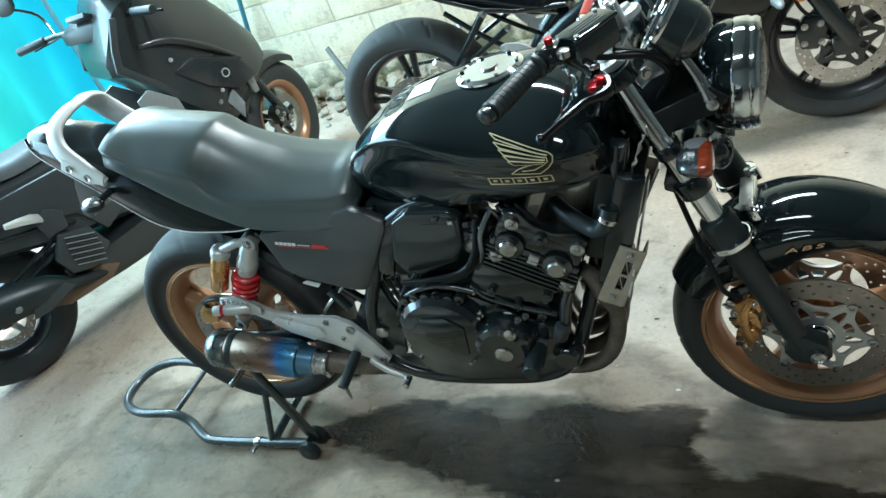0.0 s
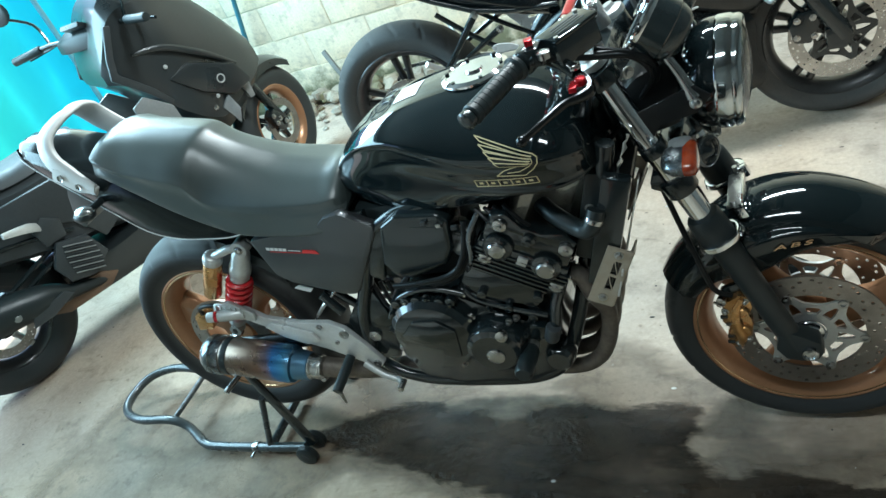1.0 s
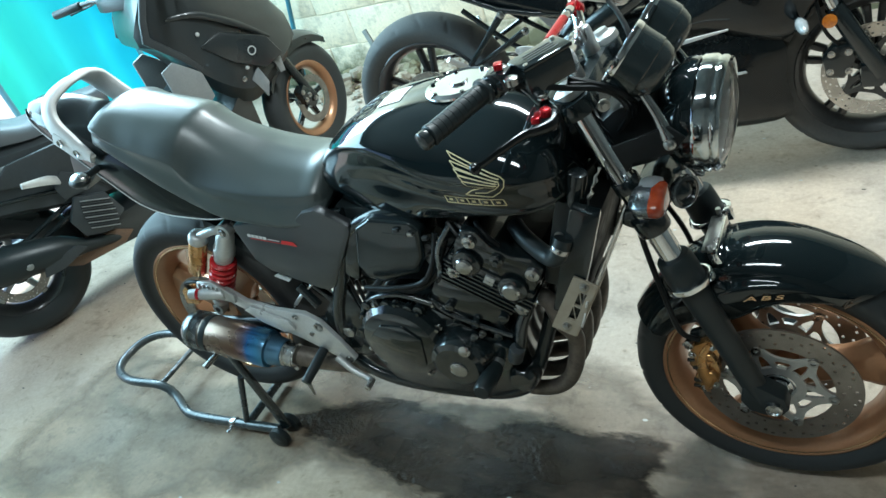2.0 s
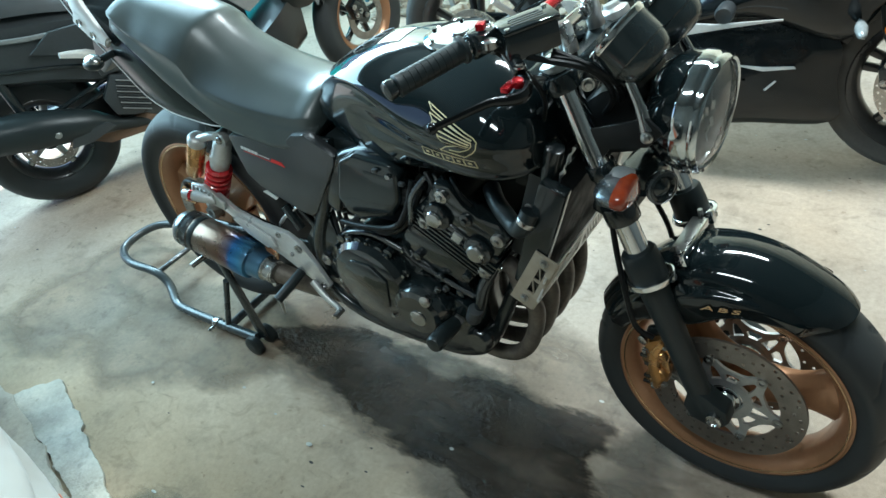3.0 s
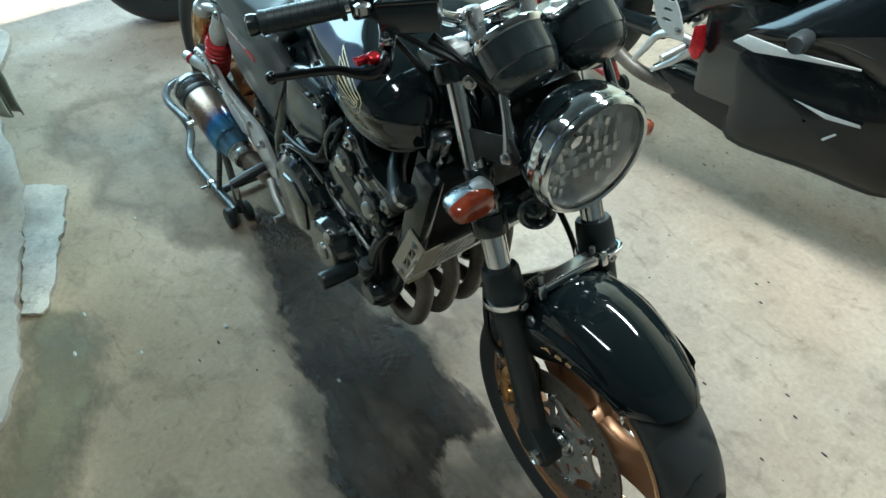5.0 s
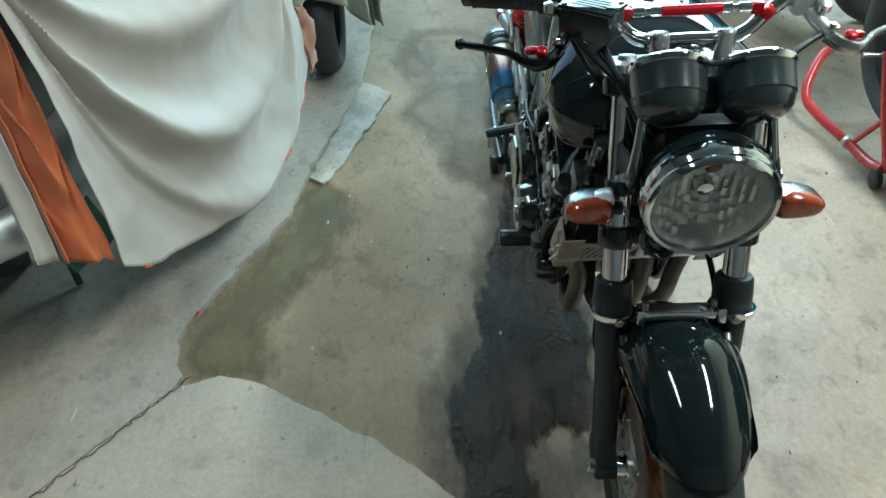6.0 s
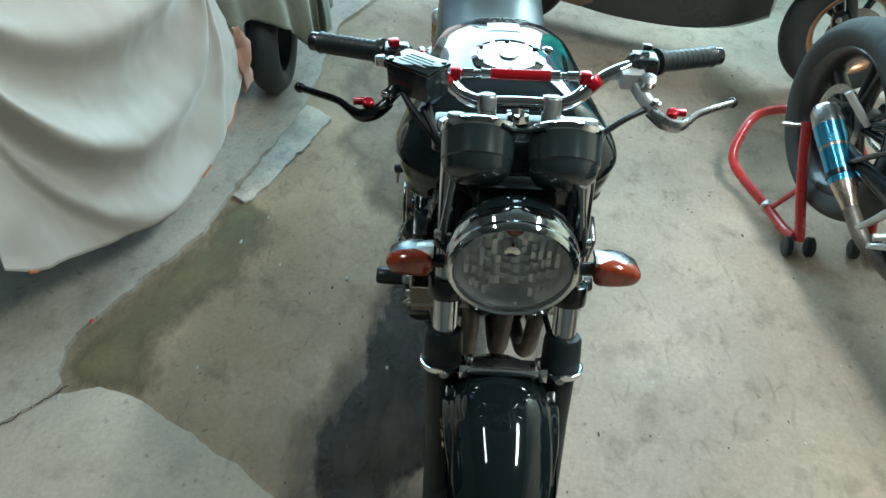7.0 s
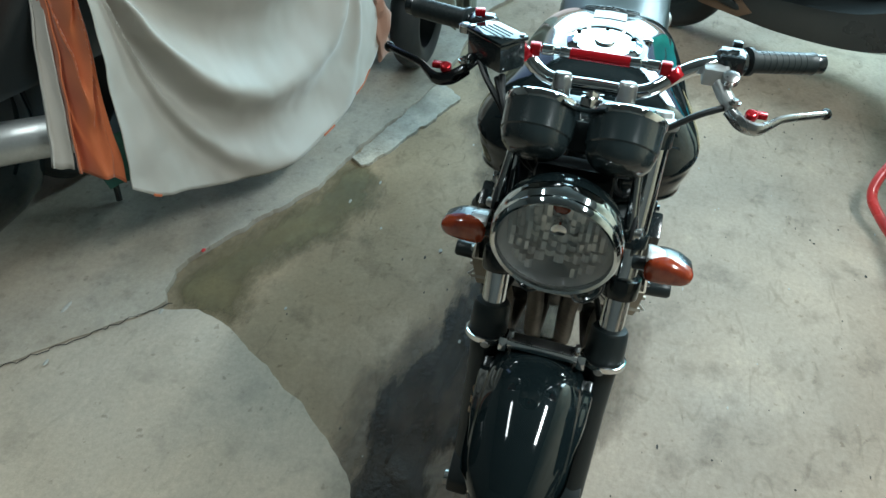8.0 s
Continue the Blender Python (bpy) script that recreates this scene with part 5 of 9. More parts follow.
xb = part("crossbar", cyl((1.113, -0.045, 1.030), (1.113, 0.045, 1.030), 0.0085, 16), red_anod, bar, "red handlebar crossbar")
for s in (-1, 1):
    part("crossbar_end", turned([(0, 0.0075), (0.014, 0.0085), (0.016, 0.006), (0.024, 0.006), (0.026, 0.008), (0.042, 0.008), (0.044, 0.005), (0.052, 0.005)], (1.113, s * 0.045, 1.030), (0, s, 0), 16), chrome, xb, "chrome adjuster")
    part("crossbar_clamp", turned([(-0.008, 0.0148), (0.008, 0.0148)], (1.113, s * 0.112, 1.020), (0.25, s * 0.75, -0.6), 18) + box((1.113, s * 0.098, 1.029), (0.014, 0.016, 0.018)), red_anod, xb, "red crossbar clamp", 0.002)
part("kill_switch", box((1.090, -0.192, 1.064), (0.013, 0.016, 0.010), Matrix.Rotation(0.3, 4, "Z")), red_anod, bar, "red kill switch", 0.002)
part("horn_button", box((1.072, 0.192, 1.063), (0.012, 0.014, 0.008)), satin_black, bar, "", 0.002)
part("mirror_boss", turned([(0, 0.011), (0.010, 0.011), (0.012, 0.007)], (1.112, -0.208, 1.040), (0, 0, 1), 18), steel, bar)
part("mirror_boss", turned([(0, 0.012), (0.012, 0.012), (0.014, 0.007)], (1.128, 0.188, 1.030), (0.3, 0, 1), 18), steel, bar)
rm = Matrix.Rotation(radians(49), 4, "Z") @ Matrix.Rotation(radians(-4), 4, "Y")
res = part("brake_reservoir", box((1.142, -0.154, 1.034), (0.082, 0.048, 0.042), rm), satin_black, bike, "black brake fluid reservoir", 0.005)
part("reservoir_lid", box((1.142, -0.154, 1.0585), (0.086, 0.052, 0.007), rm), gloss_black, res, "black lid with printed lines", 0.003)
lidm = Matrix.Translation((1.142, -0.154, 1.0625)) @ rm
for k in range(4):
    part("print_line", box((0, -0.012 + k * 0.0075, 0), (0.054 - 0.006 * (k % 2), 0.0022, 0.0004)).moved(lidm), grey_body, res, "row of small illegible print")
for a, b in ((-0.035, -0.019), (0.035, 0.019)):
    part("lid_screw", cyl(lidm @ Vector((a, b, 0)), lidm @ Vector((a, b, 0.0018)), 0.004, 12), steel, res)
for k, (z0, y0) in enumerate(((1.004, -0.135), (0.998, -0.142))):
    part("brake_hose", tube([(1.168, y0, z0), (1.206, -0.125, 0.985), (1.236, -0.104, 0.955), (1.243, -0.07, 0.915), (1.22, -0.04, 0.86)], 0.0055, 8, 5), cable, bike)
part("throttle_cable", tube([(1.108, -0.192, 1.030), (1.165, -0.165, 1.005), (1.218, -0.118, 0.970), (1.235, -0.086, 0.915), (1.19, -0.05, 0.85), (1.10, -0.04, 0.76)], 0.005, 8, 5), cable, bike)
part("clutch_cable", tube([(1.148, 0.190, 1.000), (1.176, 0.145, 0.990), (1.205, 0.09, 0.955), (1.19, 0.06, 0.87), (1.08, 0.09, 0.76)], 0.005, 8, 5), cable, bike)
part("throttle_cable", tube([(1.105, -0.185, 1.022), (1.14, -0.16, 0.975), (1.13, -0.11, 0.90), (1.08, -0.07, 0.80)], 0.0045, 8, 5), cable, bike)

# indicators
for s in (-1, 1):
    face = spline([(0.126, 0.772, 0), (0.127, 0.806, 0), (0.150, 0.811, 0), (0.174, 0.807, 0), (0.192, 0.799, 0), (0.197, 0.789, 0), (0.188, 0.774, 0), (0.152, 0.768, 0)], 3, True)
    fy, fz = 0.160, 0.789

    def slice_at(x, k):
        return [(x, s * (fy + (y - fy) * k), fz + (z - fz) * k) for y, z, _ in face]

    ind = part("indicator", loft([slice_at(1.234, 0.35), slice_at(1.239, 0.62), slice_at(1.252, 0.90), slice_at(1.272, 0.97)]), cap_steel, bike, "front turn signal with a silver cap")
    part("lens", loft([slice_at(1.271, 0.97), slice_at(1.281, 1.0), slice_at(1.288, 0.95), slice_at(1.292, 0.80), slice_at(1.293, 0.45)]), amber, ind, "dark orange plastic lens", sharp=50)
    hood = []
    for x, lift, k in ((1.246, 0.002, 0.66), (1.256, 0.006, 0.76), (1.272, 0.007, 0.82), (1.283, 0.0035, 0.80)):
        line = [(0.124 + 0.071 * u * k, 0.8075 + lift - 0.017 * u ** 2.2 - 0.004 * (1 - k)) for u in (0, 0.12, 0.3, 0.5, 0.7, 0.86, 1.0)]
        hood.append([(x, s * y, z) for y, z in line] + [(x, s * y, z - 0.009) for y, z in reversed(line)])
    part("cap", loft(hood), alu, ind, "silver cap of the turn signal", 0.0015)
    part("indicator_stalk", cyl((1.262, s * 0.108, 0.779), (1.266, s * 0.132, 0.784), 0.011, 14), matte_black, ind)
    part("clamp_band", turned([(0, 0.0245), (0.024, 0.0245)], on_fork(0.774, s * 0.101), FD, 24), satin_black, ind, "", 0.002)
    # horns under the headlamp
    hc_, ha_ = (1.278, s * 0.040, 0.730), (0.84, s * 0.52, 0.10)
    h = part("horn", turned([(0, 0.014), (0.004, 0.025), (0.014, 0.028), (0.020, 0.0265), (0.022, 0.021), (0.018, 0.018), (0.024, 0.009), (0.028, 0.004)], hc_, ha_, 32), satin_black, bike, "round black horn")
    part("horn_rim", turned([(0.012, 0.0275), (0.014, 0.030), (0.019, 0.030), (0.021, 0.0265)], hc_, ha_, 36, True), cap_steel, h)
    part("horn_bracket", tube([(1.262, s * 0.052, 0.715), (1.225, s * 0.03, 0.70), (1.20, s * 0.01, 0.715)], 0.006, 8, 3), satin_black, h)

# the front end is turned slightly to the right and the bars sit a little askew
yaw = Matrix.Translation((1.13, 0.002, 0.65)) @ Matrix.Rotation(radians(-2.2), 4, "Z") @ Matrix.Translation((-1.13, 0, -0.65))
half_yaw = Matrix.Translation((1.13, 0.009, 0.65)) @ Matrix.Rotation(radians(-1.5), 4, "Z") @ Matrix.Translation((-1.13, 0, -0.65))
bar_set = Matrix.Translation((1.13, 0.004, 0.65)) @ Matrix.Rotation(radians(0.4), 4, "X") @ Matrix.Translation((-1.13, 0, -0.65))
for ob in bike.children:
    kind_ = ob.name.split(".")[0]
    if kind_ in ("gauge", "gauge_bridge", "gauge_link", "gauge_stay", "headlamp", "headlamp_stay", "stay_bolt"):
        ob.matrix_world = yaw
    elif kind_ in ("handlebar", "brake_reservoir", "upper_yoke"):
        ob.matrix_world = bar_set
    elif kind_ in ("front_wheel", "fork_leg", "fork_tube", "fork_guard", "fork_brace_clamp", "fork_brace", "lower_yoke", "front_mudguard", "brake_caliper", "horn", "indicator"):
        ob.matrix_world = half_yaw

# frame
for s in (-1, 1):
    part("frame_rail", tube([(1.12, s * 0.03, 0.87), (1.04, s * 0.075, 0.83), (0.85, s * 0.10, 0.765), (0.66, s * 0.112, 0.735), (0.585, s * 0.115, 0.68), (0.53, s * 0.115, 0.58), (0.47, s * 0.115, 0.47), (0.445, s * 0.11, 0.36)], 0.017, 12, 5), satin_black, bike, "black frame tube")
    part("cradle_tube", tube([(1.115, s * 0.035, 0.80), (1.07, s * 0.07, 0.68), (1.00, s * 0.10, 0.47), (0.93, s * 0.118, 0.315), (0.87, s * 0.122, 0.262), (0.76, s * 0.122, 0.248), (0.56, s * 0.118, 0.258), (0.455, s * 0.112, 0.31), (0.44, s * 0.11, 0.40)], 0.0155, 12, 5), satin_black, bike, "black lower frame tube")
    part("subframe_rail", tube([(0.60, s * 0.10, 0.745), (0.40, s * 0.10, 0.745), (0.15, s * 0.10, 0.80), (-0.12, s * 0.085, 0.91)], 0.012, 10, 4), satin_black, bike)
    part("subframe_strut", tube([(0.47, s * 0.108, 0.50), (0.36, s * 0.105, 0.62), (0.27, s * 0.10, 0.73)], 0.010, 10, 3), satin_black, bike)
part("steering_head", cyl((1.163, 0, 0.755), (1.122, 0, 0.905), 0.030, 24), satin_black, bike)

# radiator with its bright guards
rad_m = Matrix.Translation((1.105, 0, 0.632)) @ Matrix.Rotation(radians(20), 4, "Y")
radi = part("radiator", box((0, 0, 0), (0.032, 0.30, 0.25)).moved(rad_m), rad_core, bike, "black radiator", 0.004)
for s in (-1, 1):
    part("radiator_tank", box((-0.006, s * 0.142, 0.02), (0.052, 0.026, 0.25)).moved(rad_m), satin_black, radi, "", 0.006)
part("fan_shroud", box((-0.040, 0, 0.03), (0.048, 0.25, 0.20)).moved(rad_m), matte_black, radi, "black fan shroud behind the core", 0.008)
for s in (-1, 1):
    part("shroud_bolt", bolt((1.08, s * 0.126, 0.70), (0, s, 0), 0.006, 0.005), steel, radi)
gf = Geo()
for k in range(12):
    for side in (-1, 1):
        gf += box((0.030, side * (0.020 + k * 0.0126), -0.081), (0.003, 0.0052, 0.054), Matrix.Rotation(side * 0.55, 4, "X")).moved(rad_m)
part("guard_slats", gf, slat_metal, radi, "slanted slots of the radiator guard")
part("guard_frame", (box((0.030, 0, -0.054), (0.004, 0.336, 0.012)) + box((0.030, 0, -0.108), (0.004, 0.336, 0.012)) + box((0.030, 0, -0.08), (0.004, 0.016, 0.055))).moved(rad_m), slat_metal, radi, "bright lower edge of the radiator guard", 0.001)
for s in (-1, 1):
    y0, y1 = s * 0.157, s * 0.161
    oA, oB, oC, oD = (1.102, 0.634), (1.144, 0.612), (1.073, 0.484), (1.030, 0.508)
    # frame of the plate and its zigzag
    def lerp(a, b, u):
        return (a[0] + (b[0] - a[0]) * u, a[1] + (b[1] - a[1]) * u)
    iA, iB, iC, iD = (1.106, 0.600), (1.120, 0.592), (1.082, 0.522), (1.067, 0.531)
    L_, R_ = [lerp(iD, iA, k / 2) for k in range(3)], [lerp(iC, iB, k / 2) for k in range(3)]
    cuts = []
    for tri in ((L_[0], R_[0], L_[1]), (R_[0], R_[1], L_[1]), (L_[1], R_[1], L_[2]), (R_[1], R_[2], L_[2])):
        mx_, mz_ = sum(q[0] for q in tri) / 3, sum(q[1] for q in tri) / 3
        cuts.append([(mx_ + (q[0] - mx_) * 0.84, mz_ + (q[1] - mz_) * 0.84) for q in tri])
    gd = part("side_guard", holed([oA, oB, oC, oD], cuts, 0.004).moved(Matrix.Translation((0, (y0 + y1) / 2, 0))), guard_metal, bike, "brushed metal side guard of the radiator with triangular cut-outs", sharp=20)
    part("guard_flange", loft([[(oB[0], s * q, oB[1]), (oB[0] + 0.003, s * q, oB[1] - 0.001), (oC[0] + 0.003, s * q, oC[1] - 0.001), (oC[0], s * q, oC[1])] for q in (0.120, 0.159)]), guard_metal, gd, "front flange of the side guard")
    for x, z in ((1.117, 0.610), (1.062, 0.512)):
        part("guard_bolt", bolt((x, y1, z), (0, s, 0), 0.006, 0.006), steel, gd)
part("radiator_hose", tube([(1.10, -0.155, 0.715), (1.085, -0.165, 0.685), (1.06, -0.150, 0.672), (1.01, -0.12, 0.690), (0.98, -0.09, 0.70)], 0.017, 14, 5), matte_black, bike, "black radiator hose")
part("hose_clip", turned([(-0.005, 0.0185), (0.005, 0.0185)], (1.093, -0.161, 0.697), (0.6, 0.4, 1.0), 20), steel, bike, "", 0.001)
part("bottle", cyl((1.112, -0.108, 0.74), (1.135, -0.106, 0.82), 0.018, 16), satin_black, bike, "black canister beside the tank", 0.004)
foil = [(1.124 + 0.0039 * k + 0.002 * math.sin(k * 2.3), -0.128 + 0.002 * math.sin(k * 3.1), 0.722 + 0.0078 * k) for k in range(16)]
part("cable_strap", tube(foil, [0.0028 + 0.0016 * math.sin(k * 1.7) for k in range(16)], 7), steel, bike, "crumpled bright foil sleeve")

# engine
eng = part("crankcase", plate([(0.545, 0.36), (0.575, 0.29), (0.66, 0.262), (0.84, 0.262), (0.905, 0.29), (0.935, 0.36), (0.94, 0.46), (0.90, 0.52), (0.70, 0.555), (0.60, 0.53), (0.545, 0.46)], -0.150, 0.150), engine_black, bike, "black engine crankcase", 0.018)


def cover(poly_c, r, y0, depth, n=40, squeeze=1.0):
    """A shallow domed engine cover facing right."""
    return turned([(0, r), (depth * 0.35, r), (depth * 0.62, r * 0.97), (depth * 0.9, r * 0.86), (depth, r * 0.70), (depth, 0.001)], (poly_c[0], y0, poly_c[1]), (0, -1, 0), n)


part("clutch_cover", cover((0.672, 0.452), 0.104, -0.145, 0.045) , engine_black, eng, "round black clutch cover", sharp=25)
# raised five-sided boss on the clutch cover
part("cover_boss", plate([(0.607, 0.475), (0.645, 0.512), (0.70, 0.512), (0.738, 0.478), (0.725, 0.40), (0.672, 0.372), (0.618, 0.405)], -0.186, -0.1955), engine_black, eng, "", 0.004)
part("pulser_cover", cover((0.806, 0.412), 0.070, -0.140, 0.062), engine_black, eng, "round black ignition cover", sharp=25)
part("inspection_cap", turned([(0, 0.020), (0.004, 0.020), (0.006, 0.017), (0.007, 0.004)], (0.809, -0.2005, 0.405), (0, -1, 0), 24), steel, eng, "bright round inspection cap")
part("oil_filler", turned([(0, 0.013), (0.010, 0.013), (0.012, 0.008)], (0.838, -0.192, 0.458), (0.1, -1, 0.2), 18), steel, eng)
for k in range(11):
    a = 0.35 + k * 0.52
    part("cover_bolt", bolt((0.672 + 0.105 * math.cos(a), -0.163, 0.452 + 0.105 * math.sin(a)), (0, -1, 0), 0.0055, 0.012), engine_black if k % 3 else steel, eng)
for k in range(6):
    a = -2.2 + k * 0.62
    part("cover_bolt", bolt((0.806 + 0.073 * math.cos(a), -0.165, 0.412 + 0.073 * math.sin(a)), (0, -1, 0), 0.005, 0.010), steel if k % 2 else engine_black, eng)
for k in range(6):
    part("cover_lug", cyl((0.612 + k * 0.026, -0.125, 0.546 + 0.006 * math.sin(k)), (0.612 + k * 0.026, -0.172, 0.546 + 0.006 * math.sin(k)), 0.011, 12), engine_black, eng, "", 0.002)
part("engine_slot_rib", tube([(0.575, -0.158, 0.50), (0.62, -0.160, 0.555), (0.70, -0.160, 0.575), (0.775, -0.158, 0.55)], 0.007, 10, 5), engine_black, eng)
part("dip_tube", tube([(0.63, -0.165, 0.595), (0.70, -0.170, 0.600), (0.775, -0.165, 0.612), (0.815, -0.16, 0.655), (0.835, -0.14, 0.72)], 0.0062, 10, 6), cable, bike, "black breather line on the engine")
part("wire_loom", tube([(0.64, -0.14, 0.57), (0.74, -0.155, 0.585), (0.80, -0.15, 0.62), (0.845, -0.13, 0.70)], 0.008, 8, 5), cable, bike)
cm = Matrix.Translation((0.850, 0, 0.535)) @ Matrix.Rotation(radians(33), 4, "Y")
part("cylinder_block", box((0, 0, 0), (0.17, 0.30, 0.13)).moved(cm), engine_black, bike, "black cylinder block", 0.012)
part("block_rib", box((0, 0, 0.048), (0.176, 0.308, 0.006)).moved(cm), engine_black, bike, "", 0.001)
part("block_rib", box((0, 0, -0.030), (0.176, 0.306, 0.010)).moved(cm), engine_black, bike, "", 0.002)
for k, (x, z) in enumerate(((0.815, 0.545), (0.86, 0.50), (0.905, 0.47), (0.93, 0.52))):
    part("block_boss", cyl((x, -0.150, z), (x, -0.163, z), 0.010, 14), engine_black, bike, "", 0.002)
part("sensor_box", box((0.905, -0.160, 0.435), (0.034, 0.022, 0.040), Matrix.Rotation(0.35, 4, "Y")), gloss_black, bike, "glossy black sensor box on the engine", 0.004)
head_m = Matrix.Translation((0.928, 0, 0.622)) @ Matrix.Rotation(radians(33), 4, "Y")
head = part("cylinder_head", box((0, 0, -0.018), (0.188, 0.312, 0.060)).moved(head_m) + box((0, 0, 0.032), (0.178, 0.302, 0.055)).moved(head_m), engine_black, bike, "black twin-cam cylinder head", 0.010)
for k in range(5):
    part("cooling_fin", box((0, 0, -0.050 + k * 0.011), (0.196, 0.320, 0.0045)).moved(head_m), engine_black, head, "", 0.001)
part("cam_cover", loft([[head_m @ Vector((x * f_, y, z)) for x, z in ((-0.085, 0.045), (-0.088, 0.075), (-0.06, 0.088), (-0.02, 0.070), (0.02, 0.070), (0.06, 0.088), (0.088, 0.075), (0.085, 0.045))] for y, f_ in ((-0.150, 0.94), (-0.146, 1), (0.146, 1), (0.150, 0.94))]), engine_black, head, "black ribbed cam cover", 0.005)
for s in (-1, 1):
    for x, z in ((-0.052, 0.010), (0.050, 0.002)):
        p = head_m @ Vector((x, s * 0.155, z))
        part("cam_boss", turned([(0, 0.030), (0.006, 0.030), (0.010, 0.024)], p, (0, s, 0), 24), engine_black, head)
        part("cam_cap", turned([(0.008, 0.0185), (0.014, 0.0185), (0.017, 0.0155), (0.018, 0.002)], p, (0, s, 0), 24), steel, head, "bright round cam cap")
    p = head_m @ Vector((0.002, s * 0.157, -0.004))
    part("head_plug", box(tuple(p), (0.020, 0.006, 0.020), Matrix.Rotation(radians(33), 4, "Y")), alu, head, "", 0.001)
    for x, z in ((-0.062, 0.062), (0.072, 0.058), (-0.070, -0.030), (0.082, -0.040), (0.0, 0.050)):
        p = head_m @ Vector((x, s * 0.157, z))
        part("head_bolt", turned([(-0.008, 0.014), (0.001, 0.014), (0.003, 0.010)], p, (0, s, 0), 16) + turned([(0.002, 0.006), (0.008, 0.006)], p, (0, s, 0), 6), steel if x > 0.07 or x < -0.06 else engine_black, head)
for k, y in enumerate((-0.115, -0.04, 0.04, 0.115)):
    pa = head_m @ Vector((0.09, y, -0.030))
    yy = y * 0.86
    header = part("header_pipe", tube([pa, pa + Vector((0.028, 0, -0.012)), (1.030, y * 1.0, 0.478), (1.042, yy, 0.42), (1.022, yy, 0.335), (0.980, yy * 0.95, 0.272), (0.915, yy * 0.9, 0.246), (0.80, yy * 0.72, 0.240), (0.66, yy * 0.45 - 0.02, 0.238)], 0.0178, 16, 6), header_steel, bike, "heat-stained exhaust header pipe")
    part("exhaust_collar", turned([(0, 0.027), (0.008, 0.027), (0.010, 0.022), (0.016, 0.021)], pa + Vector((-0.004, 0, 0.002)), (0.9, 0, -0.42), 20), steel, header)
    for s2 in (-1, 1):
        part("collar_stud", bolt(pa + Vector((0.008, s2 * 0.024, 0.004)), (0.9, 0, -0.42), 0.005, 0.010), steel, header)
part("exhaust_collector", tube([(0.70, -0.025, 0.238), (0.62, -0.035, 0.237), (0.52, -0.055, 0.245), (0.44, -0.09, 0.270), (0.36, -0.130, 0.315), (0.30, -0.152, 0.350)], [0.046, 0.040, 0.027, 0.025, 0.025, 0.026], 18, 6), header_steel, bike, "steel exhaust link pipe")
MA, MB = Vector((0.285, -0.162, 0.362)), Vector((-0.005, -0.168, 0.437))
md = (MB - MA).normalized()
ml = (MB - MA).length
can = part("silencer", turned([(0, 0.030), (0.006, 0.036), (0.045, 0.0395), (0.048, 0.047), (0.058, 0.0495), (ml - 0.052, 0.0495), (ml - 0.050, 0.048)], MA, md, 40), titan, bike, "short heat-tinted titanium silencer, brown turning blue")
part("end_cap", turned([(ml - 0.052, 0.0505), (ml - 0.046, 0.0525), (ml - 0.036, 0.0525), (ml - 0.034, 0.049), (ml - 0.026, 0.049), (ml - 0.024, 0.0515), (ml - 0.010, 0.050), (ml, 0.042), (ml - 0.002, 0.030), (ml - 0.02, 0.026)], MA, md, 40), cap_steel, can, "dark ribbed silencer end")
part("end_ring", turned([(ml - 0.002, 0.032), (ml + 0.004, 0.034), (ml + 0.004, 0.039), (ml - 0.002, 0.043)], MA, md, 40, True), steel, can)
part("silencer_band", turned([(ml - 0.075, 0.0505), (ml - 0.058, 0.0505)], MA, md, 40), matte_black, can, "", 0.001)
part("inlet_collar", turned([(-0.030, 0.029), (-0.004, 0.030), (0.0, 0.034), (0.004, 0.034)], MA, md, 28), steel, can, "bright inlet sleeve")
part("clamp", turned([(-0.026, 0.031), (-0.012, 0.031)], MA, md, 28) + cyl(MA + md * -0.019 + Vector((0, -0.015, -0.030)), MA + md * -0.019 + Vector((0, 0.012, -0.036)), 0.008, 12), steel, can, "pipe clamp with its bolt", 0.001)

for k, (x, z) in enumerate(((0.742, 0.560), (0.775, 0.548), (0.815, 0.500), (0.865, 0.468), (0.900, 0.452), (0.925, 0.430))):
    part("case_bolt", bolt((x, -0.152, z), (0, -1, 0), 0.0055, 0.010), steel if k % 2 else engine_black, eng)
part("cylinder_rib", tube([(0.775, -0.152, 0.555), (0.80, -0.154, 0.525), (0.86, -0.155, 0.497), (0.935, -0.154, 0.468)], 0.006, 8, 5), engine_black, eng)
part("water_pipe", tube([(0.925, -0.148, 0.395), (0.945, -0.158, 0.44), (0.962, -0.150, 0.50), (0.985, -0.13, 0.545)], 0.013, 12, 5), engine_black, bike, "black water pipe")
part("pipe_joint", cyl((0.930, -0.168, 0.415), (0.945, -0.170, 0.450), 0.016, 14), grey_body, bike, "", 0.003)
part("starter_cover", cover((0.925, 0.345), 0.034, -0.120, 0.05), engine_black, eng)
for k in range(4):
    part("coil_lead", tube([(0.86 + 0.02 * k, -0.125, 0.735), (0.885 + 0.02 * k, -0.14, 0.71), (0.90 + 0.02 * k, -0.135, 0.685)], 0.0045, 8, 4), cable, bike)
    part("clip", box((0.755 + 0.03 * k, -0.15, 0.735 - 0.01 * k), (0.012, 0.008, 0.008)), steel if k % 2 else grey_body, bike, "", 0.001)
part("pulse_hose", tube([(0.80, -0.145, 0.60), (0.83, -0.165, 0.645), (0.845, -0.165, 0.70), (0.87, -0.14, 0.735)], 0.005, 8, 5), cap_steel, bike, "thin braided line")
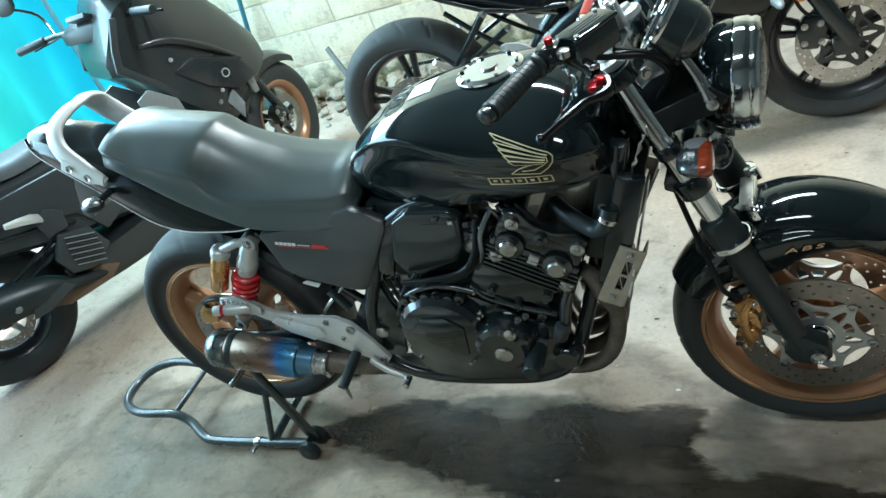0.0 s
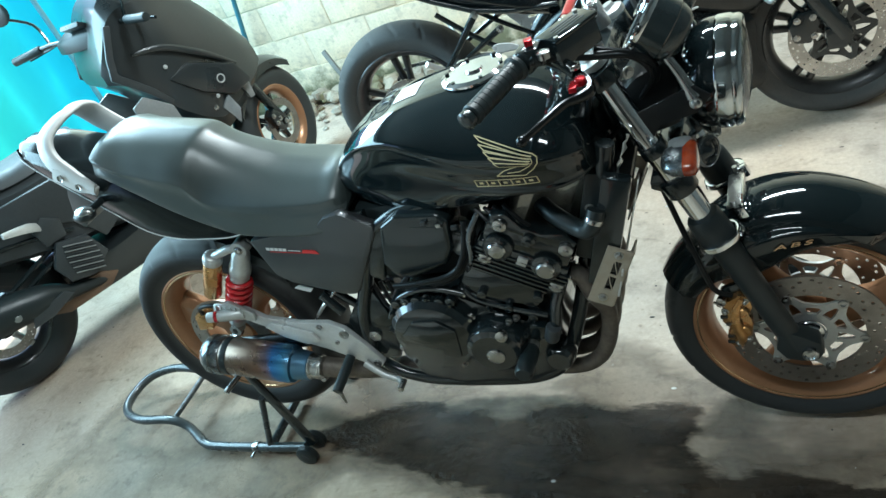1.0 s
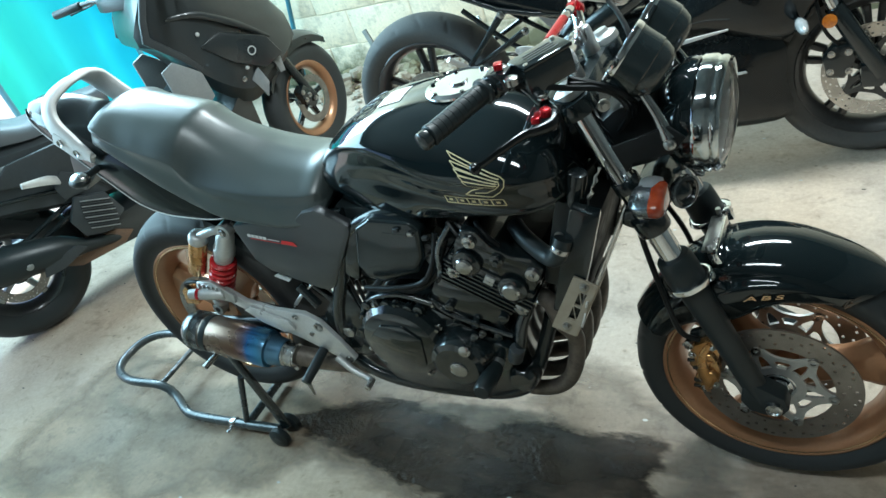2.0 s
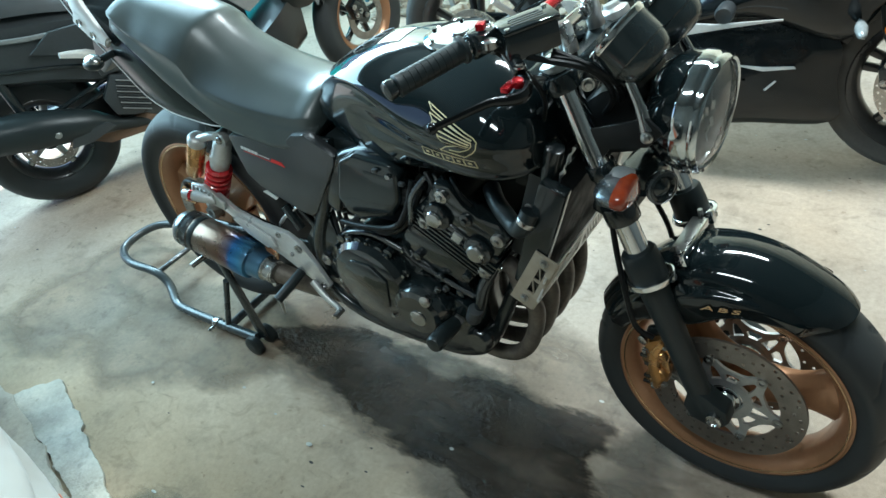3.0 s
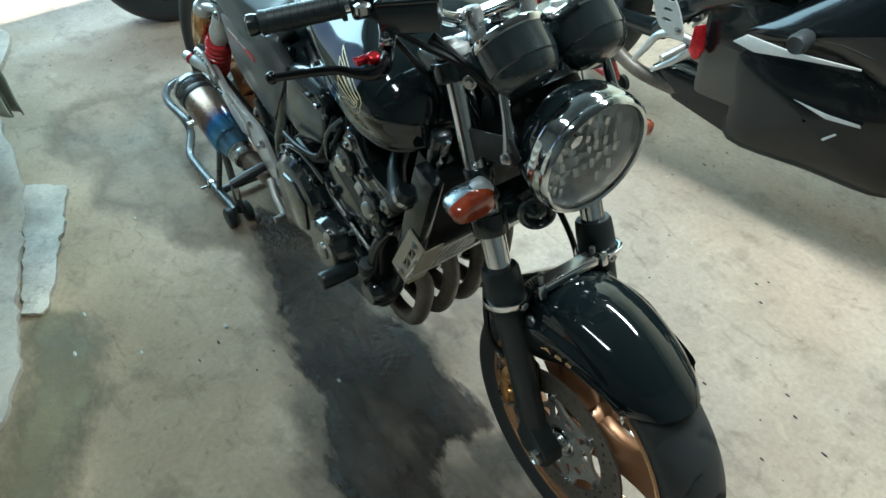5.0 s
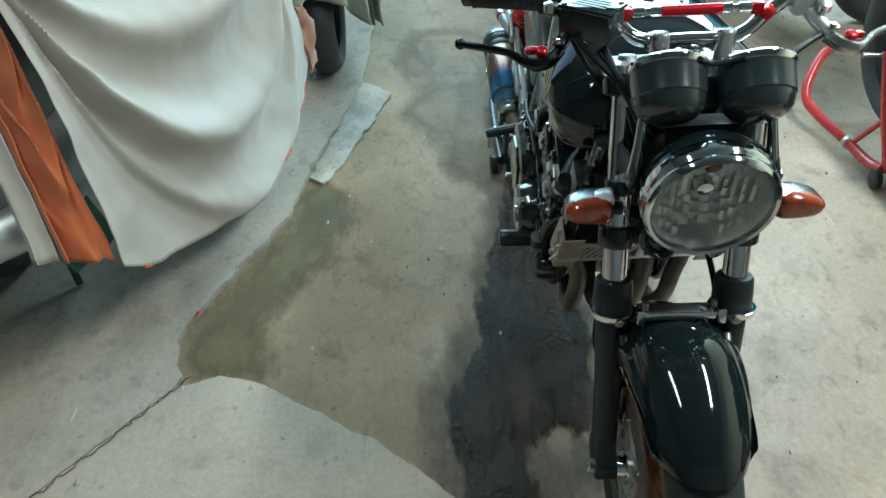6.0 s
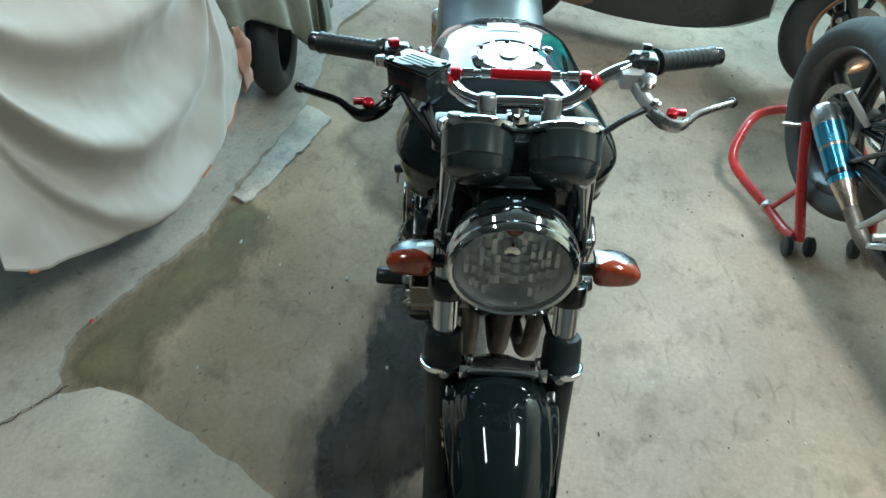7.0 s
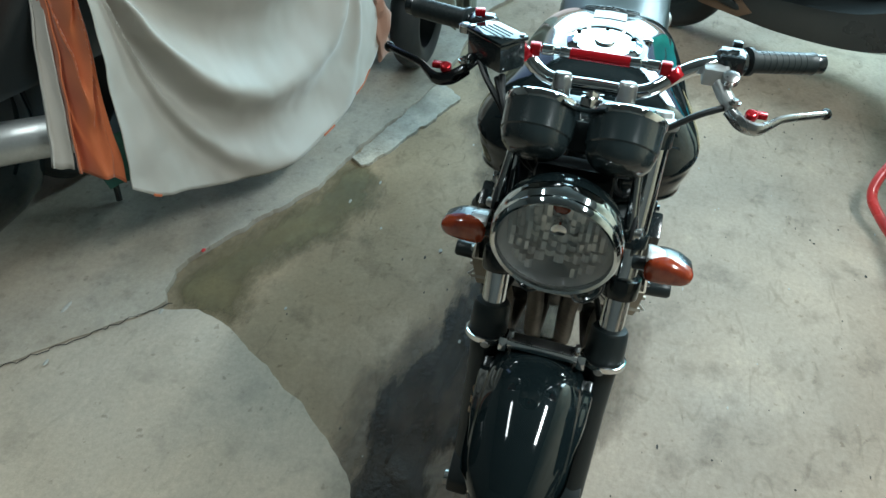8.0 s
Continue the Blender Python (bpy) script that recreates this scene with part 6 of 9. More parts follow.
part("frame_gusset", plate([(0.555, 0.60), (0.60, 0.72), (0.655, 0.735), (0.62, 0.66), (0.585, 0.58)], -0.110, -0.128), satin_black, bike, "black frame plate", 0.006)
part("pivot_plate", plate([(0.43, 0.33), (0.42, 0.46), (0.47, 0.52), (0.53, 0.55), (0.545, 0.45), (0.51, 0.33)], -0.098, -0.118), satin_black, bike, "black pivot plate", 0.008)
part("pivot_bolt", turned([(0, 0.017), (0.008, 0.017), (0.010, 0.012)], (0.478, -0.118, 0.415), (0, -1, 0), 6), steel, bike)
part("brake_cylinder", cyl((0.43, -0.125, 0.50), (0.40, -0.125, 0.56), 0.012, 12), satin_black, bike, "", 0.002)
part("heat_plate", plate([(0.205, 0.492), (0.23, 0.505), (0.33, 0.462), (0.34, 0.435), (0.30, 0.425), (0.245, 0.455)], -0.144, -0.150), silver_paint, bike, "silver link plate under the hanger", 0.002)

# foot controls on the right, mirrored on the left
for s in (-1, 1):
    m_ = (lambda g: g) if s < 0 else (lambda g: g.mirrored())
    hang = part("footrest_hanger", m_(plate([(0.462, 0.326), (0.478, 0.343), (0.452, 0.402), (0.420, 0.460), (0.382, 0.484), (0.300, 0.492), (0.215, 0.516), (0.165, 0.556), (0.138, 0.560), (0.130, 0.535), (0.170, 0.505), (0.230, 0.466), (0.285, 0.424), (0.340, 0.398), (0.400, 0.358), (0.440, 0.332)], -0.128, -0.142)), silver_paint, bike, "silver footrest hanger plate", 0.004)
    for x, z, r in ((0.458, 0.342, 0.010), (0.412, 0.445, 0.012), (0.355, 0.474, 0.008), (0.38, 0.42, 0.006), (0.165, 0.545, 0.009)):
        part("hanger_bolt", m_(turned([(0, r), (0.005, r), (0.004, r * 0.6), (0.001, r * 0.6)], (x, -0.142, z), (0, -1, 0), 16)), steel, hang)
    part("silencer_bracket", m_(plate([(0.085, 0.560), (0.100, 0.585), (0.150, 0.588), (0.205, 0.545), (0.196, 0.520), (0.150, 0.530)], -0.146, -0.156)), alu, hang, "ribbed alloy heel guard", 0.003)
    for k in range(6):
        part("guard_rib", m_(plate([(0.100 + k * 0.014, 0.566 - k * 0.004), (0.104 + k * 0.014, 0.582 - k * 0.003), (0.108 + k * 0.014, 0.582 - k * 0.003), (0.104 + k * 0.014, 0.564 - k * 0.004)], -0.156, -0.160)), alu, hang)
    part("passenger_peg", m_(tube([(0.172, -0.150, 0.545), (0.130, -0.165, 0.556), (0.085, -0.178, 0.566)], [0.013, 0.015, 0.013], 12)), alu, hang, "folded alloy passenger footrest", 0.002)
    part("peg_ring", m_(turned([(-0.004, 0.015), (0.004, 0.015)], (0.108, -0.172, 0.561), (-1, -0.3, 0.2), 16)), red_anod, hang)
    peg = part("footrest", m_(tube([(0.395, -0.145, 0.372), (0.390, -0.185, 0.360), (0.382, -0.235, 0.345)], [0.012, 0.0135, 0.0125], 12, 3)), matte_black, hang, "black knurled footrest")
    part("peg_feeler", m_(tube([(0.384, -0.228, 0.338), (0.384, -0.230, 0.300)], [0.006, 0.003], 8)), steel, hang)
    part("pedal", m_(tube([(0.43, -0.150, 0.352), (0.47, -0.160, 0.322), (0.512, -0.165, 0.302), (0.522, -0.182, 0.302)], [0.010, 0.009, 0.008, 0.008], 10, 4)), alu, hang, "alloy foot pedal")
    part("pedal_tip", m_(cyl((0.522, -0.165, 0.302), (0.522, -0.195, 0.300), 0.008, 12)), steel, hang)
    part("frame_slider", m_(turned([(0, 0.017), (0.006, 0.019), (0.060, 0.0195), (0.076, 0.0195), (0.082, 0.016), (0.083, 0.006)], (0.875, -0.165, 0.385), (0.0, -1, 0.06), 24)), matte_black, bike, "black crash slider")
    part("slider_boss", m_(cyl((0.880, -0.12, 0.385), (0.875, -0.166, 0.385), 0.014, 14)), alu, bike)

# swinging arm, shocks, chain case, rear brake
for s in (-1, 1):
    part("swing_arm", tube([(0.46, s * 0.085, 0.405), (0.30, s * 0.098, 0.400), (0.08, s * 0.108, 0.404), (-0.045, s * 0.108, 0.405)], [0.030, 0.027, 0.024, 0.022], 12, 3, flat=0.6), satin_black, bike, "black swinging arm", 0.0)
    part("axle_plate", plate([(-0.06, 0.38), (-0.06, 0.432), (0.045, 0.432), (0.055, 0.38)], s * 0.098, s * 0.120), alu, bike, "", 0.004)
    part("axle_nut", turned([(0, 0.018), (0.010, 0.018), (0.012, 0.012)], (0, s * 0.120, 0.406), (0, s, 0), 6), steel, bike)
    part("stand_spool", turned([(0, 0.008), (0.008, 0.008), (0.009, 0.014), (0.020, 0.014)], (0.03, s * 0.11, 0.366), (0, s, 0), 16), steel, bike)
    T, B = Vector((0.250, s * 0.112, 0.716)), Vector((0.080, s * 0.116, 0.470))
    d = (B - T).normalized()
    L = (B - T).length
    shock = part("shock_absorber", turned([(0.012, 0.017), (0.022, 0.022), (0.060, 0.0235), (0.064, 0.0265), (0.086, 0.0265), (0.090, 0.0235), (0.104, 0.024), (0.108, 0.018), (0.16, 0.014), (L - 0.05, 0.014), (L - 0.045, 0.022), (L - 0.03, 0.022), (L - 0.015, 0.012)], T, d, 28), alu, bike, "rear shock absorber with a red spring")
    part("shock_eye", turned([(-0.014, 0.010), (-0.014, 0.020), (0.014, 0.020), (0.014, 0.010)], T, (0, 1, 0), 24, True), alu, shock)
    part("shock_eye", turned([(-0.013, 0.008), (-0.013, 0.016), (0.013, 0.016), (0.013, 0.008)], B, (0, 1, 0), 20, True), alu, shock)
    part("eye_bolt", bolt(T + Vector((0, s * 0.013, 0)), (0, s, 0), 0.008, 0.007), steel, shock)
    x_, y_, z_ = axes(d)
    coil = []
    for k in range(7 * 14 + 1):
        a = 2 * math.pi * k / 14
        coil.append(T + d * (0.108 + (L - 0.165) * k / 98) + 0.0275 * (math.cos(a) * x_ + math.sin(a) * y_))
    part("spring", tube(coil, 0.0066, 8), red_paint, shock, "bright red coil spring")
    r0, r1 = Vector((0.168, s * 0.126, 0.712)), Vector((0.092, s * 0.128, 0.598))
    rd = (r1 - r0).normalized()
    part("reservoir", turned([(0.018, 0.021), (0.020, 0.0225), ((r1 - r0).length - 0.006, 0.0225), ((r1 - r0).length, 0.019)], r0, rd, 28), gold, shock, "gold anodised gas reservoir")
    part("reservoir_cap", turned([(-0.004, 0.014), (0.0, 0.021), (0.006, 0.0235), (0.020, 0.0235)], r0, rd, 28), alu, shock)
    part("reservoir_bridge", tube([T + Vector((-0.008, 0, -0.004)), (T + r0) / 2 + Vector((0.004, 0, 0.004)), r0 + rd * 0.008], 0.011, 10, 3), alu, shock)
cal = part("rear_caliper", plate([(-0.075, 0.455), (-0.060, 0.505), (-0.020, 0.520), (0.000, 0.495), (-0.025, 0.455)], -0.060, -0.100), gold, bike, "gold rear brake caliper", 0.007)
part("rear_brake_hose", tube([(-0.02, -0.10, 0.515), (0.0, -0.115, 0.545), (0.06, -0.118, 0.552), (0.16, -0.112, 0.50), (0.30, -0.105, 0.46)], 0.0055, 8, 5), cable, bike)
part("chain_guard", plate([(-0.02, 0.50), (0.02, 0.525), (0.35, 0.47), (0.36, 0.455), (0.02, 0.505)], 0.07, 0.10), satin_black, bike, "", 0.003)
part("chain", tube([(0, 0.082, 0.506), (0.30, 0.082, 0.445), (0.47, 0.082, 0.43), (0.49, 0.082, 0.40), (0.47, 0.082, 0.37), (0.28, 0.082, 0.352), (0, 0.082, 0.306), (-0.09, 0.082, 0.36), (-0.09, 0.082, 0.45)], 0.0075, 6, 4, True), steel, bike, "drive chain")

# tank: sections from the tail to the head
tank_rows = [
    # x, top, ridge half width, ridge z, knee half width, knee z, bottom half width, bottom z
    (0.560, 0.850, 0.050, 0.838, 0.066, 0.812, 0.056, 0.784),
    (0.600, 0.888, 0.074, 0.868, 0.088, 0.815, 0.080, 0.766),
    (0.660, 0.921, 0.100, 0.898, 0.104, 0.826, 0.100, 0.750),
    (0.730, 0.943, 0.124, 0.906, 0.122, 0.834, 0.119, 0.744),
    (0.800, 0.954, 0.146, 0.890, 0.138, 0.826, 0.134, 0.744),
    (0.880, 0.958, 0.168, 0.866, 0.156, 0.812, 0.140, 0.748),
    (0.960, 0.957, 0.184, 0.858, 0.172, 0.804, 0.144, 0.752),
    (1.030, 0.945, 0.192, 0.856, 0.176, 0.798, 0.142, 0.758),
    (1.080, 0.920, 0.180, 0.850, 0.165, 0.796, 0.128, 0.764),
    (1.112, 0.885, 0.140, 0.838, 0.130, 0.797, 0.095, 0.772),
    (1.124, 0.845, 0.070, 0.826, 0.070, 0.805, 0.050, 0.785),
]
cols = list(zip(*tank_rows))
rings = []
for k in range(61):
    u = k / 60 * (len(tank_rows) - 1)
    seg_i = min(int(u), len(tank_rows) - 2)
    f_ = u - seg_i
    x, zt, wr, zr, wk, zk, wb, zb = ([0.5 * (2 * c_[seg_i] + (c_[seg_i + 1] - c_[max(seg_i - 1, 0)]) * f_ + (2 * c_[max(seg_i - 1, 0)] - 5 * c_[seg_i] + 4 * c_[seg_i + 1] - c_[min(seg_i + 2, len(c_) - 1)]) * f_**2 + (3 * c_[seg_i] - c_[max(seg_i - 1, 0)] - 3 * c_[seg_i + 1] + c_[min(seg_i + 2, len(c_) - 1)]) * f_**3) for c_ in cols])
    half = [(0, zb), (wb * 0.6, zb), (wb * 0.94, zb + 0.004), (wb, zb + 0.014), (wk * 0.98 + wb * 0.02, (zk + zb) / 2 + 0.004), (wk, zk), ((wr + wk) / 2 + 0.002, (zr + zk) / 2), (wr * 0.985, zr - 0.010), (wr, zr), (wr * 0.94, zr + (zt - zr) * 0.22), (wr * 0.76, zr + (zt - zr) * 0.58), (wr * 0.50, zt - (zt - zr) * 0.13), (wr * 0.25, zt - 0.002), (0, zt)]
    sec = spline([(0, y, z) for y, z in half], 3)
    rings.append([(x, -y, z) for _, y, z in sec] + [(x, y, z) for _, y, z in reversed(sec[1:-1])])
tank = part("fuel_tank", loft(rings), gloss_black, bike, "gloss black fuel tank with knee recesses", sharp=60)
tank_geo = loft(rings, caps=False)
tank_tree = BVHTree.FromPolygons([Vector(p) for p in tank_geo.v], tank_geo.f)
cap = part("filler_cap", turned([(0, 0.066), (0.004, 0.066), (0.007, 0.060), (0.0085, 0.057), (0.006, 0.054), (0.006, 0.018), (0.010, 0.016), (0.010, 0.002)], (0.908, 0, 0.9555), (0.01, 0, 1), 48), chrome, tank, "round bright filler cap")
for k in range(6):
    a = k * 1.047
    part("cap_screw", cyl((0.908 + 0.0555 * math.cos(a), 0.0555 * math.sin(a), 0.962), (0.908 + 0.0555 * math.cos(a), 0.0555 * math.sin(a), 0.966), 0.0042, 10), satin_black, cap)


def on_tank(x, z, s, lift=0.0006):
    hit, normal, _, _ = tank_tree.ray_cast(Vector((x, s * 0.5, z)), Vector((0, -s, 0)))
    return (hit + normal * lift if normal.y * s > 0 else hit - normal * lift) if hit else Vector((x, s * 0.17, z))


def decal(pts, s, wid):
    """A thin line of paint laid over the tank's side."""
    q = []
    for a_, b_ in zip(pts, pts[1:]):
        for k in range(6):
            q.append((a_[0] + (b_[0] - a_[0]) * k / 6, a_[1] + (b_[1] - a_[1]) * k / 6))
    q.append(pts[-1])
    g = Geo()
    for a_, b_ in zip(q, q[1:]):
        dx, dz = b_[0] - a_[0], b_[1] - a_[1]
        ln = math.hypot(dx, dz) or 1
        nx, nz = -dz / ln * wid / 2, dx / ln * wid / 2
        quad = [on_tank(a_[0] + nx, a_[1] + nz, s), on_tank(b_[0] + nx, b_[1] + nz, s), on_tank(b_[0] - nx, b_[1] - nz, s), on_tank(a_[0] - nx, a_[1] - nz, s)]
        g += Geo(quad, [(0, 1, 2, 3)])
    return g


for s in (-1, 1):
    g = Geo()
    fan = [((0.929, 0.904), 0.0), ((0.935, 0.891), 0.2), ((0.943, 0.880), 0.4), ((0.951, 0.870), 0.6), ((0.958, 0.861), 0.8)]
    for (tx, tz), u in fan:
        e0, e1 = (1.034 - 0.010 * u, 0.868 - 0.018 * u), (1.030 - 0.012 * u, 0.864 - 0.018 * u)
        g += decal([(tx, tz), e0], s, 0.0018) + decal([(tx, tz), (tx + 0.010, tz - 0.009), e1], s, 0.0018)
    g += decal([(1.034, 0.868), (1.041, 0.862), (1.039, 0.852), (1.028, 0.840), (1.010, 0.829), (0.956, 0.832), (0.972, 0.842), (1.000, 0.850)], s, 0.002)
    g += decal([(1.030, 0.862), (1.031, 0.855), (1.020, 0.846), (1.002, 0.838), (0.978, 0.837)], s, 0.0018)
    part("wing_decal", g, gold_line, tank, "pale gold outline decal of feathers")
    w0, w1, z0, z1 = 0.903, 1.027, 0.806, 0.822
    g = decal([(w0, z0), (w1, z0)], s, 0.002) + decal([(w0, z1), (w1, z1)], s, 0.002)
    for k in range(6):
        x = w0 + (w1 - w0) * k / 5
        g += decal([(x, z0), (x, z1)], s, 0.0026)
        if k < 5:
            g += decal([(x + 0.008, (z0 + z1) / 2), (x + 0.016, (z0 + z1) / 2)], s, 0.0055)
    part("name_bar", g, gold_line, tank, "pale gold outlined bar decal")


def on_top(x, y, lift):
    hit, normal, _, _ = tank_tree.ray_cast(Vector((x, y, 1.5)), Vector((0, 0, -1)))
    return hit + Vector((0, 0, lift)) if hit else Vector((x, y, 0.95))


def top_patch(x0, x1, y0, y1, lift=0.0012, n=6):
    v = [on_top(x0 + (x1 - x0) * i / n, y0 + (y1 - y0) * j / n, lift) for i in range(n + 1) for j in range(n + 1)]
    return Geo(v, [(i * (n + 1) + j, i * (n + 1) + j + 1, (i + 1) * (n + 1) + j + 1, (i + 1) * (n + 1) + j) for i in range(n) for j in range(n)])


part("caution_label", top_patch(0.735, 0.790, -0.032, 0.030), white_paint, tank, "white label with faded print on the tank top")
part("tank_pad", top_patch(0.600, 0.665, -0.040, 0.040), mat("carbon_weave_pad", (0.16, 0.17, 0.16), 0.3, coat=0.6, fine=900, scale=300, color2=(0.03, 0.03, 0.03), amount=1.0), tank, "chequered carbon-look pad at the tank's rear")
for k in range(3):
    part("pad_ring", tube([on_top(0.700 + 0.024 * math.cos(a), 0.026 * math.sin(a) - 0.028 + k * 0.028, 0.002) for a in (2 * math.pi * j / 16 for j in range(16))], 0.0012, 4, 0, True), grey_body, tank)
part("tank_vent", turned([(0, 0.009), (0.004, 0.009), (0.006, 0.005)], on_top(0.855, 0.075, 0), (0, 0, 1), 14), chrome, tank)

# seat: pillion part and the rider's hollow
seat_rows = [
    # x, top, half width at the crease, crease z, half width at the edge, edge z, crispness of the crease
    (-0.052, 0.985, 0.055, 0.978, 0.074, 0.962, 0.5),
    (-0.036, 1.018, 0.086, 1.004, 0.100, 0.960, 0.8),
    (0.000, 1.028, 0.110, 1.001, 0.113, 0.950, 1.0),
    (0.060, 1.018, 0.115, 0.966, 0.118, 0.906, 1.0),
    (0.130, 1.002, 0.118, 0.940, 0.122, 0.850, 1.0),
    (0.200, 0.986, 0.119, 0.920, 0.125, 0.803, 1.0),
    (0.232, 0.978, 0.119, 0.904, 0.127, 0.786, 1.0),
    (0.248, 0.969, 0.120, 0.882, 0.129, 0.778, 1.0),
    (0.266, 0.951, 0.121, 0.860, 0.131, 0.770, 0.9),
    (0.300, 0.924, 0.123, 0.840, 0.133, 0.758, 0.7),
    (0.340, 0.900, 0.125, 0.826, 0.135, 0.750, 0.5),
    (0.400, 0.871, 0.126, 0.812, 0.137, 0.742, 0.3),
    (0.460, 0.853, 0.124, 0.802, 0.140, 0.736, 0.2),
    (0.510, 0.843, 0.119, 0.796, 0.136, 0.736, 0.3),
    (0.545, 0.842, 0.112, 0.796, 0.130, 0.740, 0.4),
    (0.560, 0.838, 0.102, 0.792, 0.118, 0.750, 0.4),
    (0.568, 0.826, 0.084, 0.784, 0.098, 0.768, 0.2),
]
cols = list(zip(*seat_rows))
rings = []
for k in range(106):
    u = k / 105 * (len(seat_rows) - 1)
    seg_i = min(int(u), len(seat_rows) - 2)
    f_ = u - seg_i
    x, zt, ws, zs, we, ze, crisp = ([0.5 * (2 * c_[seg_i] + (c_[seg_i + 1] - c_[max(seg_i - 1, 0)]) * f_ + (2 * c_[max(seg_i - 1, 0)] - 5 * c_[seg_i] + 4 * c_[seg_i + 1] - c_[min(seg_i + 2, len(c_) - 1)]) * f_**2 + (3 * c_[seg_i] - c_[max(seg_i - 1, 0)] - 3 * c_[seg_i + 1] + c_[min(seg_i + 2, len(c_) - 1)]) * f_**3) for c_ in cols])
    fl, tp, soft = we - ws, zt - zs, 1 - crisp
    half = [(0, ze + 0.012), (we * 0.7, ze + 0.006), (we * 0.95, ze - 0.001), (we, ze + 0.006), (we - fl * 0.25, ze + (zs - ze) * 0.33), (we - fl * 0.58 - 0.004 * crisp, ze + (zs - ze) * 0.66), (ws + 0.0015 + fl * 0.08 * soft, zs - 0.006 - 0.010 * soft), (ws - 0.002 * soft, zs - 0.003 * soft), (ws * 0.955, zs + tp * (0.09 + 0.07 * soft)), (ws * 0.76, zs + tp * 0.50), (ws * 0.45, zs + tp * 0.88), (0, zt)]
    sec = spline([(0, y, z) for y, z in half], 4)
    # the step between the two seats sweeps back towards its sides
    back = 0.030 * max(0, min(1, (x - 0.10) / 0.12, (0.50 - x) / 0.22))
    swept = [(x - back * min(1.1, y / 0.115) ** 1.6 * max(0, min(1, (z - ze) / 0.05)), y, z) for _, y, z in sec]
    rings.append([(q, -y, z) for q, y, z in swept] + [(q, y, z) for q, y, z in reversed(swept[1:-1])])
seat = part("seat", loft(rings), vinyl, bike, "stepped black vinyl seat", sharp=60)

# tail panels below the seat
tail_rows = [
    # x, half width, upper z, lower z
    (-0.318, 0.030, 1.052, 1.036), (-0.290, 0.052, 1.060, 1.012), (-0.22, 0.074, 1.048, 0.968), (-0.14, 0.092, 1.010, 0.918), (-0.06, 0.107, 0.972, 0.862),
    (0.02, 0.117, 0.946, 0.798), (0.10, 0.123, 0.908, 0.768), (0.18, 0.125, 0.874, 0.756), (0.26, 0.126, 0.842, 0.751), (0.32, 0.120, 0.815, 0.758), (0.36, 0.114, 0.800, 0.766),
]
rings = []
pts = [spline([(r_[0], r_[k], 0) for r_ in tail_rows], 5) for k in (1, 2, 3)]
for k in range(len(pts[0])):
    x, w, zu, zl = pts[0][k][0], pts[0][k][1], pts[1][k][1], pts[2][k][1]
    half = [(0, zl + 0.01), (w * 0.8, zl + 0.002), (w * 0.98, zl), (w * 1.01, zl + 0.010), (w * 0.975, zl + (zu - zl) * 0.48), (w * 0.90, zu - 0.030), (w * 0.80, zu - 0.013), (w * 0.5, zu - 0.002), (0, zu)]
    rings.append([(x, -y, z) for y, z in half] + [(x, y, z) for y, z in reversed(half[1:-1])])
tail = part("tail_cowl", loft(rings), tail_black, bike, "gloss black tail cowl with a pale pinstripe", 0.0)
for s in (-1, 1):
    part("pinstripe", tube([(pts[0][k][0], s * (pts[0][k][1] * 1.015 + 0.0005), pts[2][k][1] + 0.006) for k in range(0, len(pts[0]))], 0.0014, 5), white_paint, tail, "thin pale stripe")
part("tail_light", plate([(-0.318, 1.022), (-0.308, 1.034), (-0.288, 1.0), (-0.296, 0.982)], -0.034, 0.034), mat("red_tail_lens", (0.30, 0.02, 0.02), 0.3, scale=30), tail, "red tail lamp lens", 0.006)
part("tail_emblem", ball((-0.215, -0.03, 1.055), 0.012, 10, (1.6, 0.8, 0.35)), gold_line, tail)
rail = part("grab_rail", tube([(-0.045, -0.116, 0.935), (-0.095, -0.108, 0.975), (-0.135, -0.098, 1.025), (-0.140, -0.075, 1.068), (-0.118, -0.035, 1.090), (-0.108, 0, 1.094), (-0.118, 0.035, 1.090), (-0.140, 0.075, 1.068), (-0.135, 0.098, 1.025), (-0.095, 0.108, 0.975), (-0.045, 0.116, 0.935)],
             [0.018, 0.031, 0.035, 0.034, 0.027, 0.022, 0.027, 0.034, 0.035, 0.031, 0.018], 18, 6, flat=0.42), cast_silver, bike, "silver cast grab rail behind the seat")
for s in (-1, 1):
    part("rail_foot", plate([(-0.150, 0.985), (-0.128, 1.012), (-0.095, 0.996), (-0.035, 0.938), (-0.052, 0.926), (-0.100, 0.938)], s * 0.108, s * 0.120), cast_silver, rail, "flat foot of the rail", 0.004)
    for x, z in ((-0.118, 0.985), (-0.082, 0.955)):
        part("rail_bolt", turned([(0, 0.0085), (0.004, 0.0085), (0.002, 0.005)], (x, s * 0.121, z), (0, s, 0.1), 14), steel, rail)
    # rear indicators
    ri = part("rear_indicator", Geo([(x, s * y, z) for x, y, z in ball((-0.085, 0.150, 0.902), 0.020, 16, (1.5, 1.0, 0.70)).v], ball((0, 0, 0), 1, 16).f), steel, bike, "rear turn signal with a silver shell")
    part("lens", Geo([(x - 0.004, s * y, z - 0.008) for x, y, z in ball((-0.085, 0.151, 0.902), 0.0225, 16, (1.5, 1.0, 0.72)).v], ball((0, 0, 0), 1, 16).f), matte_black, ri, "dark underside")
    part("stalk", cyl((-0.065, s * 0.09, 0.902), (-0.072, s * 0.14, 0.900), 0.009, 12), matte_black, ri)
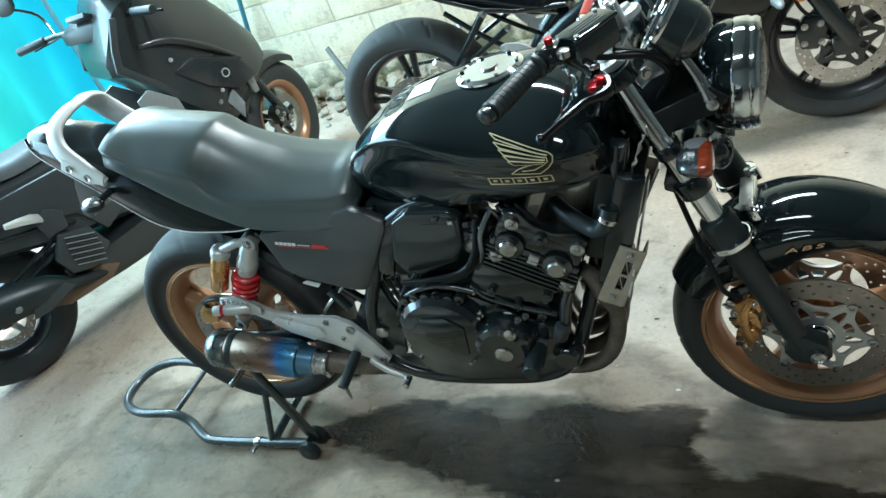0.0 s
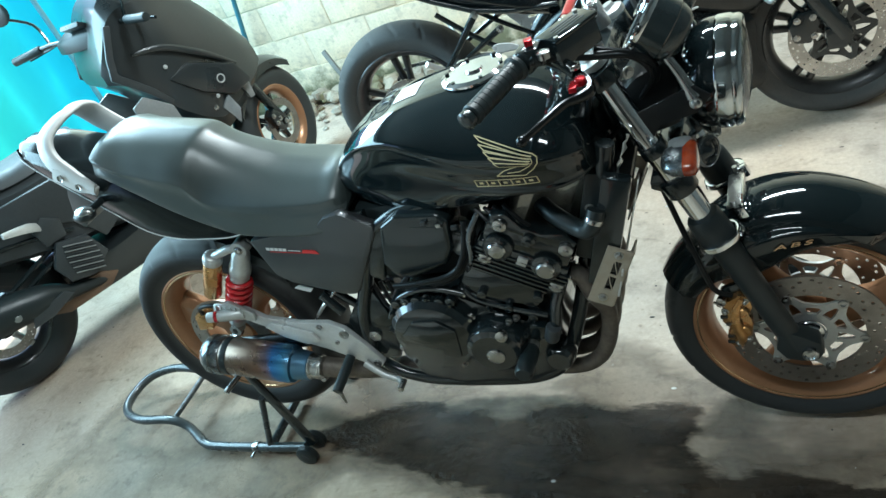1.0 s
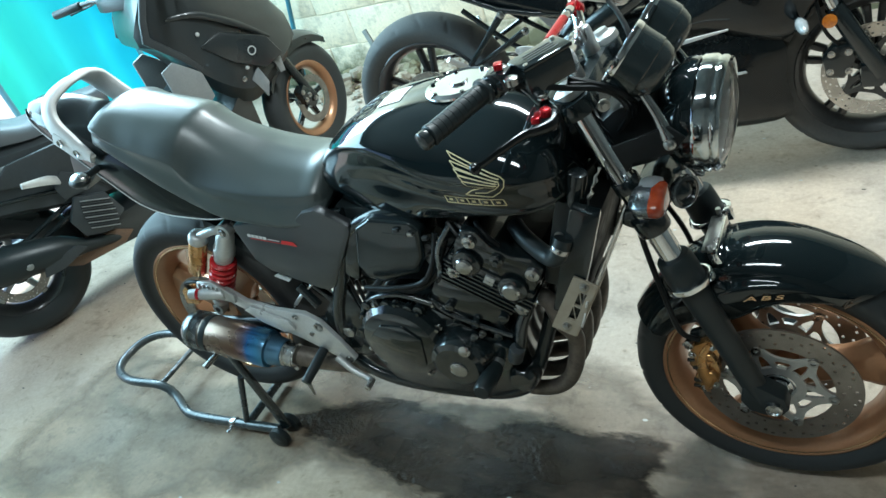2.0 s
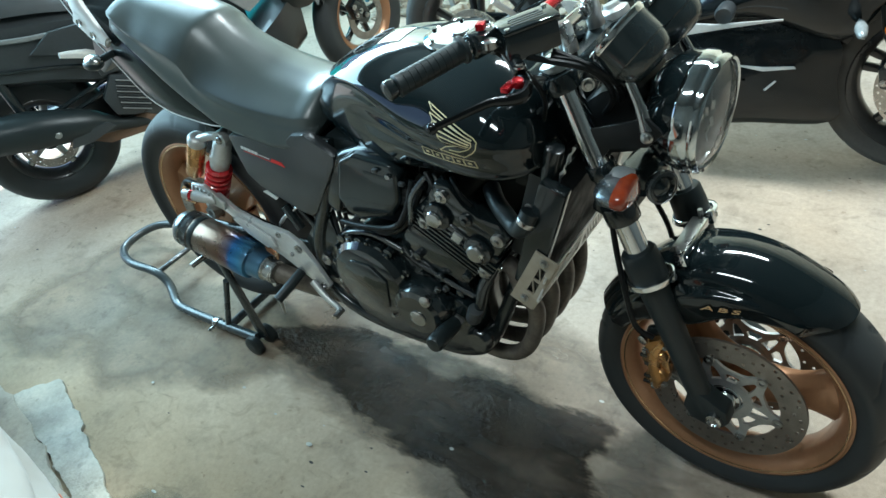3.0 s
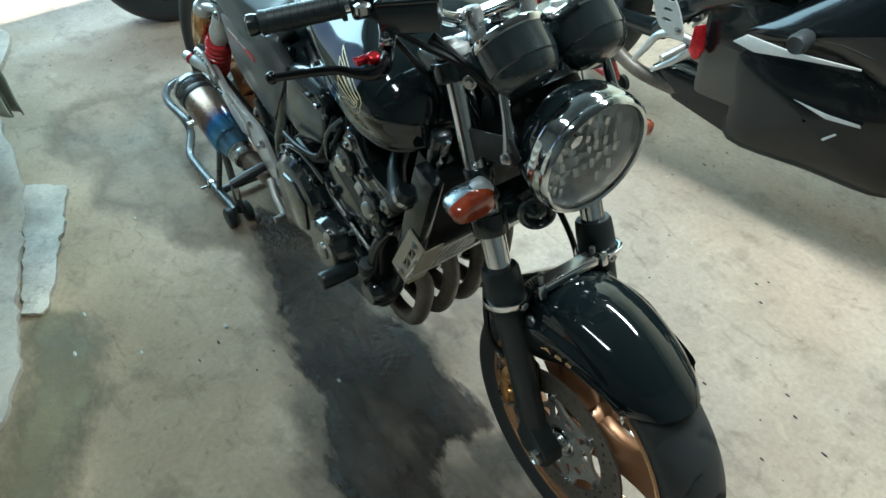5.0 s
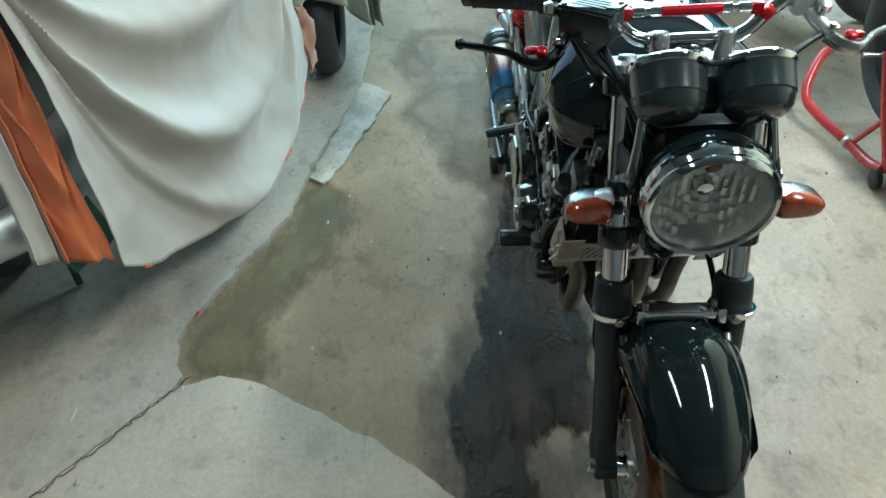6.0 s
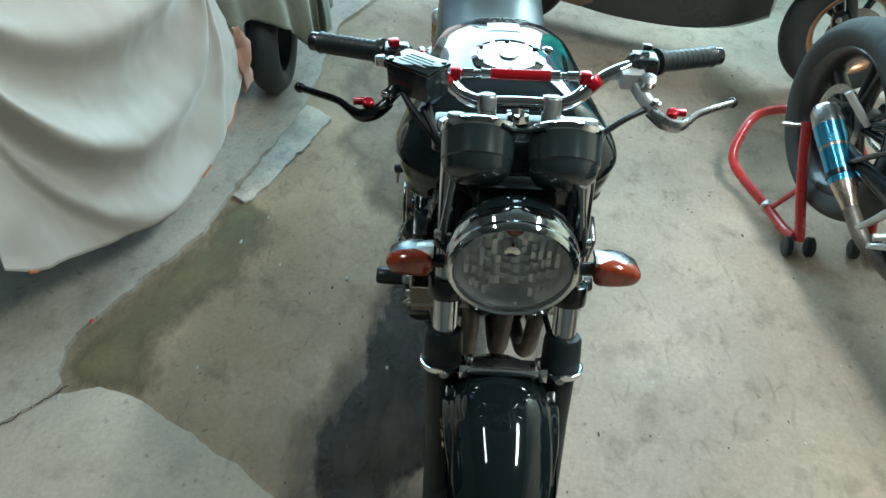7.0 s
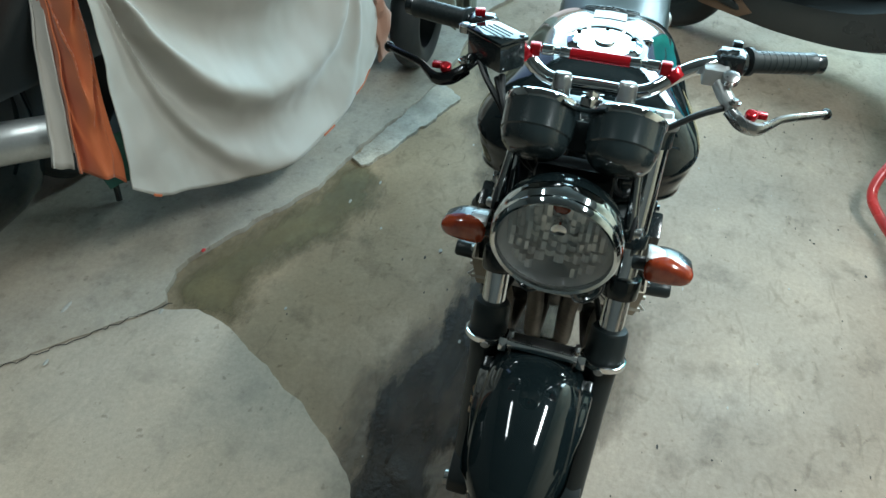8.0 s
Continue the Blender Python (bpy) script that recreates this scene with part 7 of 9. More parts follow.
part("plate_hanger", plate([(-0.20, 0.97), (-0.08, 0.92), (-0.10, 0.89), (-0.20, 0.84), (-0.27, 0.80), (-0.29, 0.82), (-0.25, 0.90)], -0.045, 0.045), matte_black, bike, "black number plate hanger", 0.008)
part("rear_mudguard", loft([[(0.35 * math.cos(radians(a)) * 1.0 + 0.0, y, 0.406 + 0.35 * math.sin(radians(a)) + dz) for y, dz in ((-0.085, -0.03), (-0.08, 0.0), (-0.04, 0.01), (0, 0.012), (0.04, 0.01), (0.08, 0.0), (0.085, -0.03), (0.08, -0.034), (0.04, 0.004), (0, 0.006), (-0.04, 0.004), (-0.08, -0.034))] for a in range(35, 66, 5)]), matte_black, bike, "black inner mudguard")

part("inner_airbox", box((0.665, 0, 0.655), (0.20, 0.19, 0.20)), matte_black, bike, "black airbox between the frame tubes", 0.02)
part("coil_tray", box((0.955, 0, 0.765), (0.28, 0.12, 0.07), Matrix.Rotation(-0.12, 4, "Y")), matte_black, bike, "black tray under the tank", 0.012)

# side panels and airbox
for s in (-1, 1):
    m_ = (lambda g: g) if s < 0 else (lambda g: g.mirrored())
    outline = [(0.302, 0.742), (0.318, 0.640), (0.350, 0.610), (0.470, 0.560), (0.500, 0.556), (0.520, 0.570), (0.626, 0.716), (0.630, 0.735), (0.560, 0.778), (0.520, 0.772), (0.480, 0.745), (0.420, 0.752)]
    pan = part("side_panel", m_(plate(outline, -0.108, -0.136)), panel_grey, bike, "dark grey side panel with small badges", 0.010)
    for k in range(5):
        u0, u1 = 0.338 + k * 0.0105, 0.338 + k * 0.0105 + 0.0085
        zz = lambda u: 0.7130 - (u - 0.338) * 0.205
        part("badge", m_(plate([(u0, zz(u0)), (u0 + 0.002, zz(u0) + 0.0075), (u1 + 0.002, zz(u1) + 0.0075), (u1, zz(u1))], -0.1362, -0.1370)), white_paint, pan, "pale bar badge")
    part("badge", m_(plate([(0.393, 0.7035), (0.393, 0.7055), (0.424, 0.6995), (0.424, 0.6975)], -0.1362, -0.1370)), white_paint, pan, "thin pale bar badge")
    part("badge", m_(plate([(0.345, 0.7070), (0.345, 0.7085), (0.424, 0.6935), (0.424, 0.6920)], -0.1362, -0.1370)), red_decal, pan, "thin red bar badge")
    part("badge", m_(plate([(0.426, 0.692), (0.432, 0.701), (0.462, 0.695), (0.468, 0.684), (0.446, 0.689)], -0.1362, -0.1374)), red_decal, pan, "red bar badge")
    ab = part("airbox", m_(plate([(0.614, 0.640), (0.648, 0.735), (0.690, 0.757), (0.785, 0.747), (0.803, 0.728), (0.790, 0.660), (0.762, 0.620), (0.668, 0.590), (0.630, 0.602)], -0.060, -0.145)), satin_black, bike, "black airbox side with soft edges", 0.026, 4)
    part("airbox_bar", m_(plate([(0.715, 0.720), (0.716, 0.726), (0.772, 0.718), (0.771, 0.712)], -0.1445, -0.1458)), satin_black, ab)
    part("throttle_body", m_(turned([(0, 0.022), (0.030, 0.022), (0.034, 0.016), (0.046, 0.016), (0.049, 0.012)], (0.788, -0.070, 0.634), (0, -1, 0), 20)), alu, bike, "alloy throttle body end")
    part("throttle_link", m_(box((0.800, -0.085, 0.668), (0.034, 0.03, 0.03), Matrix.Rotation(0.5, 4, "Y"))), steel, bike, "", 0.004)
    part("intake_rubber", m_(cyl((0.80, -0.06, 0.66), (0.86, -0.06, 0.64), 0.028, 16)), matte_black, bike)
    for k in range(3):
        part("wiring", m_(tube([(0.53 + k * 0.02, -0.10, 0.56), (0.56 + k * 0.015, -0.125, 0.50 - k * 0.01), (0.60 + k * 0.01, -0.13, 0.55), (0.66, -0.12, 0.60)], 0.005, 8, 4)), cable, bike)
part("reservoir_hose", tube([(0.44, -0.10, 0.56), (0.40, -0.13, 0.535), (0.36, -0.125, 0.50), (0.33, -0.11, 0.47)], 0.005, 8, 4), steel, bike, "braided brake line")
part("warning_tag", plate([(0.335, 0.585), (0.352, 0.592), (0.385, 0.578), (0.372, 0.568)], -0.120, -0.123), white_paint, bike, "small white tag")
part("battery_box", box((0.45, 0, 0.64), (0.24, 0.18, 0.16)), matte_black, bike, "", 0.01)

# ---------- rear paddock stand ----------
stand = thing("paddock_stand", "dark grey tubular rear paddock stand under the motorcycle", "stand")
loop = [(0.075, -0.160, 0.032), (-0.10, -0.160, 0.030), (-0.26, -0.158, 0.030), (-0.32, -0.150, 0.036), (-0.39, -0.112, 0.062), (-0.45, -0.106, 0.092), (-0.58, -0.112, 0.104), (-0.665, -0.075, 0.108), (-0.690, 0.0, 0.108)]
loop = loop + [(x, -y, z) for x, y, z in reversed(loop[:-1])]
part("frame_tube", tube(loop, 0.0145, 14, 5), stand_grey, stand, "bent dark tube")
part("cross_tube", cyl((-0.445, -0.106, 0.090), (-0.445, 0.106, 0.090), 0.009, 12), stand_grey, stand)
part("cross_tube", cyl((-0.055, -0.160, 0.030), (-0.055, 0.160, 0.030), 0.013, 12), stand_grey, stand)
for s in (-1, 1):
    part("arm", tube([(0.098, s * 0.150, 0.040), (0.065, s * 0.142, 0.160), (0.020, s * 0.134, 0.330)], [0.019, 0.017, 0.015], 10, 0, flat=0.62), satin_black, stand, "flat black lifting arm")
    part("brace", cyl((-0.055, s * 0.158, 0.035), (0.020, s * 0.142, 0.225), 0.009, 10), stand_grey, stand)
    part("support_peg", cyl((0.018, s * 0.120, 0.332), (-0.002, s * 0.205, 0.322), 0.0085, 12), steel, stand, "bright support peg")
    part("clamp_collar", turned([(-0.010, 0.0175), (0.010, 0.0175)], (-0.105, s * 0.160, 0.030), (1, 0, 0), 18) + cyl((-0.105, s * 0.178, 0.030), (-0.105, s * 0.200, 0.030), 0.005, 8), steel, stand, "", 0.001)
    for y_ in (-0.026, 0.030):
        wh = part("caster", turned([(-0.012, 0.008), (-0.012, 0.026), (-0.008, 0.0315), (0.008, 0.0315), (0.012, 0.026), (0.012, 0.008)], (0.092, s * 0.160 + y_, 0.0315), (0, 1, 0), 28, True), matte_black, stand, "small black wheel")
        part("hub", cyl((0.092, s * 0.160 + y_ - 0.013, 0.0315), (0.092, s * 0.160 + y_ + 0.013, 0.0315), 0.011, 14), grey_body, wh)

# ---------- black sports motorcycle beside it ----------
sport = thing("motorcycle", "black faired sports motorcycle raised on a red rear stand", "motorcycle", pose(0.155, 1.135, 0, 0, 0, 6.0))
SR, SF = (0.0, 0.0, 0.428), (1.475, 0.0, 0.298)
dark_wheel = mat("black_wheel_paint", (0.014, 0.015, 0.016), 0.35, coat=0.3, scale=8, color2=(0.04, 0.04, 0.04))
for nm, c, R, w, rr, rw, tm in (("rear_wheel", SR, 0.304, 0.146, 0.222, 0.112, rubber_dusty), ("front_wheel", SF, 0.298, 0.112, 0.224, 0.086, rubber_dusty)):
    wh = part(nm, at(turned([(-rw * 0.5, 0.016), (-rw * 0.5, 0.040), (-rw * 0.3, 0.046), (rw * 0.3, 0.046), (rw * 0.5, 0.040), (rw * 0.5, 0.016)], (0, 0, 0), (0, 1, 0), 28, True), c), dark_wheel, sport, "black cast wheel", 0.002)
    part("tyre", at(tyre_geo(R, w, rr, 280, 18, 0.004), c), tm, wh, "worn grey road tyre")
    part("rim", at(rim_geo(rr, rw), c), dark_wheel, wh)
    for k in range(5):
        for sgn in (-1, 1):
            a = k * 1.2566 + 0.3 + sgn * 0.13
            part("spoke", at(spoke_geo(0.040, rr - 0.032, 0.030, 0.026, rw * 0.4, rw * 0.3), c, -a), dark_wheel, wh, "", 0.002)
    part("brake_disc", at(disc_geo(0.085 if nm == "rear_wheel" else 0.105, 0.112 if nm == "rear_wheel" else 0.149), (c[0], -0.058, c[2])), mat("pale_disc_steel", (0.48, 0.46, 0.43), 0.3, metal=0.9, scale=20), wh, "bright drilled brake disc")
    part("disc_carrier", at(carrier_geo(0.040, 0.082 if nm == "rear_wheel" else 0.102, 5), (c[0], -0.058, c[2])), satin_black, wh)
    part("axle", cyl((c[0], -0.11, c[2]), (c[0], 0.11, c[2]), 0.013, 14), steel, wh)
for s in (-1, 1):
    part("fork_leg", cyl((1.485, s * 0.092, 0.30), (1.365, s * 0.092, 0.53), 0.027, 18), satin_black, sport, "black lower fork leg", 0.003)
    part("fork_tube", cyl((1.372, s * 0.092, 0.51), (1.230, s * 0.092, 0.88), 0.020, 18), chrome, sport)
    part("axle_clamp", plate([(1.430, 0.27), (1.430, 0.34), (1.480, 0.335), (1.505, 0.30), (1.485, 0.265)], s * 0.075, s * 0.112), satin_black, sport, "", 0.006)
    part("swing_arm", tube([(-0.05, s * 0.105, 0.44), (0.15, s * 0.11, 0.425), (0.42, s * 0.085, 0.42)], [0.024, 0.028, 0.032], 12, 3, flat=0.6), satin_black, sport, "black swinging arm")
cal2 = part("brake_caliper", plate([(1.340, 0.31), (1.330, 0.37), (1.360, 0.41), (1.405, 0.41), (1.420, 0.36), (1.390, 0.30)], -0.045, -0.100), satin_black, sport, "dark brake caliper", 0.010)
for x, z in ((1.350, 0.33), (1.355, 0.385), (1.400, 0.385), (1.400, 0.325)):
    part("bolt", bolt((x, -0.100, z), (0, -1, 0), 0.007, 0.006), steel, cal2)
part("brake_hose", tube([(1.375, -0.09, 0.41), (1.340, -0.115, 0.47), (1.320, -0.11, 0.56), (1.300, -0.08, 0.64)], 0.006, 8, 4), cable, sport)
rings = []
for k in range(17):
    w = radians(150 - 108 * k / 16)
    rings.append([(SF[0] + (0.315 + d) * math.cos(w), y, SF[2] + (0.315 + d) * math.sin(w)) for y, d in ((-0.066, -0.05), (-0.07, -0.02), (-0.05, 0.004), (0, 0.012), (0.05, 0.004), (0.07, -0.02), (0.066, -0.05), (0.062, -0.05), (0.064, -0.02), (0.046, 0.0), (0, 0.008), (-0.046, 0.0), (-0.064, -0.02), (-0.062, -0.05))])
part("front_mudguard", loft(rings), sport_black, sport, "black front mudguard")


def shell(outline, y_edge, y_bulge, thick=0.006):
    """A fairing panel on the right: an outline of (x, z) that bulges outward from its edge."""
    cx, cz = sum(p[0] for p in outline) / len(outline), sum(p[1] for p in outline) / len(outline)
    ol = spline([(x, z, 0) for x, z in outline], 4, True)
    rings = []
    for u in (1.0, 0.93, 0.78, 0.55, 0.28, 0.02):
        y = y_edge + (y_bulge - y_edge) * math.cos(u * math.pi / 2) ** 0.6 if u < 1 else y_edge
        rings.append([(cx + (x - cx) * u, y, cz + (z - cz) * u) for x, z, _ in ol])
    back = [[(x, y + thick, z) for x, y, z in r] for r in reversed(rings)]
    return loft(rings + back)


for s in (-1, 1):
    m_ = (lambda g: g) if s < 0 else (lambda g: g.mirrored())
    low_f = part("lower_fairing", m_(shell([(0.77, 0.47), (0.79, 0.30), (0.81, 0.175), (1.05, 0.185), (1.275, 0.205), (1.275, 0.33), (1.268, 0.46), (1.10, 0.53), (0.92, 0.52)], -0.105, -0.150)), sport_black, sport, "black lower fairing panel")
    up_f = part("upper_fairing", m_(shell([(0.78, 0.50), (1.04, 0.525), (1.27, 0.46), (1.36, 0.55), (1.45, 0.68), (1.40, 0.84), (1.22, 0.90), (1.02, 0.72), (0.88, 0.60)], -0.110, -0.172)), sport_black, sport, "black upper fairing panel")
    part("stripe", m_(plate([(0.795, 0.510), (0.86, 0.500), (0.98, 0.522), (1.13, 0.545), (1.13, 0.550), (0.95, 0.535), (0.83, 0.540)], -0.172, -0.176)), white_paint, up_f, "white stripe on the fairing", 0.001)
    part("stripe", m_(plate([(0.985, 0.402), (1.08, 0.382), (1.17, 0.392), (1.165, 0.400), (1.08, 0.396)], -0.150, -0.153)), white_paint, low_f, "white stripe on the fairing", 0.001)
    part("scratch", m_(plate([(1.085, 0.322), (1.115, 0.352), (1.120, 0.350), (1.092, 0.320)], -0.147, -0.151)), white_paint, low_f, "pale scuff")
    part("crash_slider", m_(turned([(0, 0.014), (0.02, 0.024), (0.060, 0.027), (0.075, 0.022), (0.072, 0.010)], (0.985, -0.165, 0.585), (0, -1, 0), 22)), grey_body, sport, "grey crash slider")
    part("indicator", m_(turned([(0, 0.008), (0.02, 0.014), (0.05, 0.018), (0.085, 0.012), (0.095, 0.003)], (1.315, -0.13, 0.525), (0.15, -1, -0.05), 16)), mat("smoky_signal_lens", (0.20, 0.22, 0.225), 0.12, coat=0.8, scale=30, color2=(0.32, 0.34, 0.34)), sport, "smoky clear turn signal")
    part("reflector", m_(turned([(0, 0.020), (0.004, 0.020), (0.006, 0.016)], (1.352, -0.122, 0.500), (0.1, -1, 0.1), 22)), amber_bright, sport, "round amber reflector")
    part("frame_spar", m_(tube([(1.15, -0.05, 0.84), (0.85, -0.13, 0.72), (0.55, -0.12, 0.56), (0.42, -0.10, 0.42)], [0.03, 0.035, 0.035, 0.03], 12, 4, flat=0.6)), satin_black, sport)
    part("subframe", m_(tube([(0.62, -0.10, 0.66), (0.35, -0.10, 0.72), (0.0, -0.07, 0.93)], 0.011, 10, 3)), satin_black, sport, "black subframe tube")
    part("subframe_strut", m_(tube([(0.52, -0.10, 0.48), (0.36, -0.10, 0.60), (0.22, -0.09, 0.74)], 0.009, 10, 3)), satin_black, sport)
    slots = [[(0.478 + 0.017 * math.cos(w), 0.556 - 0.030 * k + 0.0055 * math.sin(w)) for w in (2 * math.pi * q / 14 for q in range(14))] for k in range(3)]
    heel = holed([(p[0], p[1]) for p in spline([(0.385, 0.600, 0), (0.440, 0.600, 0), (0.490, 0.565, 0), (0.522, 0.515, 0), (0.540, 0.455, 0), (0.500, 0.455, 0), (0.455, 0.475, 0), (0.425, 0.535, 0)], 4, True)], slots, 0.006)
    hp = part("heel_plate", m_(heel.moved(Matrix.Translation((0, -0.158, 0)))), silver_paint, sport, "silver heel plate with oval slots", sharp=25)
    part("plate_bolt", m_(bolt((0.520, -0.161, 0.475), (0, -1, 0), 0.008, 0.006)), steel, hp)
    part("footrest_arm", m_(tube([(0.575, -0.135, 0.445), (0.515, -0.145, 0.455), (0.455, -0.150, 0.440), (0.418, -0.155, 0.385), (0.385, -0.160, 0.335)], [0.013, 0.014, 0.012, 0.010, 0.008], 10, 4)), alu, hp, "cast alloy footrest arm")
    part("footrest", m_(cyl((0.545, -0.14, 0.435), (0.520, -0.225, 0.415), 0.010, 10)), alu, hp)
    part("pedal", m_(tube([(0.565, -0.155, 0.425), (0.525, -0.165, 0.385), (0.480, -0.170, 0.350), (0.470, -0.185, 0.345)], [0.011, 0.010, 0.008, 0.008], 8, 3)), alu, hp, "alloy lever")
    part("pivot_block", m_(plate([(0.560, 0.415), (0.565, 0.500), (0.595, 0.515), (0.605, 0.440), (0.590, 0.405)], -0.140, -0.156)), red_anod, hp, "red anodised pivot block", 0.004)
    bk = part("peg_bracket", m_(tube([(0.190, -0.118, 0.545), (0.270, -0.112, 0.622), (0.352, -0.105, 0.706)], [0.008, 0.010, 0.012], 8, 0, flat=0.6) + tube([(0.222, -0.118, 0.545), (0.320, -0.110, 0.590), (0.418, -0.102, 0.636)], [0.008, 0.009, 0.012], 8, 0, flat=0.6)), satin_black, sport, "black forked passenger footrest bracket")
    part("passenger_peg", m_(tube([(0.206, -0.122, 0.540), (0.186, -0.150, 0.575), (0.160, -0.185, 0.618)], [0.009, 0.011, 0.010], 10, 3, flat=0.75)), alu, bk, "folded alloy passenger footrest")
    for q_ in ((0.352, -0.110, 0.706), (0.418, -0.108, 0.636)):
        part("bolt", m_(bolt(q_, (0, -1, 0), 0.009, 0.007)), steel, bk)
part("tank", loft([[(x, y * w, zb + (zt - zb) * v) for y, v in ((-0.6, 0), (-1, 0.35), (-0.95, 0.7), (-0.5, 0.97), (0, 1), (0.5, 0.97), (0.95, 0.7), (1, 0.35), (0.6, 0))] for x, w, zb, zt in ((0.58, 0.08, 0.72, 0.84), (0.66, 0.13, 0.70, 0.93), (0.82, 0.165, 0.70, 1.0), (1.0, 0.16, 0.72, 0.99), (1.1, 0.10, 0.75, 0.92))]), sport_black, sport, "black fuel tank", 0.006)
part("seat", loft([[(x, y * w, z + h) for y, h in ((-1, -0.05), (-0.9, -0.005), (-0.4, 0.008), (0, 0.012), (0.4, 0.008), (0.9, -0.005), (1, -0.05), (0, -0.06))] for x, w, z in ((0.12, 0.12, 1.01), (0.28, 0.14, 0.93), (0.34, 0.15, 0.88), (0.5, 0.12, 0.86), (0.6, 0.07, 0.87))]), dark_seat, sport, "black seat", 0.004)
part("tail_cowl", loft([[(x, y * w, z + h * t) for y, h in ((-1, -0.3), (-0.9, 0.4), (0, 0.6), (0.9, 0.4), (1, -0.3), (0.6, -0.6), (-0.6, -0.6))] for x, w, z, t in ((-0.30, 0.03, 1.12, 0.04), (-0.15, 0.08, 1.06, 0.10), (0.1, 0.12, 0.955, 0.14), (0.32, 0.13, 0.825, 0.16), (0.50, 0.12, 0.735, 0.15), (0.62, 0.10, 0.68, 0.12))]), sport_black, sport, "black tail cowl", 0.008)
part("engine", box((0.78, 0, 0.45), (0.42, 0.24, 0.34)) + box((0.92, 0, 0.60), (0.2, 0.22, 0.2), Matrix.Rotation(0.5, 4, "Y")), engine_black, sport, "dark engine", 0.03)
part("belly_pan", plate([(0.50, 0.30), (0.60, 0.22), (0.80, 0.18), (1.26, 0.225), (1.25, 0.30), (0.60, 0.33)], -0.10, 0.10), sport_black, sport, "", 0.02)
part("headlight_nose", loft([[(x, y * w, z + h * t) for y, h in ((-1, -0.4), (-1, 0.3), (0, 0.7), (1, 0.3), (1, -0.4), (0, -0.7))] for x, w, z, t in ((1.2, 0.16, 0.86, 0.2), (1.36, 0.15, 0.80, 0.18), (1.52, 0.07, 0.72, 0.10))]), sport_black, sport, "black nose fairing", 0.01)
a, b = Vector((0.30, -0.130, 0.325)), Vector((0.03, -0.135, 0.485))
md2 = (b - a).normalized()
l2 = (b - a).length
blue_band = mat("blue_heat_titanium", (0.05, 0.30, 0.58), 0.22, metal=0.9, scale=14, color2=(0.10, 0.42, 0.62))
pale_band = mat("straw_heat_titanium", (0.62, 0.52, 0.40), 0.25, metal=0.9, scale=14, color2=(0.45, 0.36, 0.30))
sil = part("silencer", turned([(0.0, 0.020), (0.05, 0.030), (0.09, 0.038), (l2 - 0.11, 0.042), (l2 - 0.10, 0.042)], a, md2, 30), pale_band, sport, "titanium silencer with blue heat bands")
part("blue_band", turned([(0.085, 0.0385), (0.14, 0.0405), (0.19, 0.0415), (0.191, 0.038)], a, md2, 30), blue_band, sil)
part("blue_band", turned([(l2 - 0.115, 0.0430), (l2 - 0.05, 0.0430), (l2 - 0.048, 0.038)], a, md2, 30), blue_band, sil)
part("end_cone", turned([(l2 - 0.05, 0.043), (l2 - 0.005, 0.041), (l2 + 0.012, 0.032), (l2 + 0.006, 0.024)], a, md2, 30), steel, sil)
part("silencer_strap", turned([(l2 * 0.33, 0.044), (l2 * 0.33 + 0.014, 0.044)], a, md2, 26) + cyl(a + md2 * (l2 * 0.35) + Vector((0, 0, 0.04)), a + md2 * (l2 * 0.35) + Vector((0.1, 0.02, 0.14)), 0.008, 8), satin_black, sil)
part("link_pipe", tube([a + md2 * 0.02, (0.38, -0.12, 0.285), (0.5, -0.08, 0.25), (0.7, -0.05, 0.24)], 0.022, 12, 4), header_steel, sport)
part("chain", tube([(0, 0.085, 0.53), (0.4, 0.085, 0.47), (0.44, 0.085, 0.43), (0.4, 0.085, 0.39), (0, 0.085, 0.35), (-0.08, 0.085, 0.44)], 0.008, 6, 4, True), steel, sport)

# the fairing and the front wheel sit closer to the seat
for ob in sport.children:
    kind_ = ob.name.split(".")[0]
    if kind_ in ("lower_fairing", "upper_fairing", "crash_slider", "indicator", "belly_pan", "headlight_nose"):
        ob.location.x = -0.098
    elif kind_ in ("front_wheel", "fork_leg", "fork_tube", "axle_clamp", "brake_caliper", "brake_hose", "front_mudguard", "reflector"):
        ob.location.x = -0.055

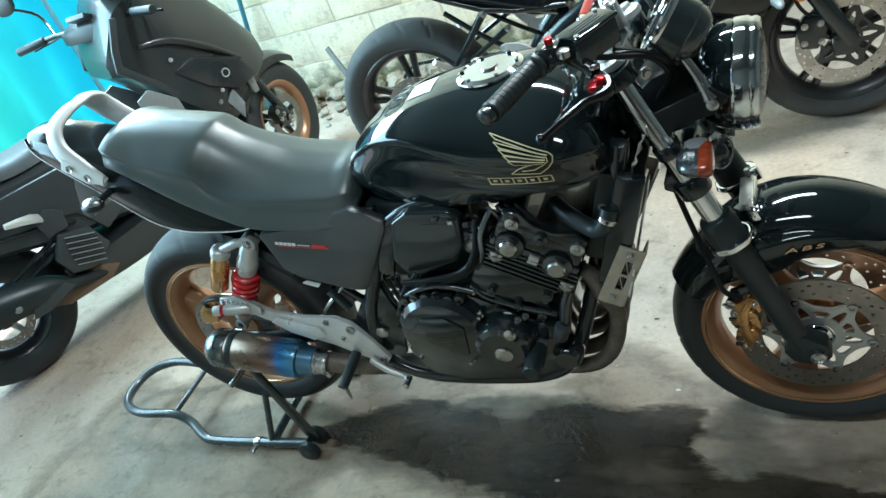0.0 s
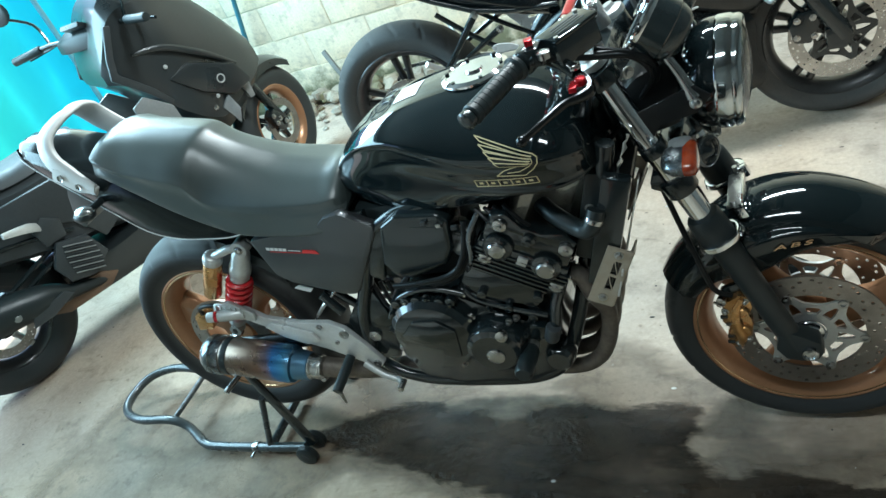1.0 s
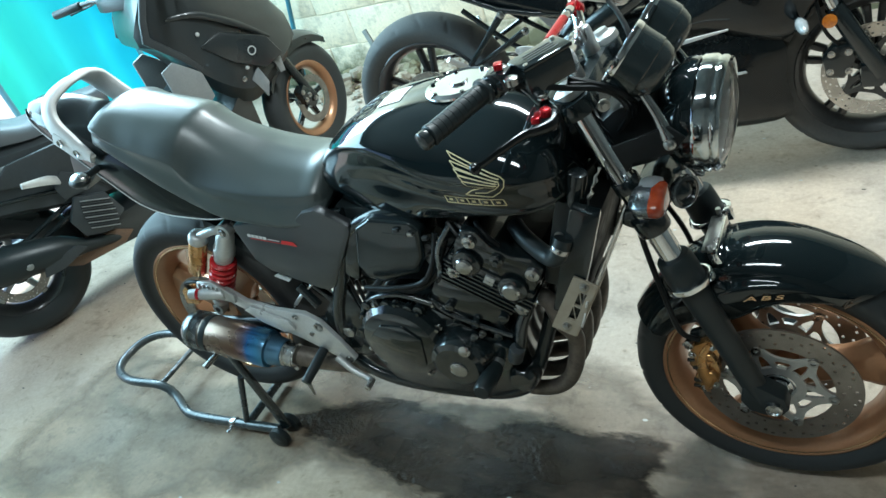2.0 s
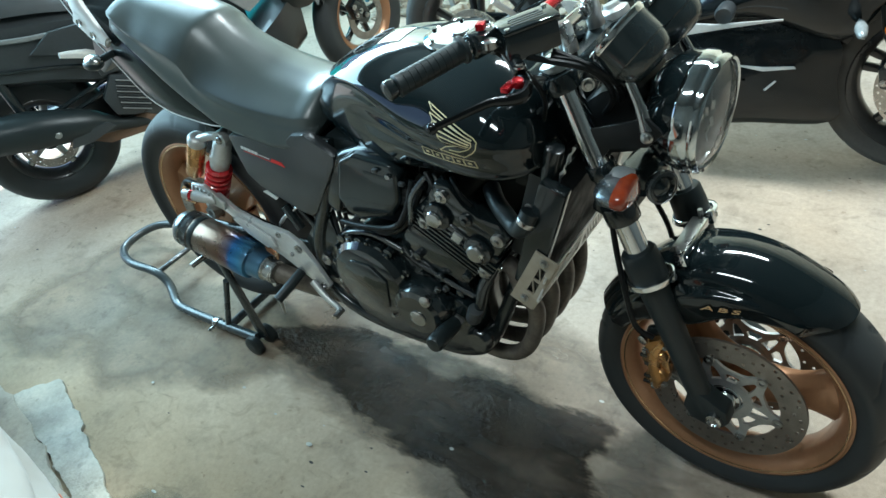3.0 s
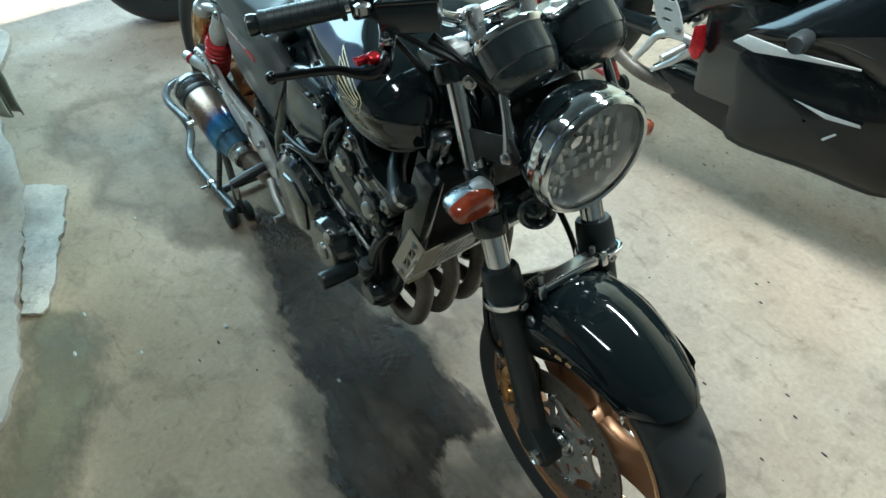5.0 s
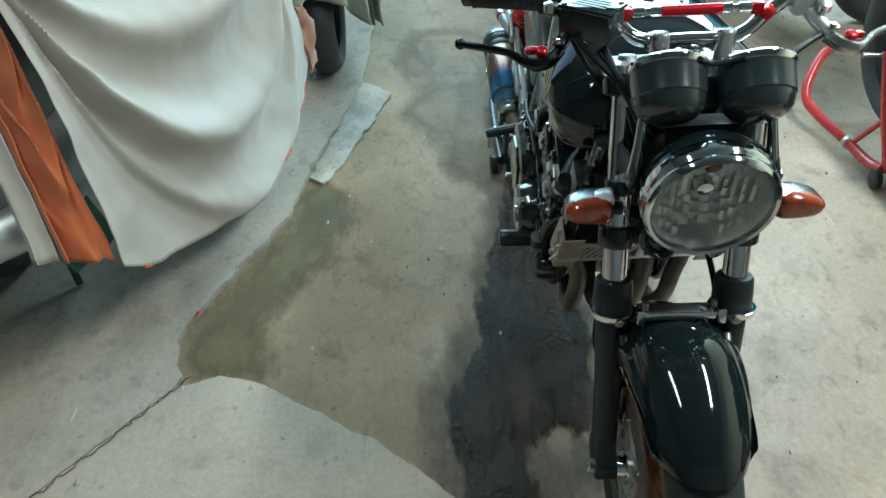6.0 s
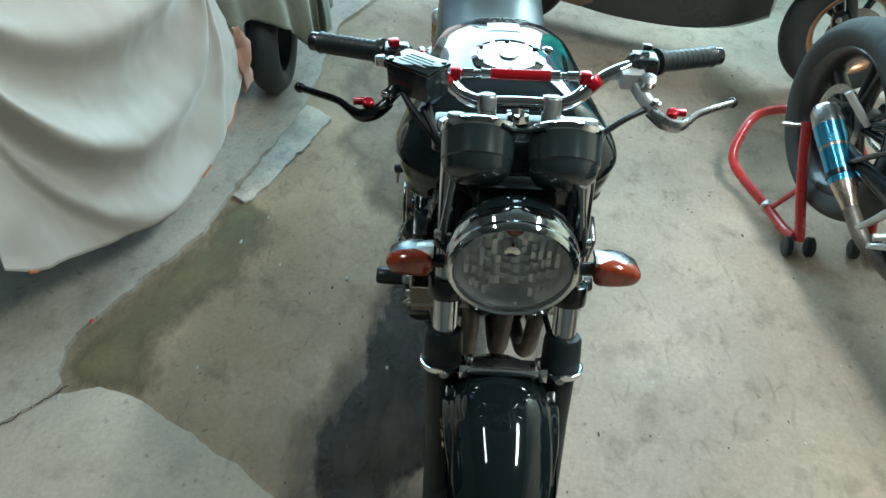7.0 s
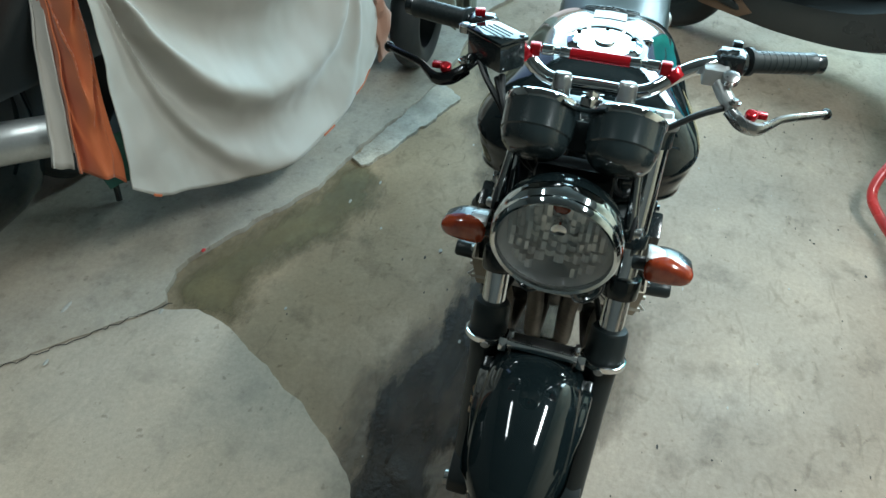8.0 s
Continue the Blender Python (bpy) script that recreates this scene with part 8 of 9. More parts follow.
# ---------- red stand under the sports motorcycle ----------
rs = thing("paddock_stand", "red tubular rear paddock stand with small black wheels", "stand")
MID = 1.165
loop = [(0.262, 1.040, 0.062), (0.20, 1.030, 0.045), (0.08, 1.005, 0.050), (-0.04, 0.950, 0.080), (-0.105, 0.930, 0.105), (-0.155, 0.945, 0.150), (-0.215, 1.00, 0.215), (-0.240, 1.07, 0.235), (-0.245, MID, 0.240)]
loop = loop + [(x, 2 * MID - y, z) for x, y, z in reversed(loop[:-1])]
part("frame_tube", tube(loop, 0.0165, 14, 6), red_stand, rs, "bent red tube")
for s in (-1, 1):
    Y = lambda d: MID + s * d
    part("arm", tube([(0.268, Y(0.112), 0.055), (0.255, Y(0.114), 0.085), (0.165, Y(0.124), 0.22), (0.075, Y(0.130), 0.375)], 0.0165, 14, 4), red_stand, rs, "red lifting arm")
    part("brace", cyl((0.100, Y(0.150), 0.052), (0.175, Y(0.124), 0.190), 0.009, 10), red_stand, rs)
    part("support_peg", cyl((0.085, Y(0.085), 0.366), (0.062, Y(0.200), 0.358), 0.0085, 12), steel, rs, "bright support peg")
    part("collar", turned([(-0.014, 0.0195), (0.014, 0.0195)], (0.085, Y(0.158), 0.050), (1, s * 0.35, 0), 18), alu, rs, "bright clamp collar", 0.001)
    for y_ in (0.072, 0.144):
        wh = part("caster", turned([(-0.012, 0.008), (-0.012, 0.026), (-0.008, 0.0325), (0.008, 0.0325), (0.012, 0.026), (0.012, 0.008)], (0.275, Y(y_), 0.0325), (0.1, 1, 0), 26, True), matte_black, rs, "small black wheel")
        part("hub", cyl((0.275, Y(y_) - 0.013, 0.0325), (0.275, Y(y_) + 0.013, 0.0325), 0.011, 14), grey_body, wh)

# ---------- scooter ----------
sc = thing("scooter", "dark grey sporty scooter with bronze wheels parked near the block wall", "scooter", pose(-1.475, 0.215, 0, 0, 0, 63.0))
steer = Matrix.Translation((1.35, 0, 0.6)) @ Matrix.Rotation(radians(24), 4, "Z") @ Matrix.Translation((-1.35, 0, -0.6))


def scooter_wheel(name, c, R, w, rr, rw, tf=None, disc_side=-1):
    f_ = (lambda g: g.moved(tf)) if tf else (lambda g: g)
    wh = part(name, f_(at(cyl((0, -rw * 0.5, 0), (0, rw * 0.5, 0), 0.04, 24), c)), satin_black, sc, "cast scooter wheel", 0.003)
    part("tyre", f_(at(tyre_geo(R, w, rr, 200, 20, 0.003), c)), rubber, wh, "dusty black tyre")
    part("rim", f_(at(rim_geo(rr, rw), c)), copper if name == "front_wheel" else dark_wheel, wh, "bronze rim" if name == "front_wheel" else "dark rim")
    for k in range(5):
        part("spoke", f_(at(spoke_geo(0.035, rr - 0.03, 0.035, 0.030, rw * 0.45, rw * 0.3), c, k * 1.2566)), satin_black if name == "front_wheel" else alu, wh, "", 0.002)
    part("brake_disc", f_(at(disc_geo(0.08, 0.115), (c[0], c[1] + disc_side * rw * 0.55, c[2]))), disc_steel, wh, "drilled brake disc")
    return wh


scooter_wheel("rear_wheel", (0.0, 0, 0.285), 0.285, 0.135, 0.178, 0.10)
scooter_wheel("front_wheel", (1.505, 0, 0.280), 0.280, 0.108, 0.182, 0.085, steer)
for s in (-1, 1):
    part("fork_leg", cyl((1.485, s * 0.075, 0.29), (1.385, s * 0.075, 0.56), 0.022, 14).moved(steer), satin_black, sc, "black fork leg")
part("front_caliper", plate([(1.395, 0.30), (1.385, 0.37), (1.425, 0.39), (1.455, 0.35), (1.435, 0.29)], -0.05, -0.10).moved(steer), satin_black, sc, "", 0.008)
for x, z in ((1.405, 0.32), (1.40, 0.36), (1.435, 0.33), (1.465, 0.30)):
    part("bolt", bolt((x, -0.10, z), (0, -1, 0), 0.008, 0.008).moved(steer), steel, sc)
part("front_mudguard", loft([[(1.505 + 0.315 * math.cos(radians(w)), y, 0.28 + (0.315 + d) * math.sin(radians(w))) for y, d in ((-0.068, -0.06), (-0.070, -0.02), (-0.04, 0.01), (0, 0.018), (0.04, 0.01), (0.07, -0.02), (0.068, -0.06), (0, 0.005))] for w in range(48, 152, 8)]).moved(steer), scoot_black, sc, "black front mudguard", 0.0)


def body_loft(rows, material, name, label, bev=0.0, sharp=38):
    """rows: x, half width low, half width high, z low, z high."""
    rings = []
    for x, wl, wh_, zl, zh in rows:
        half = [(0, zl), (wl * 0.7, zl), (wl, zl + (zh - zl) * 0.10), ((wl + wh_) / 2 + 0.006, (zl + zh) / 2), (wh_, zh - (zh - zl) * 0.12), (wh_ * 0.7, zh), (0, zh + 0.004)]
        rings.append([(x, -y, z) for y, z in half] + [(x, y, z) for y, z in reversed(half[1:-1])])
    k = len(rings)
    sm = [[rings_j for rings_j in spline([rings[i][j] for i in range(k)], 4)] for j in range(len(rings[0]))]
    return part(name, loft([[sm[j][i] for j in range(len(sm))] for i in range(len(sm[0]))]), material, sc, label, bev, sharp=sharp)


body_loft([(-0.48, 0.03, 0.04, 0.80, 0.84), (-0.36, 0.08, 0.10, 0.68, 0.86), (-0.12, 0.13, 0.13, 0.58, 0.83), (0.12, 0.165, 0.15, 0.52, 0.79), (0.34, 0.18, 0.16, 0.44, 0.76), (0.52, 0.18, 0.14, 0.40, 0.74), (0.66, 0.16, 0.10, 0.36, 0.62)], grey_body, "rear_body", "grey side body", sharp=30)
body_loft([(-0.40, 0.07, 0.05, 0.85, 0.885), (-0.22, 0.12, 0.10, 0.83, 0.90), (0.05, 0.145, 0.12, 0.80, 0.885), (0.20, 0.15, 0.125, 0.775, 0.855), (0.34, 0.15, 0.12, 0.745, 0.800), (0.50, 0.13, 0.10, 0.735, 0.800), (0.66, 0.08, 0.06, 0.725, 0.790)], dark_seat, "seat", "grey vinyl seat")
body_loft([(0.30, 0.15, 0.16, 0.20, 0.36), (0.55, 0.17, 0.18, 0.19, 0.36), (0.85, 0.175, 0.185, 0.21, 0.40), (1.05, 0.15, 0.17, 0.25, 0.50), (1.18, 0.10, 0.12, 0.31, 0.58)], scoot_black, "floor_tunnel", "dark lower body and footboards")
body_loft([(0.60, 0.08, 0.05, 0.36, 0.66), (0.78, 0.08, 0.05, 0.38, 0.62), (0.95, 0.09, 0.06, 0.42, 0.66)], matte_black, "centre_tunnel", "black centre tunnel")
body_loft([(0.855, 0.13, 0.13, 0.86, 0.92), (0.90, 0.18, 0.18, 0.82, 1.02), (0.965, 0.195, 0.19, 0.74, 1.12), (1.05, 0.20, 0.185, 0.58, 1.17), (1.18, 0.19, 0.16, 0.46, 1.15), (1.32, 0.16, 0.12, 0.50, 1.03), (1.44, 0.11, 0.08, 0.55, 0.86), (1.52, 0.05, 0.04, 0.60, 0.72)], scoot_black, "front_cowl", "glossy dark front cowl", sharp=30)
for s in (-1, 1):
    m_ = (lambda g: g) if s < 0 else (lambda g: g.mirrored())
    part("cowl_panel", m_(plate([(0.858, 0.885), (0.885, 0.96), (0.945, 1.07), (0.972, 1.06), (0.915, 0.955), (0.895, 0.895), (0.985, 0.785), (1.035, 0.70), (1.015, 0.69), (0.955, 0.775)], -0.186, -0.204)), grey_body, sc, "dark grey inner edge of the cowl", 0.006)
    part("cowl_vent", m_(plate([(0.865, 0.76), (0.925, 0.78), (1.015, 0.69), (1.02, 0.58), (0.94, 0.54), (0.87, 0.62)], -0.196, -0.212)), scoot_grey, sc, "grey leg shield panel", 0.008)
    part("cowl_blade", m_(plate([(1.05, 0.78), (1.16, 0.80), (1.34, 0.70), (1.38, 0.60), (1.28, 0.58), (1.16, 0.66)], -0.168, -0.206)), scoot_black, sc, "dark wing of the cowl", 0.016)
    part("cowl_crease", m_(tube([(0.98, -0.203, 0.93), (1.10, -0.206, 0.90), (1.24, -0.190, 0.80), (1.37, -0.150, 0.68)], [0.006, 0.014, 0.014, 0.006], 10, 5, flat=0.6)), scoot_black, sc, "raised crease of the cowl")
    part("emblem", m_(turned([(0, 0.020), (0.003, 0.019), (0.003, 0.015), (0, 0.014)], (1.250, -0.2065, 0.675), (0.1, -1, 0.05), 24, True)), silver_paint, sc, "plain round silver emblem")
    part("cowl_trim", m_(plate([(1.33, 0.62), (1.345, 0.66), (1.375, 0.60), (1.37, 0.52), (1.345, 0.52)], -0.135, -0.165)), scoot_grey, sc, "grey trim on the cowl", 0.004)
    part("indicator_lens", m_(plate([(1.20, 0.56), (1.25, 0.60), (1.27, 0.52), (1.24, 0.46)], -0.176, -0.192)), mat("smoked_lens", (0.25, 0.27, 0.28), 0.12, coat=1.0, scale=20), sc, "smoked lens in the cowl", 0.006)
    for x_, z_ in ((1.07, 0.83), (1.20, 0.62)):
        part("cowl_screw", m_(bolt((x_, -0.2065, z_), (0, -1, 0), 0.006, 0.005)), silver_paint, sc)
    part("cowl_screw", m_(bolt((1.17, -0.198, 0.58), (0, -1, 0), 0.008, 0.004)), steel, sc)
    part("belly_panel", m_(plate([(0.16, 0.26), (0.20, 0.31), (0.40, 0.29), (0.46, 0.25), (0.40, 0.215), (0.22, 0.225)], -0.150, -0.178)), brown_plastic, sc, "sun-faded brown belly panel", 0.008)
    part("side_blade", m_(plate([(0.10, 0.66), (0.20, 0.72), (0.55, 0.70), (0.66, 0.58), (0.60, 0.44), (0.50, 0.40), (0.44, 0.52), (0.26, 0.60)], -0.172, -0.196)), grey_body, sc, "faded grey side panel", 0.012)
    peg_ = part("passenger_peg", m_(tube([(0.34, -0.17, 0.56), (0.29, -0.235, 0.610), (0.20, -0.285, 0.650)], [0.016, 0.019, 0.011], 10, 3, flat=0.5)), silver_paint, sc, "folded pale passenger footrest")
    part("peg_mount", m_(plate([(0.30, 0.50), (0.29, 0.58), (0.345, 0.61), (0.40, 0.57), (0.385, 0.50)], -0.165, -0.205)), grey_body, peg_, "grey footrest mount", 0.008)
    for z_ in (0.50, 0.46):
        part("swing_bar", m_(tube([(0.44, -0.150, z_), (0.20, -0.165, z_ - 0.05), (0.0, -0.170, z_ - 0.10)], 0.010, 8, 3)), satin_black, sc)
    part("tail_crease", m_(tube([(-0.40, -0.085, 0.815), (-0.15, -0.136, 0.770), (0.12, -0.172, 0.715), (0.40, -0.182, 0.690), (0.60, -0.170, 0.640)], [0.004, 0.009, 0.010, 0.009, 0.005], 8, 4, flat=0.6)), scoot_grey, sc, "pale lower edge of the side body")
    part("lower_crease", m_(tube([(-0.30, -0.110, 0.690), (-0.05, -0.150, 0.630), (0.20, -0.178, 0.575), (0.42, -0.190, 0.500)], [0.004, 0.008, 0.009, 0.006], 8, 4, flat=0.6)), satin_black, sc)
    part("rear_shock", m_(cyl((-0.05, -0.12, 0.62), (-0.02, -0.13, 0.36), 0.022, 14)), satin_black, sc)
grille = part("radiator_cover", plate([(0.27, 0.42), (0.33, 0.50), (0.44, 0.46), (0.47, 0.36), (0.38, 0.31), (0.29, 0.34)], -0.190, -0.222), grey_body, sc, "slatted radiator cover", 0.008)
for k in range(11):
    part("slat", box((0.372 + 0.002 * k, -0.225, 0.340 + k * 0.0115), (0.125 - 0.003 * abs(k - 5), 0.008, 0.0035), Matrix.Rotation(0.42, 4, "Y")), grey_body if k % 2 else scoot_grey, grille)
part("silencer", tube([(0.40, -0.16, 0.25), (0.27, -0.185, 0.30), (0.17, -0.20, 0.345), (-0.02, -0.21, 0.40), (-0.25, -0.21, 0.44), (-0.33, -0.21, 0.45)], [0.018, 0.030, 0.060, 0.076, 0.070, 0.052], 20, 5), matte_black, sc, "big matt black silencer cover")
part("silencer_screw", bolt((0.06, -0.275, 0.37), (0, -1, 0.2), 0.010, 0.006), steel, sc)
part("heat_shield", plate([(0.10, 0.33), (0.24, 0.345), (0.27, 0.315), (0.16, 0.285), (0.08, 0.29)], -0.246, -0.258), grey_body, sc, "", 0.008)
part("engine_case", tube([(0.35, 0.06, 0.30), (0.1, 0.12, 0.29), (-0.05, 0.12, 0.285)], [0.09, 0.08, 0.07], 14, 3), satin_black, sc, "dark engine case")
part("rear_mudguard", plate([(-0.20, 0.60), (-0.10, 0.62), (0.12, 0.56), (0.20, 0.46), (0.16, 0.45), (0.05, 0.54), (-0.12, 0.58), (-0.34, 0.46), (-0.36, 0.49)], -0.07, 0.07), matte_black, sc, "", 0.006)
bars = Matrix.Translation((0.945, 0, 1.035)) @ Matrix.Rotation(radians(28), 4, "Z") @ Matrix.Translation((-0.99, 0, -1.03))
part("handlebar_cover", loft([[(0.99 + dx, y, 1.03 + dz) for dx, dz in ((-0.06 * k_, -0.03), (-0.05 * k_, 0.025 * k_), (0, 0.05 * k_), (0.06 * k_, 0.03 * k_), (0.05 * k_, -0.03))] for y, k_ in ((-0.17, 0.5), (-0.10, 1.0), (0, 1.25), (0.10, 1.0), (0.17, 0.5))]).moved(bars), matte_black, sc, "black handlebar cover", 0.01)
for s in (-1, 1):
    part("handlebar", tube([(0.99, s * 0.10, 1.03), (0.97, s * 0.2, 1.05), (0.92, s * 0.36, 1.045)], 0.011, 10, 3).moved(bars), satin_black, sc)
    part("grip", cyl((0.955, s * 0.245, 1.05), (0.915, s * 0.375, 1.044), 0.017, 16).moved(bars), matte_black, sc, "black rubber grip", 0.003)
    part("brake_lever", tube([(1.00, s * 0.20, 1.04), (1.01, s * 0.26, 1.03), (0.975, s * 0.36, 1.02)], 0.006, 8, 3).moved(bars), satin_black, sc)
    mi = part("mirror", Geo([(x, y, z) for x, y, z in ball((0.965, s * 0.36, 1.23), 0.062, 16, (0.22, 1.25, 0.85)).v], ball((0, 0, 0), 1, 16).f).moved(bars), matte_black, sc, "black mirror on its stalk")
    part("stalk", tube([(0.985, s * 0.215, 1.05), (1.0, s * 0.25, 1.14), (0.975, s * 0.34, 1.20)], 0.006, 8, 4).moved(bars), satin_black, mi)
part("dash", box((0.95, 0, 1.085), (0.07, 0.10, 0.02), Matrix.Rotation(0.5, 4, "Y")).moved(bars), scoot_black, sc, "", 0.006)

# ---------- covered vehicles by the slab ----------
def drape(top, hem, nu, nv, fold, amp, seed, slack=0.10, swag=0.0, out=(0.34, 0.94, 0)):
    """A hanging sheet between two lines of points, with pleats that widen downward and slack swags."""
    out = Vector(out)
    T, H = spline(top, nu // (len(top) - 1)), spline(hem, nu // (len(hem) - 1))
    n = min(len(T), len(H))
    rows = []
    for i in range(n):
        u = i / (n - 1)
        a, b = Vector(T[i]), Vector(H[i])
        r = []
        for j in range(nv + 1):
            v = j / nv
            p = a.lerp(b, v)
            ph = fold * u + 0.22 * math.sin(3 * u + seed * 5) + 0.12 * v * math.sin(5 * u + seed)
            w = math.sin(2 * math.pi * ph) * amp * (0.3 + 0.9 * v)
            sw = 0.0
            if swag:
                # long straight pleats that fan out from one upper corner, and nested slack bends beside them
                fan = math.atan2(u + 0.03, v + 0.32)
                k = max(0.0, min(1.0, (0.62 - fan) / 0.25)) * min(1, v * 2.2)
                w = amp * k * (math.sin(14.5 * fan + 0.9) + 0.35 * math.sin(31 * fan + 2))
                q = 1 - ((u - 0.56) / 0.52) ** 2
                level = v / max(0.16, q)
                fade = max(0.0, min(1.0, q * 1.9)) * max(0.0, min(1.0, (1.14 - level) / 0.25)) * min(1, v * 5)
                e = math.sin(2 * math.pi * (2.9 * level ** 1.15 + 0.22) + 0.6 * math.sin(4 * u + 1))
                sw = swag * fade * (e + 0.30 * e * e) * (0.55 + 0.45 * math.sin(3.1 * u + 0.4))
            p = p + out * (slack * math.sin(math.pi * min(1, v * 1.05)) * (1 - 0.3 * v) + w + sw) + noise.noise_vector(p * 5 + Vector((seed * 9, 0, 0))) * 0.006 + noise.noise_vector(p * 13 + Vector((0, seed * 7, 0))) * 0.0045 + noise.noise_vector(Vector((p.x * 34, p.y * 34, p.z * 12))) * 0.0014
            r.append(tuple(p))
        rows.append(r)
    m = nv + 1
    v = [q for r in rows for q in r]
    f = [(i * m + j, (i + 1) * m + j, (i + 1) * m + j + 1, i * m + j + 1) for i in range(n - 1) for j in range(nv)]
    return Geo(v, f)


def thick_cloth(name, g, material, parent, label, t=0.003):
    ob = part(name, g, material, parent, label, sharp=80)
    mod = ob.modifiers.new("thickness", "SOLIDIFY")
    mod.thickness = t
    return ob


cov = thing("covered_motorcycle", "parked vehicle under a pale grey cover with an orange lining", "covered vehicle")
hem1 = [(0.850, -1.135, 0.345), (0.80, -1.10, 0.290), (0.72, -1.05, 0.250), (0.59, -0.975, 0.200), (0.40, -0.905, 0.180), (0.20, -0.855, 0.190), (0.0, -0.815, 0.230), (-0.15, -0.795, 0.290), (-0.22, -0.80, 0.40)]
top1 = [(0.68, -1.265, 1.07), (0.66, -1.25, 1.10), (0.62, -1.23, 1.12), (0.56, -1.20, 1.12), (0.50, -1.12, 1.12), (0.41, -1.02, 1.11), (0.31, -0.93, 1.06), (0.21, -0.885, 0.99), (0.115, -0.865, 0.91)]
sheet = drape(top1, hem1, 160, 80, 3.2, 0.022, 0.15, 0.02, 0.034)
thick_cloth("cover", sheet, cover_cloth, cov, "pale grey cover in soft folds")
for i0, i1 in ((18, 26), (96, 104), (118, 134)):
    part("hem_tape", tube([sheet.v[i * 81 + 80] for i in range(i0, i1, 2)], 0.004, 6, flat=0.6), orange_cloth, cov, "orange seam tape at the hem")
back = [(x, -2.1 + 0.1 * math.sin(x * 9), 0.3) for x, _, _ in hem1]
thick_cloth("cover_back", drape(top1, back, 64, 16, 2.0, 0.02, 0.6, -0.05), cover_cloth, cov, "far side of the pale cover")
lin_top = [(0.60, -1.41, 1.02), (0.63, -1.37, 1.04), (0.66, -1.31, 1.06), (0.68, -1.27, 1.07)]
lin_hem = [(0.925, -1.215, 0.430), (0.905, -1.195, 0.395), (0.875, -1.165, 0.385), (0.850, -1.140, 0.350)]
thick_cloth("lining", drape(lin_top, lin_hem, 60, 60, 2.6, 0.026, 0.4, 0.0, 0.020), orange_cloth, cov, "orange lining turned outward")
flap_top = [(0.56, -1.46, 1.00), (0.58, -1.44, 1.01), (0.60, -1.41, 1.02)]
flap_hem = [(0.955, -1.25, 0.450), (0.94, -1.235, 0.430), (0.925, -1.215, 0.430)]
thick_cloth("lining_flap", drape(flap_top, flap_hem, 24, 40, 1.3, 0.012, 0.2, 0.0), cover_cloth, cov, "pale outer edge of the lining")
part("body", loft([[(x, -1.55 + y * w, z + h * t) for y, h in ((-1, -0.6), (-0.9, 0.4), (0, 0.7), (0.9, 0.4), (1, -0.6))] for x, w, z, t in ((-0.25, 0.16, 0.75, 0.4), (0.2, 0.22, 0.80, 0.5), (0.6, 0.22, 0.85, 0.5), (0.95, 0.14, 0.8, 0.4))]), scoot_black, cov, "dark body under the cover", 0.02)
for x in (-0.55, 0.42):
    part("wheel", at(tyre_geo(0.28, 0.11, 0.18, 120, 16), (x, -1.62, 0.300)), rubber, cov, "dark tyre under the cover")
part("silencer", turned([(0, 0.030), (0.03, 0.052), (0.36, 0.056), (0.38, 0.045), (0.385, 0.02)], (0.78, -1.225, 0.462), (0.55, -0.83, -0.05), 28), alu, cov, "fat silver silencer")
part("silencer_end", turned([(0.36, 0.0575), (0.375, 0.0575), (0.40, 0.03)], (0.78, -1.225, 0.462), (0.55, -0.83, -0.05), 28), satin_black, cov)
# outline drawn down near the floor to shade it and hide the wheel
part("fairing", shell([(0.62, 0.20), (1.0, 0.10), (1.45, 0.22), (1.55, 0.85), (1.2, 1.0), (0.75, 0.95)], -1.60, -1.50), gloss_black, cov, "dark glossy side panel")
part("side_stand", tube([(0.50, -1.50, 0.40), (0.54, -1.45, 0.18), (0.58, -1.42, 0.028)], 0.010, 10, 3), satin_black, cov)
part("rag", drape([(0.70, -1.40, 0.30), (0.60, -1.36, 0.30), (0.52, -1.32, 0.30)], [(0.68, -1.36, 0.16), (0.60, -1.32, 0.15), (0.52, -1.28, 0.16)], 12, 6, 1.0, 0.01, 0.3, 0.0), mat("green_rag", (0.05, 0.14, 0.10), 0.9, scale=20), cov, "green cloth edge under the cover")

cov2 = thing("covered_scooter", "vehicle under an olive patterned curtain with pale bands", "covered vehicle")
hem2 = [(-0.16, -1.08, 0.47), (-0.23, -0.99, 0.45), (-0.31, -0.90, 0.43), (-0.37, -0.79, 0.42), (-0.45, -0.69, 0.37), (-0.53, -0.63, 0.27), (-0.61, -0.585, 0.21)]
top2 = [(-0.30, -1.15, 1.00), (-0.345, -1.07, 1.00), (-0.39, -0.99, 1.00), (-0.43, -0.90, 1.00), (-0.49, -0.80, 1.00), (-0.55, -0.72, 1.00), (-0.62, -0.65, 1.00)]
cur = drape(top2, hem2, 156, 40, 5.3, 0.030, 0.35, 0.02, 0.0, (0.72, 0.69, 0))
